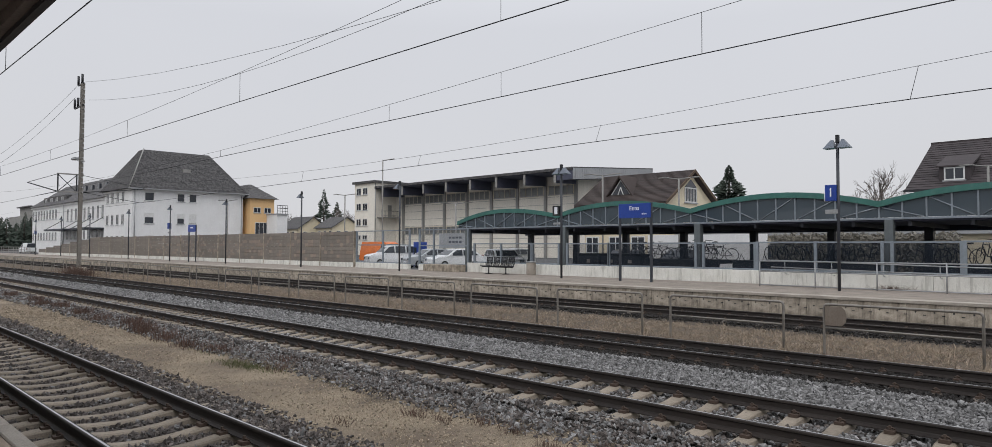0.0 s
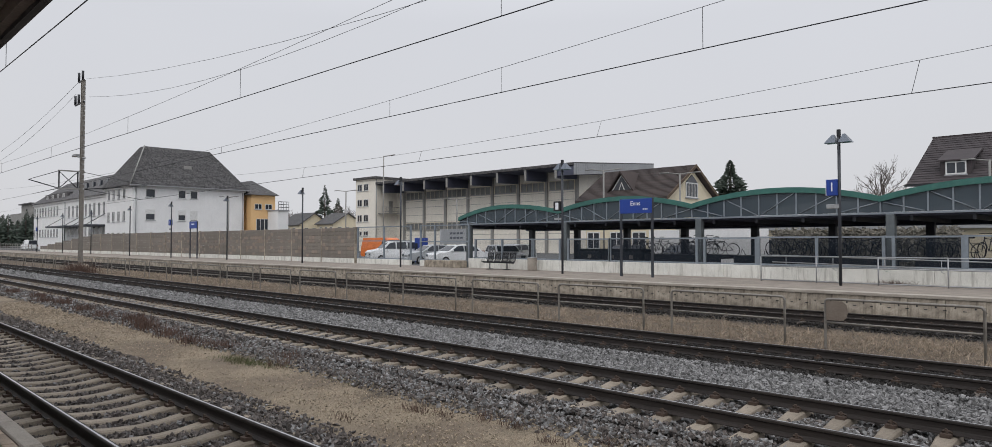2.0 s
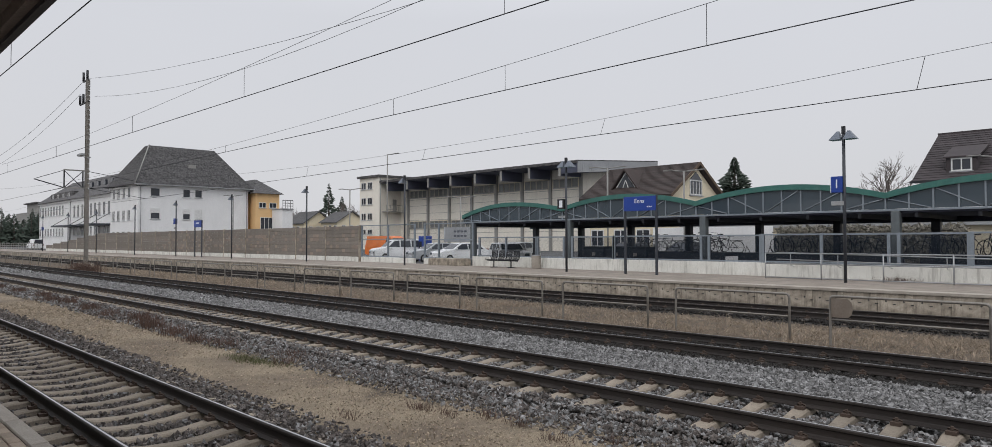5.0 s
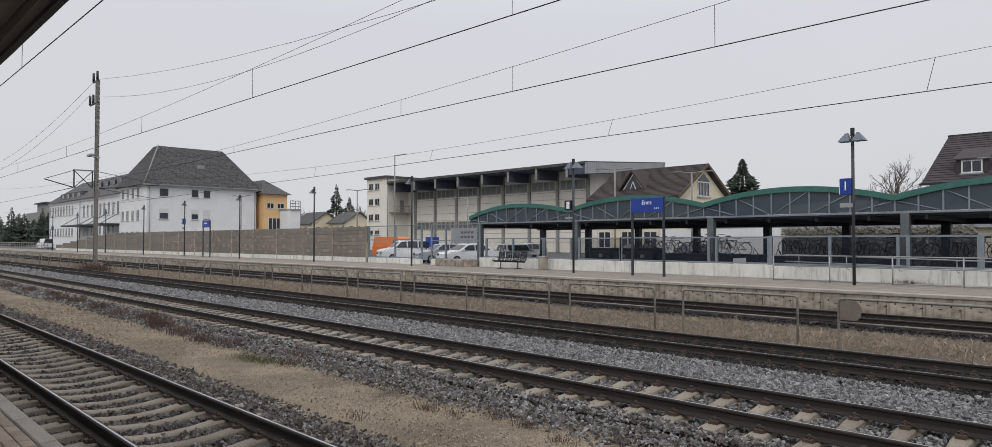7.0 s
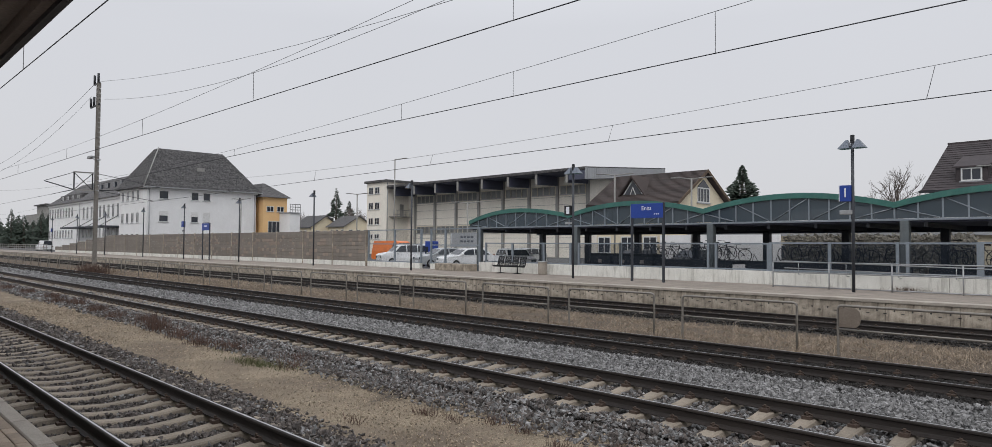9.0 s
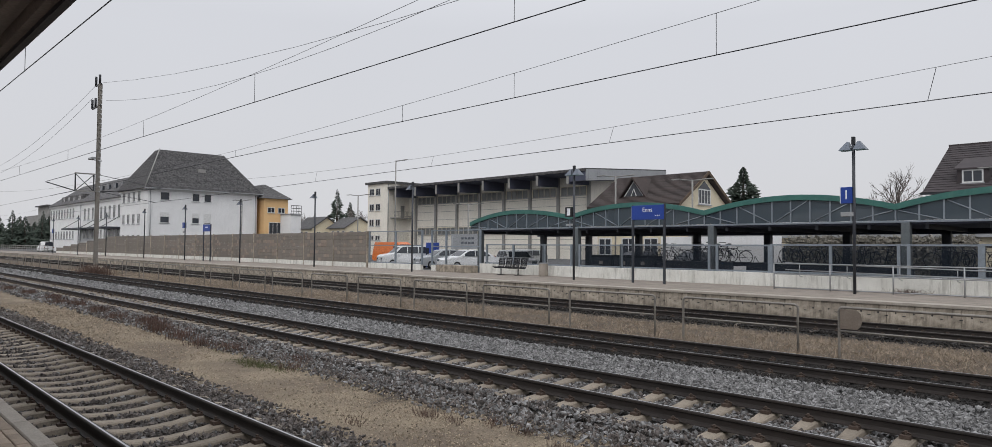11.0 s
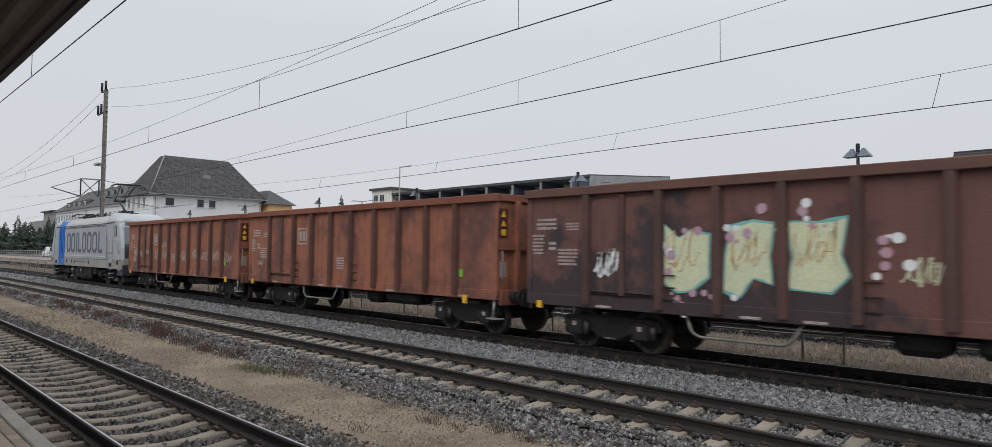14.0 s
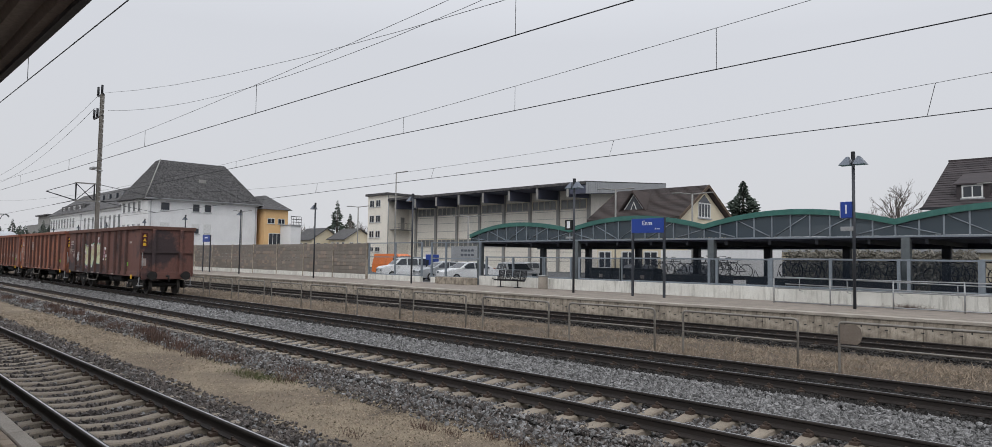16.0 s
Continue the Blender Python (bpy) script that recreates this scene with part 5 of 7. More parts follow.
def locomotive():
    L = thing("locomotive", "silver electric locomotive with a blue band and raised pantograph", "locomotive")
    LEN, HW = 18.9, 1.48
    levels = [(1.03, 0.78, 1.0), (1.56, 0.76, 1.0), (2.25, 0.86, 1.0), (3.58, 1.36, 1.0), (3.76, 1.46, 0.995), (3.92, 1.58, 0.95), (4.1, 1.8, 0.84), (4.24, 2.2, 0.70)]

    def section(lev, end):
        """Half outline at each height: the nose narrows and slopes back."""
        z, xf, wf = lev
        st = [(xf, 0.86), (xf + 0.1, 0.94), (xf + 0.34, 0.985), (xf + 0.8, 1.0), (3.3, 1.0), (15.6, 1.0), (LEN - xf - 0.8, 1.0), (LEN - xf - 0.34, 0.985), (LEN - xf - 0.1, 0.94), (LEN - xf, 0.86)]
        return [(x, HW * wf * f, z) for x, f in st]
    bm = bmesh.new()
    grid = []
    for lev in levels:
        row = section(lev, 0)
        grid.append([bm.verts.new((x, -y, z)) for x, y, z in row] + [bm.verts.new((x, y, z)) for x, y, z in row[::-1]])
    n = len(grid[0])
    for a, b in zip(grid, grid[1:]):
        for k in range(n):
            f = bm.faces.new((a[k], a[(k + 1) % n], b[(k + 1) % n], b[k]))
            z = f.calc_center_median().z
            f.material_index = 1 if z < 1.5 else (2 if z > 3.8 else 0)
            f.smooth = False
    bm.faces.new(grid[0][::-1]).material_index = 1
    bm.faces.new(grid[-1]).material_index = 2
    body = part("body", bm, [M_SILVER, M_SKIRT, M_LOCOROOF], L, "silver ribbed body with a dusty skirt")
    # lower ends and wheel-arch skirts
    for x0, x1 in ((0.62, 1.75), (LEN - 1.75, LEN - 0.62)):
        for s in (-1, 1):
            ya, yb = sorted((s * 0.98, s * 1.44))
            bm = bmesh.new()
            xa, xb = (x0, x1)
            prof = [(xa + 0.2, 1.03), (xa + 0.22, 0.96), (xa + 0.35, 0.94), (xb - 0.25, 0.97), (xb, 1.03)] if x0 < 5 else [(xb - 0.2, 1.03), (xb - 0.22, 0.96), (xb - 0.35, 0.94), (xa + 0.25, 0.97), (xa, 1.03)]
            prism(bm, prof, "y", ya, yb)
            part("corner_skirt", bm, M_SKIRT, L)
        bpart("snow_plough", (x0 + 0.3, -1.2, 0.22, x1 - 0.2, 1.2, 0.62), M_BOGIE, L, bevel=0.05)
        bpart("buffer_beam", (x0 + 0.05, -1.35, 0.62, x1 - 0.1, 1.35, 1.28), M_ANTHRA, L, bevel=0.04)
    for x, d in ((0.55, -1), (LEN - 0.55, 1)):
        for y in (-0.875, 0.875):
            buffer(L, x, y, d * 1.25)
        tpart("coupling_hook", [(x, 0, 1.05), (x + d * 0.35, 0, 1.05), (x + d * 0.4, 0, 0.85)], 0.05, M_BOGIE, L)
    # blue band with its sunken field, wrapping on to the roof shoulder
    for s in (-1, 1):
        ya, yb = sorted((s * (HW - 0.03), s * (HW + 0.006)))
        bpart("blue_band", (3.4, ya, 1.05, 5.1, yb, 3.76), M_LBLUE, L, "bright blue paint band")
        bm = bmesh.new()
        o = 0.007
        prism(bm, [(s * HW * 0.98, 3.75), (s * (HW + o), 3.765), (s * (HW * 0.95 + o), 3.925), (s * (HW * 0.84 + o), 4.107), (s * (HW * 0.70 + o), 4.25), (s * HW * 0.66, 4.2)], "x", 3.5, 5.15)
        part("blue_roof_band", bm, M_LBLUE, L)
        bm = bmesh.new()
        for x0, z0, x1, z1 in ((3.72, 1.76, 3.78, 3.56), (5.0, 1.76, 5.06, 3.56), (3.72, 1.72, 5.06, 1.78), (3.72, 3.52, 5.06, 3.58), (4.15, 1.79, 4.18, 3.54), (4.55, 1.79, 4.58, 3.54)):
            a, b = sorted((s * HW, s * (HW + 0.03)))
            box(bm, x0, a, z0, x1, b, z1)
        part("louvre_frame", bm, M_LBLUE, L)
        # side panel with ribs, waist line and gutter
        bm = bmesh.new()
        for k in range(29):
            x = 5.25 + 0.34 * k
            a, b = sorted((s * (HW - 0.01), s * (HW + 0.009)))
            box(bm, x, a, 1.83, x + 0.05, b, 3.5)
        part("side_ribs", bm, M_SILVER, L, "shallow vertical ribs")
        for nm, z0, z1, x0, x1, o_, m in (("waist_rail", 1.72, 1.755, 5.05, 15.1, 0.03, M_WINFRAME), ("waist_seam", 1.545, 1.57, 0.8, 18.1, 0.008, M_BLACK), ("gutter", 3.75, 3.775, 2.3, 16.6, 0.03, M_DARK),
                                          ("upper_gutter", 3.655, 3.68, 5.1, 15.1, 0.02, M_DARK), ("end_frame", 1.75, 3.6, 15.27, 15.31, 0.012, M_LGREY)):
            a, b = sorted((s * (HW - 0.02), s * (HW + o_)))
            bpart(nm, (x0, a, z0, x1, b, z1), m, L)
        bm = bmesh.new()
        for k in range(44):
            a, b = sorted((s * HW, s * (HW + 0.018)))
            box(bm, 5.2 + 0.225 * k, a, 3.59, 5.29 + 0.225 * k, b, 3.625)
        tagged(part("vent_slots", bm, M_DARK, L), kind="stuff")
        # cab doors, windows, steps
        for mirror in (0, 1):
            def mx(x):
                return LEN - x if mirror else x
            x0, x1 = sorted((mx(2.33), mx(3.14)))
            a, b = sorted((s * (HW - 0.02), s * (HW + 0.014)))
            door = bpart("cab_door", (x0, a, 1.42, x1, b, 3.64), M_SILVER, L, bevel=0.01)
            for xx in (x0 - 0.03, x1 + 0.01):
                bpart("door_seal", (xx, a, 1.42, xx + 0.02, s * (HW + 0.004) if s > 0 else b, 3.66) if s > 0 else (xx, -HW - 0.006, 1.42, xx + 0.02, b, 3.66), M_LGREY, door)
            tpart("grab_rail", [(x0 - 0.07, s * (HW + 0.06), 1.6), (x0 - 0.07, s * (HW + 0.06), 3.2)], 0.017, M_GALV, door)
            tpart("door_handle", [(x0 + 0.1, s * (HW + 0.015), 2.0), (x0 + 0.12, s * (HW + 0.06), 1.97), (x1 - 0.12, s * (HW + 0.06), 1.97), (x1 - 0.1, s * (HW + 0.015), 2.0)], 0.014, M_GALV, door)
            fb = sorted((s * (HW - 0.05), s * (HW + 0.016)))
            bpart("step_recess", (x0 + 0.15, fb[0], 1.13, x1 - 0.15, fb[1], 1.36), M_BLACK, L)
            for z in (0.45, 0.72, 0.98):
                q = sorted((s * 1.28, s * 1.5))
                bpart("step", (x0 + 0.15, q[0], z, x1 - 0.15, q[1], z + 0.035), M_GALV, L)
            for xx in (x0 + 0.14, x1 - 0.16):
                q = sorted((s * 1.28, s * 1.32))
                bpart("step_hanger", (xx, q[0], 0.42, xx + 0.03, q[1], 1.12), M_BOGIE, L)
            w0, w1 = (16.74, 17.3) if mirror else (1.72, 2.24)
            bm = bmesh.new()
            q0, q1 = sorted((s * (HW - 0.02), s * (HW + 0.012)))
            if mirror:
                out = [(w0, 3.02), (w0, 3.52), (w0 + 0.1, 3.64), (w1 - 0.26, 3.64), (w1 - 0.12, 3.54), (w1, 3.06), (w1 - 0.08, 2.94), (w0 + 0.08, 2.94)]
            else:
                out = [(w1, 3.02), (w1, 3.52), (w1 - 0.1, 3.64), (w0 + 0.26, 3.64), (w0 + 0.12, 3.54), (w0, 3.06), (w0 + 0.08, 2.94), (w1 - 0.08, 2.94)]
            prism(bm, out, "y", q0, q1)
            part("cab_window", bm, M_WINDOW, L, "dark rounded cab side window", 0.004)
            hx = mx(1.35)
            tpart("handrail", [(hx, s * (HW - 0.02), 2.6), (mx(1.22), s * (HW + 0.04), 2.2), (mx(1.1), s * (HW - 0.03), 1.9)], 0.018, M_GALV, L)
            q = sorted((s * (HW - 0.1), s * (HW + 0.01)))
            bpart("jack_recess", (*sorted((mx(1.25), mx(1.5)))[:1], q[0], 1.28, sorted((mx(1.25), mx(1.5)))[1], q[1], 1.5), M_BLACK, L)
        # underside fittings on the skirt
        for x0, x1 in ((5.6, 5.95), (7.05, 7.3), (7.75, 8.0), (11.3, 11.55)):
            q = sorted((s * (HW - 0.05), s * (HW + 0.008)))
            bpart("skirt_hatch", (x0, q[0], 1.22, x1, q[1], 1.45), M_BLACK, L)
    # plain dark shapes for the painted name
    frames = [(5.75, 6.71), (6.92, 7.91), (9.77, 10.71), (10.95, 11.97), (12.21, 13.25)]
    for x0, x1 in frames:
        bm = bmesh.new()
        rings = []
        for ins, cut in ((0.0, 0.24), (0.21, 0.1)):
            xa, xb, za, zb = x0 + ins, x1 - ins, 1.95 + ins, 3.3 - ins
            rings.append([(xa + cut, za), (xb - cut, za), (xb, za + cut), (xb, zb - cut), (xb - cut, zb), (xa + cut, zb), (xa, zb - cut), (xa, za + cut)])
        fr = [[bm.verts.new((x, -HW - 0.013, z)) for x, z in ring] for ring in rings]
        bk = [[bm.verts.new((x, -HW, z)) for x, z in ring] for ring in rings]
        for k in range(8):
            q = (k + 1) % 8
            bm.faces.new((fr[0][k], fr[0][q], fr[1][q], fr[1][k]))
            bm.faces.new((fr[0][k], fr[0][q], bk[0][q], bk[0][k]))
            bm.faces.new((fr[1][k], fr[1][q], bk[1][q], bk[1][k]))
        part("painted_frame", bm, M_LGREY, L, "large dark grey painted frame")
    for x0, x1 in ((8.26, 8.49), (8.74, 8.97), (8.975, 9.53), (13.56, 13.79), (13.795, 14.37)):
        low_bar = x0 in (8.975, 13.795)
        bpart("painted_bar", (x0, -HW - 0.013, 1.95, x1, -HW, 2.17 if low_bar else 3.3), M_LGREY, L, "dark grey painted bar")
    flat_marks("vehicle_number", [(8.2 + 0.16 * k, 1.3, 8.2 + 0.16 * k + 0.1, 1.4) for k in range(15)], -HW, M_LGREY, L)
    bm = bmesh.new()
    tube(bm, [(4.6, -HW - 0.012, 1.42), (4.6, -HW, 1.42)], 0.1, 14)
    part("round_badge", bm, M_CHALK, L, "small pale round badge")
    # nose: windscreen, dark mask, lights at both ends
    for e in (0, 1):
        def ex(x):
            return LEN - x if e else x
        def nose(z):
            for (z0, x0, _), (z1, x1, _) in zip(levels, levels[1:]):
                if z0 <= z <= z1:
                    return x0 + (x1 - x0) * (z - z0) / (z1 - z0)
            return levels[-1][1]
        for nm, z0, z1, hw, m, lab in (("windscreen", 2.5, 3.5, 1.2, M_SCREEN, "large sloping windscreen"), ("nose_mask", 1.65, 2.249, 1.24, M_ANTHRA, "dark nose panel"), ("upper_mask", 2.252, 2.49, 1.24, M_ANTHRA, "dark nose panel"), ("roof_visor", 3.59, 3.815, 1.12, M_LGREY, "dark grey brow over the windscreen")):
            bm = bmesh.new()
            o = -0.015
            v = [bm.verts.new((ex(nose(z) + q), y, z)) for q in (o, 0.03) for z, y in ((z0, -hw), (z0, hw), (z1, hw * 0.97), (z1, -hw * 0.97))]
            for i in ((0, 1, 2, 3), (7, 6, 5, 4), (0, 4, 5, 1), (1, 5, 6, 2), (2, 6, 7, 3), (3, 7, 4, 0)):
                bm.faces.new([v[k] for k in i])
            part(nm, bm, m, L, lab)
        for y in (-0.82, 0.82):
            bm = bmesh.new()
            x = ex(nose(2.1) - 0.02)
            tube(bm, [(x, y, 2.1), (ex(nose(2.1) + 0.05), y, 2.1)], 0.15, 14)
            part("headlight", bm, M_SCREEN, L)
        tpart("wiper", [(ex(nose(2.55) - 0.03), 0.1, 2.55), (ex(nose(3.1) - 0.03), -0.5, 3.1)], 0.012, M_BLACK, L)
        bm = bmesh.new()
        rings = []
        for x, zt, hb, ht in ((1.5, 3.9, 1.36, 1.1), (1.62, 4.05, 1.4, 1.06), (1.9, 4.22, 1.45, 1.08), (2.4, 4.34, 1.48, 1.12), (3.56, 4.43, 1.492, 1.16)):
            zs = 3.785
            half = [(hb, zs), (hb - 0.05, zs + 0.3 * (zt - zs)), (ht + 0.12, zt - 0.22 * (zt - zs)), (ht, zt - 0.05 * (zt - zs)), (ht - 0.12, zt)]
            rings.append([bm.verts.new((ex(x), y, z)) for y, z in half + [(-y, z) for y, z in half[::-1]]])
        for a, b in zip(rings, rings[1:]):
            for k in range(10):
                bm.faces.new((a[k], a[(k + 1) % 10], b[(k + 1) % 10], b[k])).smooth = k not in (4, 9)
        bm.faces.new(rings[0][::-1])
        bm.faces.new(rings[-1])
        part("cab_roof", bm, M_CABROOF, L, "raised pale silver cab roof")
        tpart("horn", [(ex(2.6), -0.4, 4.2), (ex(2.6), -0.4, 4.48)], 0.05, M_DARK, L)
    # roof hatches and apparatus
    for x0, x1 in ((3.6, 5.1), (5.25, 7.4), (7.5, 10.9), (11.0, 12.9), (13.0, 15.5)):
        bm = bmesh.new()
        prism(bm, [(-1.22, 4.1), (-1.08, 4.27), (1.08, 4.27), (1.22, 4.1)], "x", x0, x1)
        part("roof_hatch", bm, M_LOCOROOF, L, "", 0.02)

    def insulator(x, y, z0, z1, r=0.06):
        bm = bmesh.new()
        count = int((z1 - z0) / 0.03)
        rings = [[bm.verts.new((x + q * math.cos(a), y + q * math.sin(a), z0 + 0.03 * k)) for a in [2 * math.pi * j / 10 for j in range(10)]] for k in range(count + 1) for q in (r * (1.5 if k % 2 else 0.8),)]
        for a, c in zip(rings, rings[1:]):
            for j in range(10):
                bm.faces.new((a[j], a[(j + 1) % 10], c[(j + 1) % 10], c[j]))
        bm.faces.new(rings[0][::-1])
        bm.faces.new(rings[-1])
        part("insulator", bm, M_DARK, L)
    for xc in (5.35, 13.75):
        for dx in (-0.45, 0.45):
            for y in (-0.5, 0.5):
                insulator(xc + dx, y, 4.15, 4.42)
        bpart("pantograph_base", (xc - 0.6, -0.58, 4.42, xc + 0.7, 0.58, 4.52), M_DARK, L, bevel=0.02)
        for dx, y, r_ in ((-0.35, 0.25, 0.1), (0.2, -0.25, 0.09), (0.45, 0.2, 0.08)):
            tpart("air_spring", [(xc + dx - 0.25, y, 4.58), (xc + dx + 0.25, y, 4.6)], r_, M_DARK, L)
        tpart("base_strut", [(xc - 0.5, -0.4, 4.52), (xc + 0.1, 0.0, 4.68), (xc + 0.6, -0.3, 4.55)], 0.03, M_DARK, L)
    # lowered one
    lowp = [((4.9, 0, 4.5), (7.1, 0, 4.62)), ((7.1, -0.2, 4.66), (4.6, -0.45, 4.68)), ((7.1, 0.2, 4.66), (4.6, 0.45, 4.68))]
    for k, (a, b) in enumerate(lowp):
        tpart("folded_arm", [a, b], 0.05 if k == 0 else 0.03, M_DARK, L)
    for x in (4.4, 4.8):
        tpart("collector_strip", [(x, -0.98, 4.5), (x, -0.7, 4.7), (x, 0.7, 4.7), (x, 0.98, 4.5)], 0.035, M_DARK, L)
    # raised one
    tpart("lower_arm", [(13.9, 0, 4.5), (12.25, 0, 5.36)], 0.06, M_DARK, L)
    tpart("knuckle", [(12.25, -0.32, 5.36), (12.25, 0.32, 5.36)], 0.07, M_DARK, L)
    for s in (-1, 1):
        tpart("upper_arm", [(12.25, s * 0.26, 5.38), (13.95, s * 0.42, 6.22)], 0.032, M_DARK, L)
    tpart("guide_rod", [(13.2, 0.1, 4.45), (12.2, 0.1, 5.25)], 0.016, M_GALV, L)
    tpart("balance_rod", [(12.35, 0, 5.45), (13.95, 0, 6.18)], 0.014, M_GALV, L)
    for x in (13.72, 14.2):
        tpart("contact_strip", [(x, -1.0, 6.02)] + arc((x, -0.9, 6.2), (x, -0.8, 6.33), (x, -0.6, 6.33)) + arc((x, 0.6, 6.33), (x, 0.8, 6.33), (x, 0.9, 6.2)) + [(x, 1.0, 6.02)], 0.032, M_DARK, L)
    for y in (-0.5, 0.5):
        tpart("head_link", [(13.7, y, 6.28), (13.95, y, 6.2), (14.22, y, 6.28)], 0.025, M_DARK, L)
    insulator(9.9, -0.2, 4.08, 4.6, 0.075)
    tpart("busbar", [(9.9, -0.2, 4.62), (10.4, -0.2, 4.55), (11.0, -0.2, 4.36), (12.9, -0.2, 4.42)], 0.025, M_DARK, L)
    tpart("roof_resistor", [(10.7, -0.2, 4.5), (11.3, -0.2, 4.3)], 0.07, M_COPPER, L)
    tpart("disconnector", [(10.0, 0.3, 4.45), (12.2, 0.3, 4.3)], 0.03, M_DARK, L)
    # bogies and underframe
    for xc in (4.23, 14.67):
        b = bpart("bogie", (xc - 1.9, -1.05, 0.42, xc + 1.9, 1.05, 0.78), M_BOGIE, L, "dark grimy bogie", 0.05)
        for s in (-1, 1):
            bpart("side_frame", sorted_dims(xc - 2.0, s * 1.05, 0.48, xc + 2.0, s * 1.2, 0.86), M_BOGIE, b, bevel=0.04)
            for dx in (-1.3, 1.3):
                bpart("axle_box", sorted_dims(xc + dx - 0.24, s * 1.06, 0.42, xc + dx + 0.24, s * 1.3, 0.82), M_BOGIE, b, bevel=0.05)
                tpart("coil_spring", [(xc + dx * 0.66, s * 1.15, 0.6), (xc + dx * 0.66, s * 1.15, 1.0)], 0.12, M_BOGIE, b)
            tpart("damper", [(xc - 0.6, s * 1.3, 0.75), (xc + 0.5, s * 1.3, 0.95)], 0.05, M_BOGIE, b)
        for dx in (-1.3, 1.3):
            wheelset(b, xc + dx, 0.625)
    bpart("transformer", (7.2, -1.3, 0.3, 11.6, 1.3, 0.95), M_BOGIE, L, bevel=0.06)
    for k, x in enumerate((6.9, 8.1, 9.0, 10.0, 11.2, 12.0)):
        bpart("underframe_box", (x, -1.38 + 0.05 * (k % 2), 0.38 + 0.09 * (k % 3), x + 0.45 + 0.13 * (k % 3), -1.1, 1.02), M_BOGIE, L, bevel=0.05)
    for x in (6.95, 7.25, 9.3):
        bm = bmesh.new()
        tube(bm, [(x, -1.42, 0.78), (x, -1.3, 0.78)], 0.06, 12)
        part("valve_cap", bm, M_CHALK, L)
    return L


def sorted_dims(x0, y0, z0, x1, y1, z1):
    return (min(x0, x1), min(y0, y1), min(z0, z1), max(x0, x1), max(y0, y1), max(z0, z1))


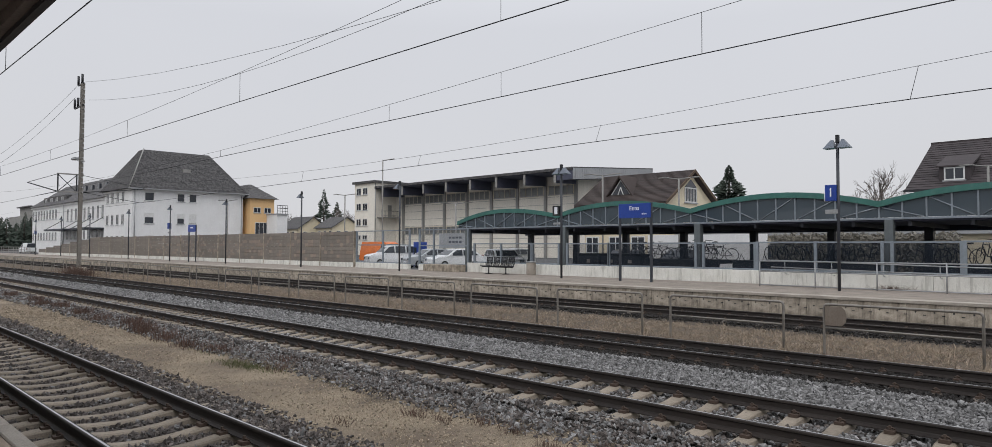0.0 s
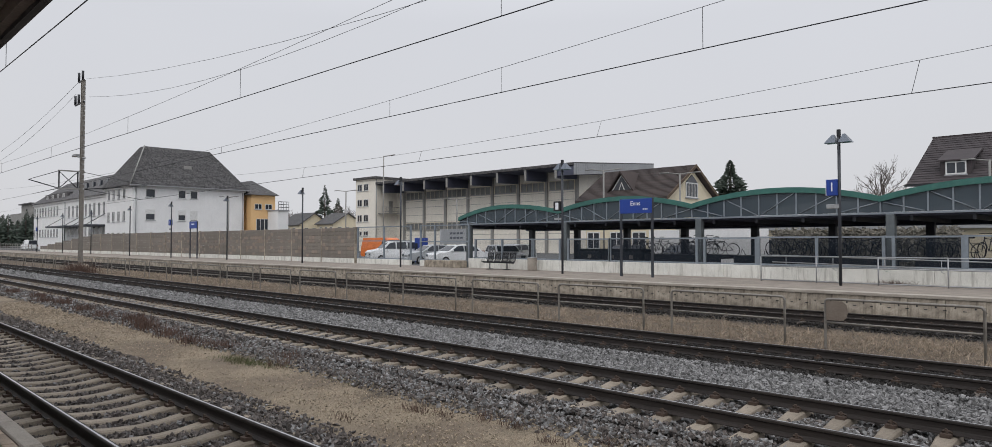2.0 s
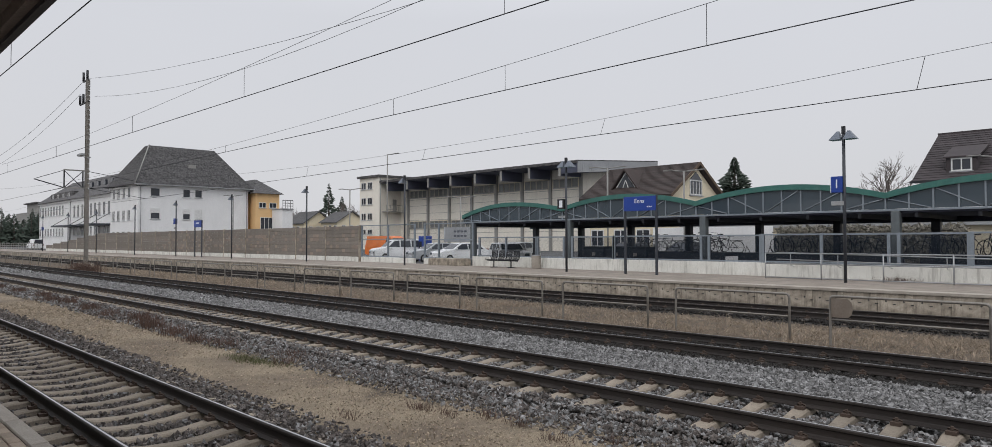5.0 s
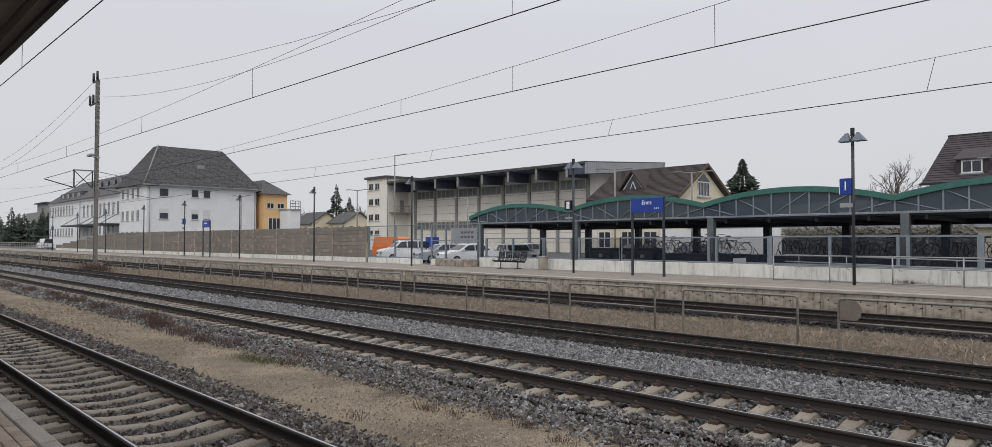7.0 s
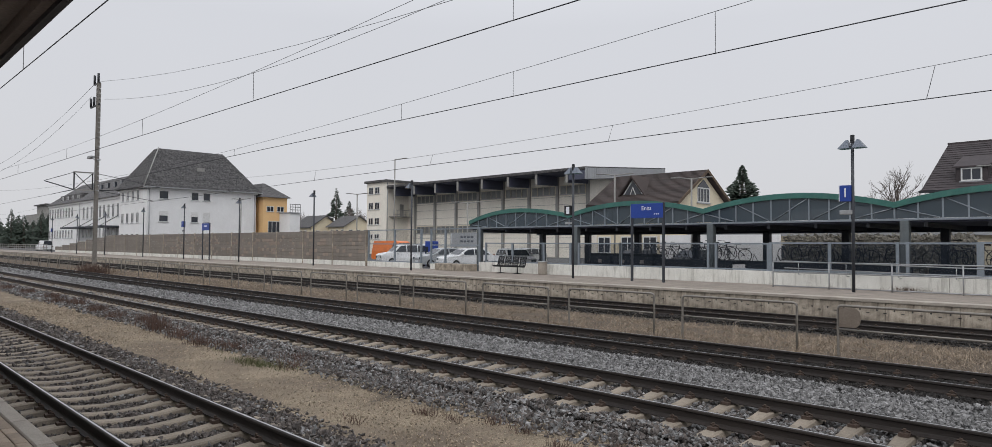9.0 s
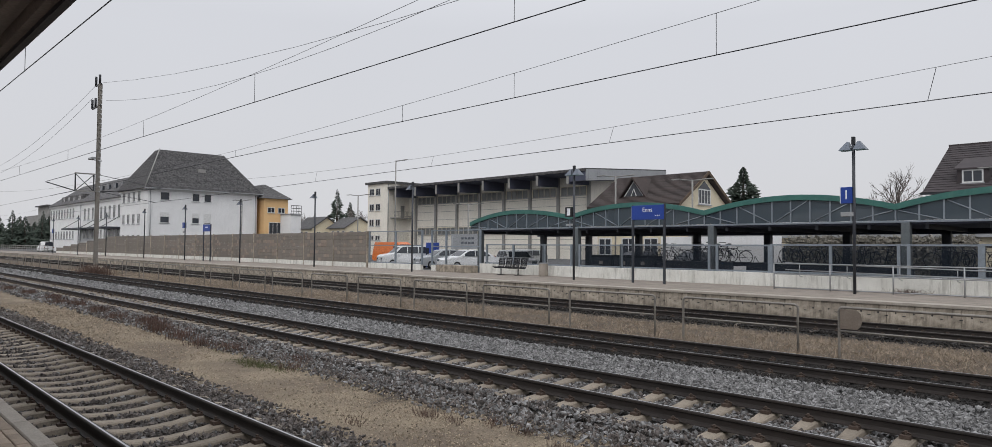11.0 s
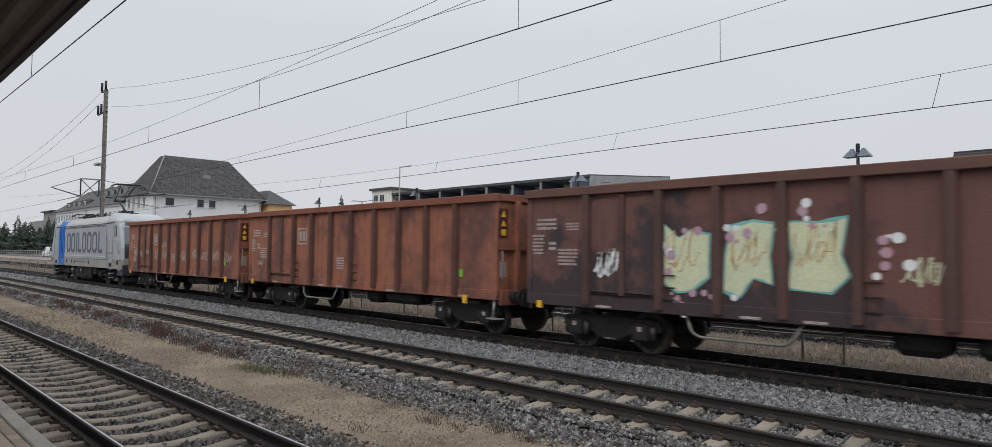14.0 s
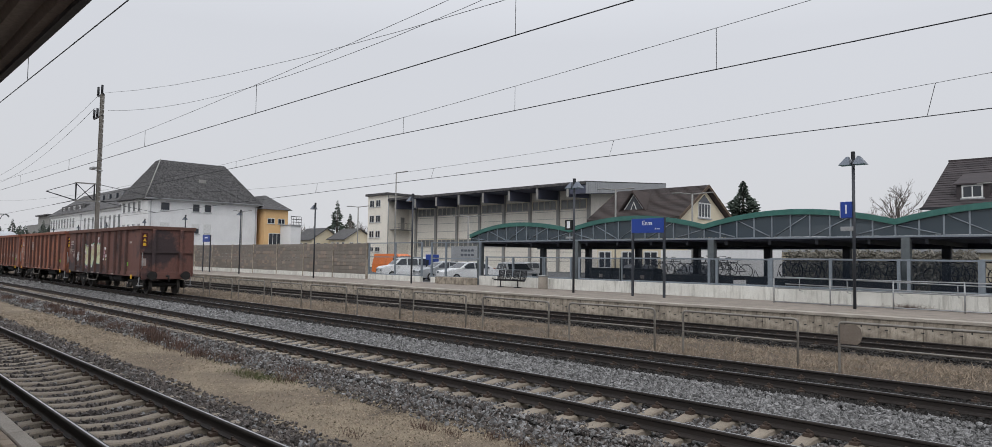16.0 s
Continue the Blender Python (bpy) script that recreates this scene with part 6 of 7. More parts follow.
def wagon(label, body_mat, variant):
    W = thing("freight_wagon", label, "freight wagon", "open freight wagons")
    HW, Z0, Z1 = 1.40, 1.16, 3.55
    rib_mat, rim_mat = (M_RIB, M_RIM) if variant < 2 else (M_RIB2, M_RIM2)
    XA, XB = 0.28, 14.78
    # open-topped body: floor and four walls
    bpart("floor", (XA, -HW, Z0, XB, HW, Z0 + 0.1), body_mat, W)
    for s in (-1, 1):
        bpart("side_wall", sorted_dims(XA, s * (HW - 0.05), Z0 + 0.1, XB, s * HW, Z1), body_mat, W, "rusty steel side wall")
    for x in (XA, XB - 0.05):
        bpart("end_wall", (x, -HW + 0.05, Z0 + 0.1, x + 0.05, HW - 0.05, Z1), body_mat, W)
    for s in (-1, 1):
        bpart("top_rim", sorted_dims(XA - 0.05, s * (HW - 0.06), Z1 - 0.03, XB + 0.05, s * (HW + 0.125), Z1 + 0.17), rim_mat, W, "bright rusty top rim", 0.015)
        bpart("sole_bar", sorted_dims(XA, s * (HW - 0.1), Z0 - 0.2, XB, s * (HW + 0.03), Z0 + 0.06), body_mat, W, bevel=0.01)
        ribs = [2.14, 4.04, 5.35, 6.63, 7.9, 9.26, 10.54] + ([11.5, 12.6] if variant == 2 else [11.88, 13.18])
        for k, x in enumerate(ribs):
            bm = bmesh.new()
            o = s * HW
            prism(bm, [(x - 0.11, o), (x - 0.075, o + s * 0.12), (x + 0.075, o + s * 0.12), (x + 0.11, o)], "z", Z0 - 0.12, Z1)
            part("side_rib", bm, rib_mat, W)
            if k in (1, 4):
                for z in (1.25, 1.5, 1.75):
                    tpart("ladder_rung", [(x + 0.1, s * (HW + 0.05), z), (x + 0.38, s * (HW + 0.05), z)], 0.016, M_BOGIE, W)
        for x0, x1 in ((2.26, 3.02), (3.18, 3.92)):
            d = bpart("door", sorted_dims(x0, s * HW, Z0 + 0.12, x1, s * (HW + 0.04), Z1 - 0.14), body_mat, W, "hinged steel side door", 0.012)
            bpart("door_fold", sorted_dims(x0 + 0.08, s * (HW + 0.04), Z0 + 0.2, x0 + 0.12, s * (HW + 0.055), Z1 - 0.25), body_mat, d)
            tpart("locking_bar", [(x0 + 0.02, s * (HW + 0.07), Z0 + 0.2), (x1 - 0.02, s * (HW + 0.07), Z0 + 0.18)], 0.025, body_mat, d)
        bpart("door_post", sorted_dims(3.03, s * HW, Z0 + 0.1, 3.17, s * (HW + 0.085), Z1 - 0.05), rib_mat, W, bevel=0.02)
        bpart("corner_post", sorted_dims(XB - 0.14, s * (HW - 0.05), Z0 - 0.1, XB + 0.02, s * (HW + 0.03), Z1), body_mat, W, bevel=0.01)
        bpart("corner_post", sorted_dims(XA - 0.02, s * (HW - 0.05), Z0 - 0.1, XA + 0.14, s * (HW + 0.03), Z1), body_mat, W, bevel=0.01)
        # looped step guard, brake gear
        tpart("step_guard", [(4.6, s * 1.3, 1.0)] + arc((4.72, s * 1.36, 0.7), (4.8, s * 1.36, 0.55), (5.0, s * 1.36, 0.55)) + arc((6.5, s * 1.36, 0.55), (6.72, s * 1.36, 0.55), (6.8, s * 1.36, 0.7)) + [(6.95, s * 1.3, 1.0)], 0.03, M_RAILING, W)
        tpart("corner_step_hanger", [(14.66, s * 1.35, 1.0), (14.61, s * 1.38, 0.48)], 0.03, M_GALV, W)
        bpart("corner_step", sorted_dims(14.4, s * 1.2, 0.46, 14.86, s * 1.42, 0.49), M_GALV, W)
        bpart("brake_lever", sorted_dims(0.62, s * (HW + 0.02), 0.88, 0.77, s * (HW + 0.06), 1.05), M_YELLOW, W, "yellow brake lever")
        bpart("brake_lever", sorted_dims(13.5, s * (HW + 0.02), 0.82, 13.66, s * (HW + 0.06), 1.05), M_YELLOW, W, "yellow brake lever")
        bpart("green_label", sorted_dims(ribs[-1] + 0.14, s * HW, 1.52, ribs[-1] + 0.26, s * (HW + 0.02), 1.73), M_GREEN, W)
        if variant != 2:
            bpart("green_label", sorted_dims(1.88, s * HW, 1.5, 1.98, s * (HW + 0.02), 1.73), M_GREEN, W)
    for x in (XA, XB):
        e = 1 if x > 5 else -1
        bpart("end_rim", sorted_dims(x - 0.02 * e, -HW + 0.06, Z1 - 0.02, x + e * 0.075, HW - 0.06, Z1 + 0.17), rim_mat, W, bevel=0.015)
        for y in (-0.95, 0.0, 0.95) if e < 0 else (-0.72, 0.72):
            bpart("end_post", sorted_dims(x, y - 0.09, Z0 - 0.1, x + e * 0.12, y + 0.09, Z1), body_mat, W, bevel=0.02)
        bpart("end_ledge", sorted_dims(x, -HW + 0.05, 2.26, x + e * 0.09, HW - 0.05, 2.36), body_mat, W)
        bpart("head_stock", sorted_dims(x - 0.05 * e, -HW + 0.1, 0.82, x + e * 0.06, HW - 0.1, 1.22), body_mat, W, bevel=0.015)
        for y in (-0.875, 0.875):
            buffer(W, x, y, e * 1.2, 1.03)
        tpart("coupling_hook", [(x, 0, 1.0), (x + e * 0.38, 0, 1.0), (x + e * 0.42, 0, 0.7)], 0.05, M_BOGIE, W)
        tpart("end_handrail", [(x + e * 0.02, -1.3, 1.4), (x + e * 0.1, -1.3, 1.5), (x + e * 0.1, -1.3, 2.2), (x + e * 0.02, -1.3, 2.3)], 0.018, M_GALV, W)
        bpart("end_plate", sorted_dims(x, -1.3, 1.55, x + e * 0.015, -1.08, 1.95), M_CHALK, W)
    # underframe
    bpart("centre_sill", (1.0, -0.35, 0.78, 14.7, 0.35, 1.1), M_BOGIE, W)
    bpart("air_tank", (8.3, -1.1, 0.55, 9.1, -0.3, 1.0), M_BOGIE, W, bevel=0.12)
    bpart("brake_cylinder", (9.5, -1.2, 0.6, 11.2, -0.5, 1.0), M_BOGIE, W, bevel=0.12)
    for xc in (2.52, 13.22):
        b = bpart("bogie", (xc - 1.2, -0.85, 0.45, xc + 1.2, 0.85, 0.62), M_BOGIE, W, "black plate-frame bogie", 0.03)
        for s in (-1, 1):
            bm = bmesh.new()
            prism(bm, [(xc - 1.35, 0.52), (xc - 1.3, 0.74), (xc - 0.5, 0.78), (xc + 0.5, 0.78), (xc + 1.3, 0.74), (xc + 1.35, 0.52), (xc + 0.6, 0.46), (xc + 0.3, 0.3), (xc - 0.3, 0.3), (xc - 0.6, 0.46)], "y", *sorted((s * 0.98, s * 1.08)))
            part("side_frame", bm, M_BOGIE, b)
            for dx in (-0.9, 0.9):
                bpart("axle_box", sorted_dims(xc + dx - 0.2, s * 1.04, 0.3, xc + dx + 0.2, s * 1.24, 0.66), M_BOGIE, b, bevel=0.04)
                for q in (-0.27, 0.27):
                    tpart("coil_spring", [(xc + dx + q, s * 1.12, 0.34), (xc + dx + q, s * 1.12, 0.62)], 0.075, M_WHEEL if q > 0 else M_BOGIE, b)
                bpart("axle_label", sorted_dims(xc + dx - 0.05, s * 1.24, 0.52, xc + dx + 0.05, s * 1.25, 0.62), M_CHALK, b)
        for dx in (-0.9, 0.9):
            wheelset(b, xc + dx, 0.46)
    y = -HW
    # plain bars in place of the stencilled lettering
    rnd = random.Random(7 + variant)
    bars = []
    for x0, x1, z0, z1, rows in ((0.55, 1.2, 2.74, 3.05, 3), (1.47, 1.86, 2.72, 2.92, 3), (0.42, 0.8, 2.15, 2.66, 6), (0.95, 1.2, 2.25, 2.5, 2), (1.23, 1.82, 1.9, 2.32, 5)):
        for k in range(rows):
            z = z0 + (z1 - z0) * (k + 0.15) / rows
            x = x0 + rnd.uniform(0, 0.04)
            while x < x1 - 0.05:
                w = rnd.uniform(0.04, 0.13)
                bars.append((x, z, min(x + w, x1), z + 0.55 * (z1 - z0) / rows))
                x += w + 0.025
    flat_marks("stencil", bars, y, M_CHALK, W, "faded white stencil bars")
    flat_marks("load_table", [(6.98, 1.6 + 0.085 * k, 7.4, 1.64 + 0.085 * k) for k in range(5)] + [(6.98, 1.6, 7.0, 2.0), (7.38, 1.6, 7.4, 2.0)], y, M_CHALK, W)
    flat_marks("sole_marking", [(x, 0.99, x + 0.4, 1.04) for x in (2.4, 5.8, 7.0, 9.9, 13.3)], y - 0.03, M_CHALK, W)
    bpart("end_warning_panel", (XB, -1.34, 2.58, XB + 0.014, -1.04, 3.34), M_WAGONDARK, W)
    bm = bmesh.new()
    for z in (3.12, 2.88):
        prism(bm, [(-1.28, z), (-1.1, z), (-1.19, z + 0.17)], "x", XB, XB + 0.02)
    box(bm, XB, -1.27, 2.64, XB + 0.02, -1.11, 2.8)
    part("warning_triangle", bm, M_YELLOW, W, "yellow warning triangles")
    if variant < 2:
        bm = bmesh.new()
        x0, x1, z0, z1 = 4.25, 4.92, 2.43, 3.02
        for a, b, c, d in ((x0, z0, x1, z0 + 0.045), (x0, z1 - 0.045, x1, z1), (x0, z0, x0 + 0.045, z1), (x1 - 0.045, z0, x1, z1), (x0 + 0.14, z0 + 0.12, x0 + 0.3, z1 - 0.12), (x0 + 0.38, z0 + 0.12, x0 + 0.54, z1 - 0.12)):
            box(bm, a, y - 0.006, b, c, y, d)
        part("owner_mark", bm, M_CHALK, W, "pale framed owner mark in plain shapes")
    if variant == 0:
        for k, (x, z, w, h) in enumerate(((1.05, 1.45, 0.5, 0.75), (2.3, 1.75, 0.45, 0.4), (3.2, 1.95, 0.5, 0.25), (4.4, 1.62, 0.8, 0.65), (5.62, 2.3, 0.85, 0.35), (5.6, 1.7, 0.95, 0.6), (8.25, 1.65, 0.5, 0.5), (9.6, 1.75, 0.6, 0.5),
                                          (10.7, 1.7, 0.75, 0.45), (12.0, 1.7, 0.6, 0.5), (13.15, 1.6, 0.8, 0.55))):
            scrawl("graffiti", x, z, w, h, y - (0.055 if 2.2 < x < 3.9 else 0.0), M_CHALK, W, 30 + k)
    if variant == 1:
        scrawl("graffiti", 1.05, 1.6, 0.4, 0.3, y, M_CHALK, W, 61, 5)
    if variant == 2:
        # three pale blocks, with bubbles round them
        for k, out in enumerate(([(4.3, 2.62), (4.62, 2.35), (4.86, 2.5), (5.3, 2.42), (5.28, 1.6), (4.95, 1.35), (4.6, 1.28), (4.22, 1.5), (4.3, 2.0)],
                                 [(5.72, 2.55), (6.2, 2.65), (6.58, 2.6), (6.5, 2.0), (6.55, 1.5), (6.2, 1.6), (5.95, 1.25), (5.6, 1.35), (5.65, 2.0)],
                                 [(6.85, 2.62), (7.4, 2.6), (7.86, 2.68), (7.75, 2.05), (7.9, 1.7), (7.6, 1.4), (6.85, 1.45), (6.95, 2.0)])):
            for nm, grow, o, m in (("spray_outline", 1.07, 0.004, M_TURQ), ("spray_fill", 1.0, 0.007, M_PALE)):
                cx, cz = sum(p[0] for p in out) / len(out) - 0.14, sum(p[1] for p in out) / len(out) + 0.16
                pts = []
                for (xa, za), (xb, zb) in zip(out, out[1:] + out[:1]):
                    pts += [(xa - 0.14, za + 0.16), ((xa + xb) / 2 - 0.14 + rnd.uniform(-0.02, 0.02), (za + zb) / 2 + 0.16 + rnd.uniform(-0.03, 0.03))]
                bm = bmesh.new()
                prism(bm, [(cx + (a - cx) * grow, cz + (b - cz) * grow) for a, b in pts], "y", y - o, y)
                part(nm, bm, m, W)
            scrawl("spray_accent", cx - 0.45, cz - 0.3, 0.7, 0.9, y - 0.006, M_SPRAYOR, W, 90 + k, 5, 0.012)
        for k in range(60):
            x, z = rnd.choice(((4.0, 2.2), (4.9, 2.7), (5.6, 2.6), (6.2, 2.85), (7.1, 3.0), (7.3, 2.85), (8.25, 2.3), (8.4, 2.0), (4.5, 1.2), (5.3, 1.2), (3.75, 1.9)))
            x, z, r = x + rnd.uniform(-0.3, 0.3), z + rnd.uniform(-0.25, 0.25), rnd.uniform(0.03, 0.1)
            if abs((x - 4.1 + 0.65) % 1.3 - 0.65) < 0.16 or x < 4.3 and z > 1:
                x += 0.22
            bm = bmesh.new()
            tube(bm, [(x, y - 0.0145 - 0.0002 * k, z), (x, y, z)], r, 12)
            if rnd.random() < 0.55:
                part("spray_dot", bm, M_PINK, W, "pink sprayed dot")
            else:
                part("spray_dot", bm, M_WHITE, W, "white sprayed dot")
        scrawl("graffiti", 8.6, 1.7, 0.55, 0.5, y, M_PALE, W, 77, 8)
        scrawl("graffiti", 2.42, 1.65, 0.5, 0.7, y - 0.055, M_WHITE, W, 78, 8, 0.035)
        flat_marks("small_plate", [(12.98, 2.78, 13.35, 2.88)], y, M_CHALK, W)
    return W


M_SPRAYOR = mat("spray_orange", (0.55, 0.33, 0.16), None, 3, 0.7, bump=0.0)
M_WAGONDARK = mat("warning_panel_maroon", (0.07, 0.012, 0.014), None, 3, 0.6)
loco = locomotive()
TRAIN.append((loco, 0.0))
for k, (lab, m) in enumerate((("rust-red open freight wagon with white graffiti scrawls", M_RUST), ("rust-red open freight wagon with a framed mark", M_RUST),
                              ("brown rusty freight wagon with pale yellow spray blocks", M_RUST2))):
    TRAIN.append((wagon(lab, m, k), (19.25, 34.77, 50.38)[k]))


# ---- car park and street furniture ----
def street_lamp(x, y, h, two, label):
    s = thing("street_lamp", label, "street lamp", "car park lamps", at=(x, y, 0.48))
    tpart("pole", [(0, 0, 0), (0, 0, h)], 0.065, M_HALLCOL, s, n=8)
    for d in ((-1, 1) if two else (1,)):
        tpart("arm", [(0, 0, h - 0.05), (d * 0.8, d * 0.5, h + 0.05)], 0.04, M_HALLCOL, s)
        bm = bmesh.new()
        box(bm, min(d * 0.6, d * 1.35), -0.1 + d * 0.5, h + 0.02, max(d * 0.6, d * 1.35), 0.1 + d * 0.5, h + 0.09)
        part("lamp_head", bm, M_HALLCOL, s, "flat grey lamp head", 0.02)


street_lamp(-61.4, 44.7, 11.0, False, "tall slim grey street lamp in the car park")
street_lamp(-64.2, 41.8, 7.2, True, "grey double-armed car park lamp")
street_lamp(-44.6, 40.2, 5.4, True, "grey double-armed car park lamp")
street_lamp(-31.6, 43.6, 7.2, True, "grey double-armed car park lamp")
street_lamp(-25.6, 44.5, 6.6, True, "grey double-armed car park lamp")
street_lamp(-80.0, 36.0, 7.0, True, "grey double-armed car park lamp")
street_lamp(-8.2, 50.0, 6.6, True, "grey double-armed car park lamp")


def vehicle(name, label, category, x, y, rz, length, width, outline, glasshouse, paint, wheel_x, wheel_r=0.31):
    """A car built from its side outline, tapered above the waist; x runs along the car."""
    v = thing(name, label, category, "parked vehicles", at=(x, y, 0.48), rz=rz)
    bm = bmesh.new()
    n = len(outline)
    rows = []
    for f, inset in ((-1, 0), (-0.96, -0.04), (0.96, -0.04), (1, 0)):
        ring = []
        for px, pz in outline:
            narrow = max(0.0, pz - 0.85) * 0.22
            half = (width / 2 - narrow) * f
            shrink = 0.05 if abs(f) == 1 else 0.0
            cx = length / 2
            ring.append(bm.verts.new((px + (cx - px) * shrink * 0.3, half, pz - shrink * 0.4 * (pz > 0.9))))
        rows.append(ring)
    for a, b in zip(rows, rows[1:]):
        for k in range(n):
            bm.faces.new((a[k], a[(k + 1) % n], b[(k + 1) % n], b[k])).smooth = False
    bm.faces.new(rows[0][::-1])
    bm.faces.new(rows[-1])
    part("body", bm, paint, v)
    for s in (-1, 1):
        for pane in glasshouse:
            bm = bmesh.new()
            lo, hi = [], []
            for px, pz in pane:
                half = width / 2 - max(0.0, pz - 0.85) * 0.22
                lo.append(bm.verts.new((px, s * (half - 0.03), pz)))
                hi.append(bm.verts.new((px, s * (half + 0.006), pz)))
            bm.faces.new(lo)
            bm.faces.new(hi[::-1])
            for k in range(len(pane)):
                bm.faces.new((lo[k], hi[k], hi[(k + 1) % len(pane)], lo[(k + 1) % len(pane)]))
            part("side_window", bm, M_WINDOW, v)
        for wx in wheel_x:
            bm = bmesh.new()
            y0, y1 = s * (width / 2 - 0.2), s * (width / 2 + 0.01)
            tube(bm, [(wx, y0, wheel_r), (wx, y1, wheel_r)], wheel_r, 20)
            w = part("wheel", bm, M_BLACK, v)
            bm = bmesh.new()
            tube(bm, [(wx, y1, wheel_r), (wx, y1 + s * 0.012, wheel_r)], wheel_r * 0.62, 16)
            part("rim", bm, M_GALV, w)
        bpart("mirror", sorted_dims(length * 0.30, s * (width / 2 - 0.02), 0.98, length * 0.33, s * (width / 2 + 0.16), 1.12), paint, v, bevel=0.03)
        bpart("headlight", sorted_dims(-0.01, s * 0.45, 0.6, 0.12, s * (width / 2 - 0.1), 0.78), M_SCREEN, v, bevel=0.02)
        bpart("tail_light", sorted_dims(length - 0.1, s * (width / 2 - 0.3), 0.8, length + 0.01, s * (width / 2 - 0.08), 1.05), M_RIM, v, bevel=0.01)
    # windscreen and rear window from the outline's slopes
    for a, b in ((pane_edge(outline, True)), (pane_edge(outline, False))):
        (xa, za), (xb, zb) = a, b
        bm = bmesh.new()
        d = Vector((xb - xa, 0, zb - za))
        nrm = Vector((-d.z, 0, d.x)).normalized() * (0.012 if xa < length / 2 else -0.012)
        if nrm.z < 0:
            nrm = -nrm
        wa, wb = width / 2 - max(0, za - 0.85) * 0.22 - 0.1, width / 2 - max(0, zb - 0.85) * 0.22 - 0.1
        pa, pb = Vector((xa, 0, za)) + d * 0.08, Vector((xb, 0, zb)) - d * 0.08
        vv = [bm.verts.new(p) for p in (pa + nrm + Vector((0, -wa, 0)), pa + nrm + Vector((0, wa, 0)), pb + nrm + Vector((0, wb, 0)), pb + nrm + Vector((0, -wb, 0)))]
        bm.faces.new(vv)
        part("windscreen", bm, M_WINDOW, v)
    bpart("number_plate", (-0.02, -0.26, 0.42, 0.0, 0.26, 0.53), M_SIGNTXT, v)
    return v


def pane_edge(outline, front):
    """The steepest long slope above the waist at the front or the rear."""
    best = None
    mid = sum(p[0] for p in outline) / len(outline)
    for a, b in zip(outline, outline[1:] + outline[:1]):
        if min(a[1], b[1]) > 0.8 and abs(a[1] - b[1]) > 0.25 and ((a[0] + b[0]) / 2 < mid) == front:
            best = (a, b) if a[1] < b[1] else (b, a)
    return best


HATCH = [(0.0, 0.35), (0.0, 0.72), (0.12, 0.84), (1.05, 0.98), (1.75, 1.42), (2.3, 1.5), (3.3, 1.47), (4.0, 1.02), (4.18, 0.95), (4.22, 0.4), (4.0, 0.22), (0.2, 0.22)]
HATCH_G = [[(1.25, 1.0), (1.85, 1.38), (2.35, 1.42), (2.35, 1.0)], [(2.45, 1.0), (2.45, 1.42), (3.2, 1.38), (3.75, 1.02)]]
ESTATE = [(0.0, 0.35), (0.0, 0.75), (0.15, 0.86), (1.25, 1.0), (1.95, 1.44), (2.5, 1.52), (4.1, 1.48), (4.58, 1.0), (4.62, 0.4), (4.4, 0.22), (0.2, 0.22)]
ESTATE_G = [[(1.45, 1.02), (2.05, 1.4), (2.6, 1.44), (2.6, 1.02)], [(2.7, 1.02), (2.7, 1.44), (3.5, 1.42), (3.5, 1.02)], [(3.6, 1.02), (3.6, 1.42), (4.05, 1.4), (4.35, 1.04)]]
MPV = [(0.0, 0.4), (0.0, 0.85), (0.2, 1.0), (0.95, 1.12), (1.6, 1.68), (2.1, 1.8), (4.3, 1.78), (4.5, 1.1), (4.5, 0.4), (4.3, 0.25), (0.2, 0.25)]
MPV_G = [[(1.2, 1.14), (1.7, 1.62), (2.15, 1.68), (2.15, 1.14)], [(2.25, 1.14), (2.25, 1.68), (3.1, 1.68), (3.1, 1.14)], [(3.2, 1.14), (3.2, 1.68), (4.2, 1.66), (4.3, 1.14)]]
VAN = [(0.0, 0.4), (0.0, 0.95), (0.2, 1.1), (0.9, 1.2), (1.55, 1.95), (2.0, 2.12), (5.6, 2.1), (5.65, 1.1), (5.65, 0.4), (5.4, 0.28), (0.25, 0.28)]
VAN_G = [[(1.15, 1.25), (1.65, 1.85), (2.3, 1.9), (2.3, 1.25)]]
vehicle("van", "bright orange delivery van parked behind the glass screen", "van", -52.6, 40.6, 180, 5.65, 1.95, VAN, VAN_G, M_CARORANGE, (1.0, 4.5), 0.34)
vehicle("car", "white compact people carrier parked behind the screen", "car", -48.3, 33.6, 70, 4.5, 1.8, MPV, MPV_G, M_CARWHITE, (0.9, 3.6))
vehicle("car", "silver hatchback parked in the row", "car", -42.9, 33.4, 75, 4.22, 1.75, HATCH, HATCH_G, M_CARSILVER, (0.8, 3.4))
vehicle("car", "white hatchback parked in the row", "car", -39.7, 33.2, 78, 4.22, 1.75, HATCH, HATCH_G, M_CARWHITE, (0.8, 3.4))
vehicle("car", "white estate car parked beside the shelter", "car", -31.6, 33.6, 150, 4.62, 1.8, ESTATE, ESTATE_G, M_CARWHITE, (0.9, 3.7))
vehicle("car", "silver estate car parked in the second row", "car", -41.5, 41.5, 90, 4.62, 1.8, ESTATE, ESTATE_G, M_CARSILVER, (0.9, 3.7))
vehicle("car", "dark grey hatchback under the shelter's edge", "car", -28.6, 40.2, 95, 4.22, 1.75, HATCH, HATCH_G, M_CARDARK, (0.8, 3.4))
vehicle("car", "dark estate car parked beyond the shelter", "car", -24.6, 41.0, 95, 4.62, 1.8, ESTATE, ESTATE_G, M_CARDARK, (0.9, 3.7))
vehicle("van", "white box van waiting at the platform's far end", "van", -171.0, 34.0, 0, 5.65, 1.95, VAN, VAN_G, M_CARWHITE, (1.0, 4.5), 0.34)


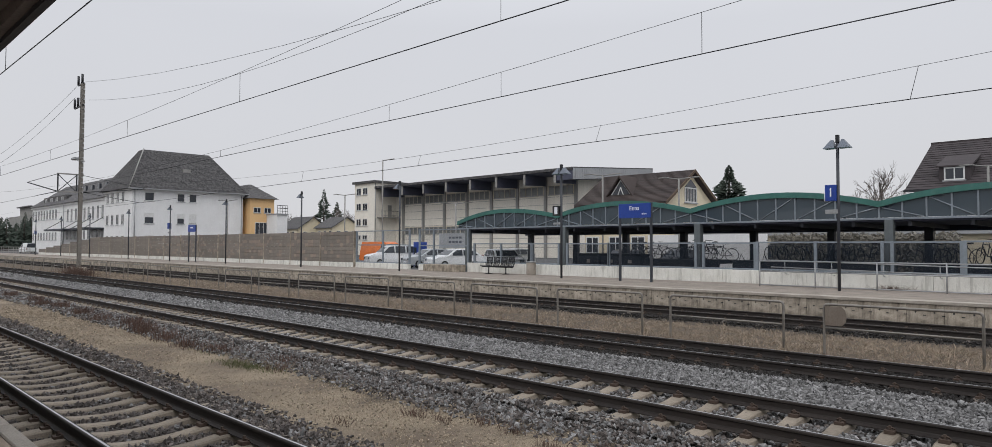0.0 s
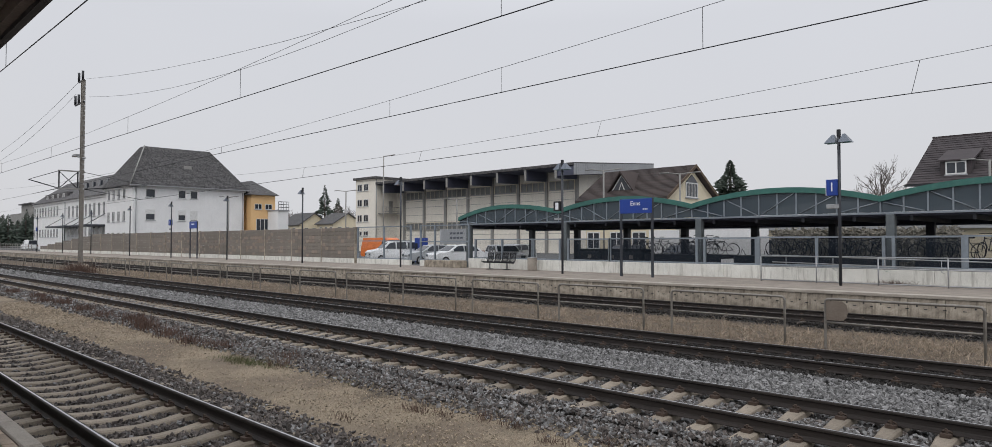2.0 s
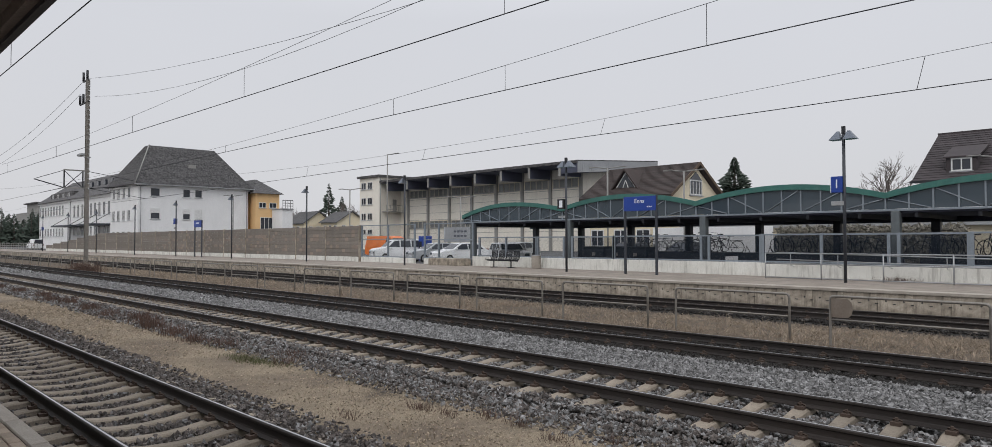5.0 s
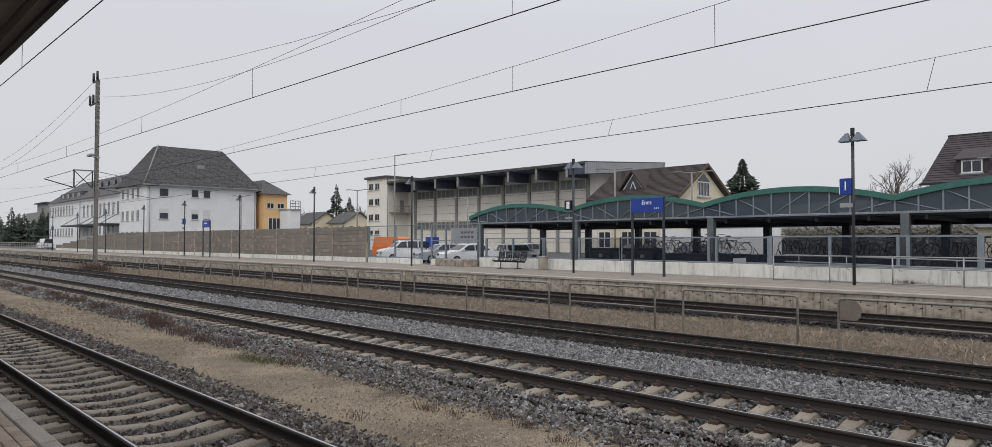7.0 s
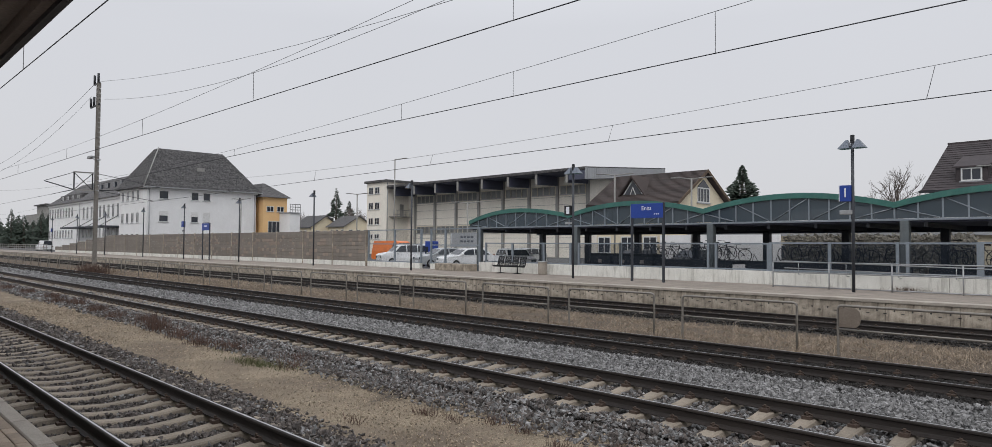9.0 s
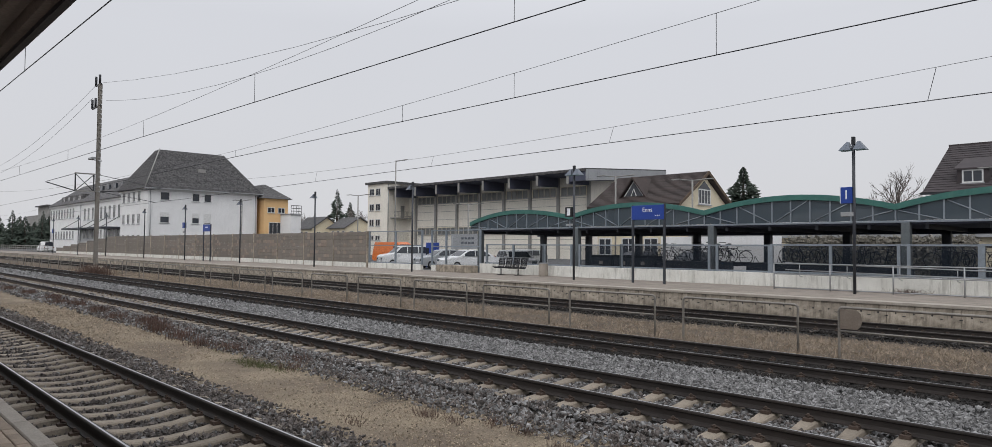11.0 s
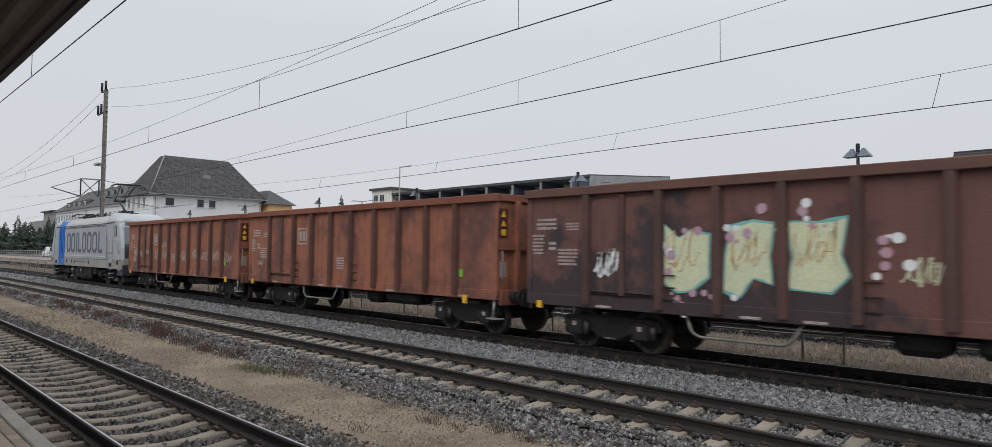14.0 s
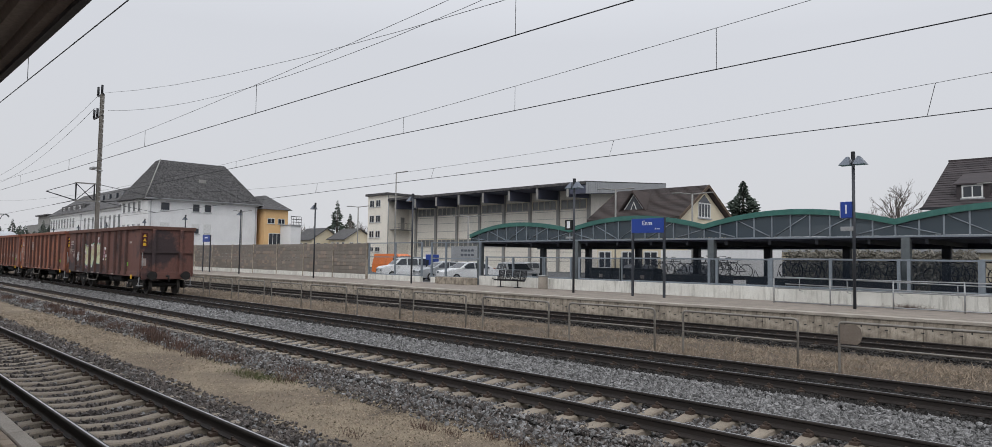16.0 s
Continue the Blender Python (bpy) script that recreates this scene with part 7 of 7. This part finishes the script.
def notice_board():
    b = thing("billboard", "pale grey notice board with faded bars behind the screen", "notice board", at=(-42.4, 36.4, 0.47))
    bpart("board", (0, 0, 1.55, 3.5, 0.06, 2.72), M_METALCLAD, b)
    for k, (z, w) in enumerate(((2.3, 1.6), (1.95, 1.5))):
        for j in range(4):
            bpart("print_bar", (1.2 + 0.4 * j, -0.008, z, 1.5 + 0.4 * j, 0.0, z + 0.16), M_LGREY, b)
    for x in (0.1, 3.5):
        tpart("post", [(x, 0.03, 0), (x, 0.03, 2.72)], 0.05, M_GALV, b)
    k = thing("cabinet", "tall blue cabinet standing in the car park", "cabinet", at=(-45.9, 36.6, 0.47))
    bpart("cabinet", (0, 0, 0, 0.95, 0.7, 2.05), M_BLUE, k, bevel=0.03)
    bpart("front", (0.06, -0.01, 1.0, 0.44, 0, 1.6), M_WINDOW, k)


notice_board()


# ---- bicycles in their racks ----
def bicycle():
    b = thing("bicycle", "dark city bicycle parked in a rack", "bicycle", "parked bicycles")
    for x in (0.0, 1.05):
        bm = bmesh.new()
        pts = [(x + 0.33 * math.cos(a), 0, 0.34 + 0.33 * math.sin(a)) for a in [2 * math.pi * k / 18 for k in range(19)]]
        tube(bm, pts, 0.02, 5)
        for k in range(9):
            a = 2 * math.pi * k / 9
            tube(bm, [(x, 0, 0.34), (x + 0.32 * math.cos(a), 0, 0.34 + 0.32 * math.sin(a))], 0.004, 3)
        part("wheel", bm, M_BLACK, b)
    bm = bmesh.new()
    for p, q in (((0, 0, 0.34), (0.18, 0, 0.92)), ((0.16, 0, 0.82), (0.62, 0, 0.78)), ((0.14, 0, 0.76), (0.5, 0, 0.3)), ((0.5, 0, 0.3), (0.66, 0, 0.86)), ((0.5, 0, 0.3), (1.05, 0, 0.34)), ((1.05, 0, 0.34), (0.63, 0, 0.76))):
        tube(bm, [p, q], 0.018, 6)
    part("frame", bm, M_ANTHRA, b)
    tpart("handlebar", [(0.3, -0.28, 1.02), (0.18, -0.1, 1.03), (0.18, 0.1, 1.03), (0.3, 0.28, 1.02)], 0.014, M_BLACK, b)
    bm = bmesh.new()
    prism(bm, [(0.55, 0.9), (0.58, 0.95), (0.86, 0.97), (0.88, 0.9)], "y", -0.07, 0.07)
    part("saddle", bm, M_BLACK, b, "", 0.015)
    bm = bmesh.new()
    tube(bm, [(1.0, -0.06, 0.7), (1.3, -0.06, 0.71)], 0.01, 4)
    tube(bm, [(1.0, 0.06, 0.7), (1.3, 0.06, 0.71)], 0.01, 4)
    tube(bm, [(0.7, 0.0, 0.7), (1.32, 0.0, 0.7)], 0.01, 4)
    part("carrier", bm, M_DARK, b)
    return b


first_bike = bicycle()
spots = [(-22.3, 33.9, 78), (-21.6, 34.2, 84), (-20.9, 33.8, 70), (-19.6, 34.1, 95), (-18.9, 33.9, 82), (-18.2, 34.2, 100), (-17.6, 33.8, 75), (-14.6, 34.0, 88), (-13.9, 33.9, 74), (-12.9, 34.2, 92), (-12.3, 33.9, 80),
         (-11.2, 34.0, 96), (-10.5, 33.8, 85), (-9.8, 34.1, 72), (-8.2, 33.9, 60), (-7.5, 34.2, 78), (-6.8, 33.8, 105), (-5.9, 34.0, 82), (-5.0, 34.1, 90)]
first_bike.matrix_basis = pose(*spots[0][:2], 1.5, 0, 0, spots[0][2])
for x, y, r in spots[1:]:
    copy_thing(first_bike, pose(x, y, 1.5 + (0.0 if random.random() < 0.6 else -0.08), random.uniform(-4, 4), 0, r - random.choice((10, 30, 55))))


def bike_rack():
    for x0, x1 in ((-23.2, -17.0), (-16.3, -8.8), (-8.2, -1.0)):
        r = thing("bicycle_rack", "dark two-tier bicycle rack under the shelter", "bicycle rack", "bicycle racks", at=(x0, 33.6, 0.48))
        w = x1 - x0
        bpart("deck", (0, 0, 0.82, w, 2.0, 1.02), M_ANTHRA, r)
        bpart("front_board", (0, -0.05, 0.0, w, 0, 1.02), M_ANTHRA, r)
        for k in range(int(w / 0.6)):
            tpart("hoop", [(0.3 + 0.6 * k, 0.1, 1.02), (0.3 + 0.6 * k, 0.3, 1.35), (0.3 + 0.6 * k, 0.7, 1.02)], 0.016, M_DARK, r, n=5)
    for k, x in enumerate((-25.8, -24.2, -22.9)):
        bn = thing("waste_container", "dark grey waste container with a pale mark", "waste container", "waste containers", at=(x, 33.3, 0.48))
        bm = bmesh.new()
        prism(bm, [(0.0, 0.0), (1.25, 0.0), (1.35, 1.15), (-0.08, 1.15)], "y", 0.0, 0.9)
        part("bin_body", bm, M_ANTHRA, bn)
        bm = bmesh.new()
        prism(bm, [(-0.1, 1.15), (1.37, 1.15), (1.3, 1.3), (-0.02, 1.3)], "y", -0.04, 0.95)
        part("bin_lid", bm, M_DARK, bn)
        bpart("mark", (0.5, -0.012, 0.75, 0.75, -0.002, 0.95), M_CHALK, bn)


bike_rack()


def back_fence():
    w = thing("garden_wall", "pale rendered wall behind the cycle stand", "wall")
    bpart("wall_panel", (-28.5, 45.0, 0.4, -19.5, 45.2, 3.05), M_PLASTER, w)
    f = thing("hedge", "brownish winter hedge behind the cycle stand", "hedge")
    rnd = random.Random(5)
    verts, faces = [], []
    for k in range(22000):
        c = np.array([rnd.uniform(-18.5, -8.5), rnd.uniform(43.2, 44.6), rnd.uniform(0.5, 2.75 + 0.3 * math.sin(k))])
        a = np.array([rnd.gauss(0, 1) for _ in range(3)])
        b = np.array([rnd.gauss(0, 1) for _ in range(3)])
        a, b = a / np.linalg.norm(a) * 0.13, b / np.linalg.norm(b) * 0.13
        i = len(verts)
        verts += [c - a, c + b, c + a]
        faces.append((i, i + 1, i + 2))
    ob = new("foliage", from_arrays("foliage", verts, faces, M_HEDGE))
    ob.parent = f


back_fence()


# ---- trees ----
def conifer(x, y, z, h, spread, seed, dense=900):
    t = thing("conifer", "dark green conifer with drooping ragged branches", "tree", "conifers", at=(x, y, z))
    rnd = random.Random(seed)
    bm = bmesh.new()
    tube(bm, [(0, 0, 0), (0, 0, h * 0.5), (0, 0, h * 0.98)], spread * 0.09, 7, 0, 0.02)
    part("trunk", bm, M_BARK, t)
    verts, faces = [], []
    for k in range(dense):
        s = rnd.random() ** 0.8
        zz = h * (0.08 + 0.92 * s)
        tier = 0.78 + 0.22 * math.sin(zz * 9.0 / h * 3.0)
        rad = spread * (1 - s) ** 0.85 * tier * rnd.uniform(0.35, 1.05) + 0.02
        a = rnd.uniform(0, 2 * math.pi)
        ln = spread * (0.24 if dense < 3000 else 0.15) * rnd.uniform(0.5, 1.3) * (0.12 + 0.95 * (1 - s))
        d = np.array([math.cos(a), math.sin(a), -0.35 + 0.5 * s])
        c = np.array([rad * math.cos(a) * 0.75, rad * math.sin(a) * 0.75, zz])
        w = np.array([-math.sin(a), math.cos(a), rnd.uniform(-0.3, 0.3)]) * ln * 0.42
        i = len(verts)
        verts += [c - d * ln * 0.4, c + w - [0, 0, ln * 0.2], c + d * ln, c - w - [0, 0, ln * 0.25], c + d * ln * 0.2 + [0, 0, ln * 0.22]]
        faces += [(i, i + 1, i + 4), (i + 1, i + 2, i + 4), (i + 2, i + 3, i + 4), (i + 3, i, i + 4)]
    ob = new("crown", from_arrays("crown", verts, faces, M_NEEDLE))
    ob.parent = t


def bare_tree(x, y, z, h, seed, depth=6, label="leafless tree with fine grey-brown twigs"):
    t = thing("bare_tree", label, "tree", "bare trees", at=(x, y, z))
    rnd = random.Random(seed)
    trunk, crown = bmesh.new(), bmesh.new()

    def grow(p, d, ln, r, lev):
        q = p + d * ln
        tube(trunk if lev < 2 else crown, [p, p.lerp(q, 0.5) + Vector((rnd.uniform(-1, 1), rnd.uniform(-1, 1), 0)) * ln * 0.05, q], r, 5 if lev < 2 else 3, 0, r * 0.7)
        if lev >= depth:
            return
        for k in range(3 if lev < 3 else rnd.choice((2, 3))):
            nd = (d + Vector((rnd.gauss(0, 0.45), rnd.gauss(0, 0.45), rnd.gauss(0.12, 0.25)))).normalized()
            grow(p.lerp(q, rnd.uniform(0.5, 1.0)), nd, ln * rnd.uniform(0.62, 0.84), max(r * 0.62, 0.015), lev + 1)
    grow(Vector((0, 0, 0)), Vector((0, 0, 1)), h * 0.28, h * 0.018, 0)
    part("trunk", trunk, M_BARK, t)
    part("crown", crown, M_TWIG, t)


conifer(-39.68, 81.0, 0.5, 11.75, 6.8, 1, 3600)
bare_tree(-22.9, 82.7, 0.5, 12.5, 3)
bare_tree(-19.5, 84.5, 0.5, 10.5, 4)
bare_tree(-25.5, 86.0, 0.5, 9.8, 5)
bare_tree(-33.0, 93.6, 0.5, 9.6, 6)
for k, (x, y, h) in enumerate(((-201.8, 123.3, 20.5), (-199.0, 126.5, 16.2))):
    conifer(x, y, 0.5, h, 7.0, 20 + k, 900)
for k, (x, y, h) in enumerate(((-188.4, 122.7, 19), (-184, 124, 18), (-193, 128, 17), (-211, 114, 18), (-208, 117, 16.5), (-215, 112, 15))):
    bare_tree(x, y, 0.5, h, 40 + k, 5)
rnd_t = random.Random(9)
for k in range(26):
    conifer(-255 - rnd_t.uniform(0, 45), 30 + 1.3 * k + rnd_t.uniform(-1, 1), 0.4, rnd_t.uniform(8.0, 12.5), rnd_t.uniform(4.5, 6.0), 60 + k, 650)


def far_wood():
    rnd = random.Random(12)
    verts, faces = [], []
    for k in range(4200):
        x, y = rnd.uniform(-420, -60), 0
        y = 150 + rnd.uniform(0, 25) - 0.15 * x
        zz = rnd.uniform(0.5, 1.0) ** 0.7 * (7 + 3 * noise.noise((x * 0.03, 1, 2)))
        c, s = np.array([x, y, zz]), rnd.uniform(0.5, 1.2)
        i = len(verts)
        verts += [c + [rnd.uniform(-s, s) for _ in range(3)] for _ in range(3)]
        faces.append((i, i + 1, i + 2))
    tagged(new("far_wood", from_arrays("far_wood", verts, faces, M_TWIG)), "distant leafless grey-brown wood", "wood", kind="stuff")


far_wood()


def far_fence():
    f = thing("platform_fence", "grey metal fence at the platform's far end", "fence", at=(-260, 30.2, 0.5))
    for k in range(52):
        tpart("post", [(2.2 * k, 0, 0), (2.2 * k, 0, 1.3)], 0.05, M_HALLCOL, f, n=5)
    for z in (0.35, 0.8, 1.28):
        tpart("bar", [(0, 0, z), (113, 0, z)], 0.05, M_HALLCOL, f, n=5)


far_fence()

# ---- plants on the verge ----
MAST_BUSH = (-61.5, 15.75)


def blades(name, items, material, label, category):
    """Thin bent blades: items of (x, y, z, height, lean x, lean y, width)."""
    it = np.array(items)
    n = len(it)
    a = np.random.uniform(0, 2 * math.pi, n)
    w = np.stack([np.cos(a), np.sin(a), np.zeros(n)], 1) * it[:, 6:7]
    p = it[:, :3]
    mid = p + np.stack([it[:, 4] * 0.35, it[:, 5] * 0.35, it[:, 3] * 0.6], 1)
    tip = p + np.stack([it[:, 4], it[:, 5], it[:, 3]], 1)
    verts = np.stack([p - w, p + w, mid + w * 0.7, mid - w * 0.7, tip], 1).reshape(-1, 3)
    base = np.arange(n)[:, None] * 5
    faces = np.concatenate([base + [0, 1, 2], base + [0, 2, 3], base + [3, 2, 4]])
    tagged(new(name, from_arrays(name, verts, faces, material)), label, category, kind="stuff")


def verge_plants():
    rnd = random.Random(21)
    dry = []
    for k in range(6500):
        x = -1.0 - 75 * rnd.random() ** 1.6
        y = rnd.uniform(15.75, 20.4)
        if noise.noise((x * 0.5, y * 0.8, 0.3)) < -0.25 and rnd.random() < 0.7:
            continue
        big = 1.0 + max(0, -x - 25) * 0.02
        for j in range(9):
            h = rnd.uniform(0.02, 0.09) * (2.4 if rnd.random() < 0.1 else 1)
            dry.append((x + rnd.gauss(0, 0.09), y + rnd.gauss(0, 0.09), -0.315, h + 0.02, rnd.gauss(0, 0.12), rnd.gauss(0, 0.12), 0.006 * big))
    for k in range(26):
        for xr in (-5.98 - 3.96 * k, -2.9 - 3.96 * k):
            for j in range(12):
                dry.append((xr + rnd.gauss(0, 0.08), 16.9 + rnd.gauss(0, 0.08), -0.32, rnd.uniform(0.1, 0.4), rnd.gauss(0, 0.1), rnd.gauss(0, 0.1), 0.006))
    for k in range(900):
        x = -5 - 45 * rnd.random()
        y = rnd.uniform(4.9, 7.3)
        for j in range(3):
            dry.append((x + rnd.gauss(0, 0.05), y + rnd.gauss(0, 0.05), -0.31, rnd.uniform(0.03, 0.10), rnd.gauss(0, 0.05), rnd.gauss(0, 0.05), 0.004))
    blades("dry_grass", dry, M_DRY, "straw-coloured dry grass between the tracks", "grass")
    weeds, green = [], []
    clumps = [(-8.07, 6.46, 60), (-5.59, 6.61, 50), (-6.39, 6.78, 60), (-6.95, 6.79, 40), (-7.49, 6.51, 25), (-13.5, 7.4, 60), (-12.9, 6.87, 40), (-15.93, 7.05, 70), (-20.96, 7.09, 130), (-22.5, 7.4, 110), (-23.44, 7.55, 90),
              (-25.17, 7.14, 60), (-27.97, 7.32, 110), (-31.35, 7.54, 120), (-35.68, 7.61, 140), (-40.1, 7.51, 120), (-8.35, 5.41, 25), (-5.01, 6.99, 40), (-17.28, 6.87, 60), (-19, 7.0, 70), (-33, 7.2, 100), (-44, 7.3, 120), (-48, 7.2, 120)]
    for cx, cy, n in clumps:
        far = min(1.0, max(0.0, (-cx - 8) / 12))
        for j in range(int(n * (1.6 + 2.2 * far))):
            x, y = cx + rnd.gauss(0, 0.12 + 0.3 * far), cy + rnd.gauss(0, 0.07 + 0.1 * far)
            weeds.append((x, y, -0.31, rnd.uniform(0.04, 0.17 + 0.16 * far), rnd.gauss(0, 0.08), rnd.gauss(0, 0.07), 0.004 + 0.004 * far))
    for j in range(700):
        cx, cy = MAST_BUSH
        weeds.append((cx + rnd.gauss(0, 0.9), cy + rnd.gauss(0, 0.5), -0.31, rnd.uniform(0.3, 1.1), rnd.gauss(0, 0.35), rnd.gauss(0, 0.3), 0.012))
    for j in range(160):
        weeds.append((-8.0 + rnd.gauss(0, 0.35), 29.7 + rnd.gauss(0, 0.1), PLAT_Z, rnd.uniform(0.05, 0.22), rnd.gauss(0, 0.2), rnd.gauss(0, 0.05), 0.008))
    for cx, cy, n in ((-13.95, 6.58, 900), (-13.2, 6.75, 500), (-16.0, 6.9, 120), (-10.5, 6.9, 80)):
        for j in range(n):
            green.append((cx + rnd.gauss(0, 0.4), cy + rnd.gauss(0, 0.16), -0.31, rnd.uniform(0.02, 0.09), rnd.gauss(0, 0.04), rnd.gauss(0, 0.04), 0.005))
    blades("weeds", weeds, M_WEED, "reddish-brown dead weeds along the ballast edge", "weeds")
    blades("grass_patch", green, M_GRASS, "small green grass patches on the sandy strip", "grass")


verge_plants()

# ---- crushed stone ----
ROCK = np.array([(1, 0, 0), (-1, 0, 0), (0, 1, 0), (0, -1, 0), (0, 0, 1), (0, 0, -1)], dtype=np.float32) * 0.98
ROCK_F = np.array([(0, 2, 4), (2, 1, 4), (1, 3, 4), (3, 0, 4), (2, 0, 5), (1, 2, 5), (3, 1, 5), (0, 3, 5)])


def stones(name, centres, radii, material, label):
    n = len(centres)
    rng = np.random.default_rng(4)
    shape = ROCK[None] + rng.uniform(-0.42, 0.42, (n, 6, 3))
    shape = shape * (radii[:, None, None] * rng.uniform(0.65, 1.35, (n, 1, 3)))
    q = rng.normal(size=(n, 4))
    q /= np.linalg.norm(q, axis=1)[:, None]
    w, x, y, z = q.T
    rot = np.stack([np.stack([1 - 2 * (y * y + z * z), 2 * (x * y - z * w), 2 * (x * z + y * w)], 1), np.stack([2 * (x * y + z * w), 1 - 2 * (x * x + z * z), 2 * (y * z - x * w)], 1),
                    np.stack([2 * (x * z - y * w), 2 * (y * z + x * w), 1 - 2 * (x * x + y * y)], 1)], 1)
    verts = np.einsum("nij,nkj->nki", rot, shape) + centres[:, None, :]
    faces = (np.arange(n)[:, None, None] * 6 + ROCK_F[None]).reshape(-1, 3)
    tagged(new(name, from_arrays(name, verts.reshape(-1, 3), faces, material)), label, "ballast", kind="stuff")


def lay_ballast():
    rng = np.random.default_rng(11)
    grey, brown, sooty_shaded = [], [], []
    for x0, x1, dens, rad in ((-15, -0.5, 640, 0.030), (-28, -15, 330, 0.040), (-60, -28, 125, 0.055), (-115, -60, 40, 0.09)):
        for y0, y1 in ((1.5, 5.2), (6.75, 15.9), (20.3, 23.9)):
            if y0 > 20:
                dens_, rad_ = dens * 0.5, rad * 1.1
            else:
                dens_, rad_ = dens, rad
            n = int((x1 - x0) * (y1 - y0) * dens_)
            x, y = rng.uniform(x0, x1, n), rng.uniform(y0, y1, n)
            keep = (x < -0.13 * y + 0.3) & (np.hypot(x, y) > 7)
            edge = np.minimum(y - y0, y1 - y)
            keep &= (rng.random(n) < np.clip(edge / 0.7 + 0.12, 0, 1))
            x, y = x[keep], y[keep]
            z = np.interp(y, [p[0] for p in PROFILE], [p[1] for p in PROFILE]) + rng.uniform(-0.015, 0.03, len(x))
            r = rad_ * rng.uniform(0.6, 1.45, len(x))
            ok = np.ones(len(x), bool)
            for yt, ph in zip(TRACKS, (0.42, 0.30, 0.1, 0.25)):
                for yr in (yt, yt + 1.5):
                    ok &= np.abs(y - yr) > 0.085
                rel = y - yt
                inside = (rel > -0.75) & (rel < 2.25)
                if yt in (TRACKS[0], TRACKS[1]):
                    k = (x - SLEEPER_FROM - ph) / 0.6
                    on = np.abs(k - np.round(k)) * 0.6 < 0.135
                    clear = (rel > -0.36) & (rel < 1.8)
                    ok &= ~(on & clear & (rng.random(len(x)) > 0.06))
                    z = np.where(inside & ~clear, z + 0.045, z)
                else:
                    z = np.where(inside, np.maximum(z, -0.20 + rng.uniform(-0.02, 0.015, len(x))), z)
            pts = np.stack([x, y, z], 1)[ok]
            rr = r[ok]
            g = (pts[:, 1] > 10.3) & (pts[:, 1] < 12.8) | (rng.random(len(pts)) < np.where(pts[:, 1] < 6, 0.12, np.where(pts[:, 1] < 8.2, 0.45, np.where(pts[:, 1] < 12.8, 0.62, 0.25))))
            # Stones that take the dark colour of grime and painted shade.
            soot_shade = (pts[:, 1] > 12.65) & (pts[:, 1] < 15.3) | (pts[:, 1] > 20.2)
            for lst, m in ((grey, g & ~soot_shade), (brown, ~g & ~soot_shade), (sooty_shaded, soot_shade)):
                lst.append((pts[m], rr[m]))
    for nm, lst, m, lab in (("ballast_stones", grey, M_STONE, "blue-grey crushed stone ballast"), ("ballast_stones", brown, M_STONEB, "brown weathered crushed stone ballast"),
                            ("ballast_stones", sooty_shaded, M_STONED, "grimy dark ballast round the rails, with shade painted in")):
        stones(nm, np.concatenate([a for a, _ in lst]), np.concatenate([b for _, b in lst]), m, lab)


lay_ballast()


def lay_pebbles():
    rng = np.random.default_rng(17)
    n = 26000
    x, y = -4.0 - 30 * rng.random(n) ** 1.4, rng.uniform(4.4, 7.4, n)
    keep = np.hypot(x, y) > 7
    x, y = x[keep], y[keep]
    z = np.interp(y, [p[0] for p in PROFILE], [p[1] for p in PROFILE])
    stones("sand_pebbles", np.stack([x, y, z], 1), rng.uniform(0.007, 0.02, len(x)) * (1 + np.clip(-x - 12, 0, 30) * 0.03), M_PEBBLE, "fine tan gravel on the sandy strip")


lay_pebbles()


# ---- what moves ----
SPEED = 21.5


def motions():
    n = 480
    def at(t):
        return -19.47 - SPEED * (t - 12.0)
    times = [0.0, 0.1] + [0.5 * k for k in range(1, 32)] + [15.9, 16.0]
    for ob, off in TRAIN:
        walk(ob, [(t, pose(at(t) + off, 13.931, 0)) for t in times])
    for ob, x, z, r in WHEELS:
        walk(ob, [(k / 30, pose(x, 0, z, 0, -math.degrees(SPEED * k / 30 / r), 0)) for k in range(n + 1)])


motions()
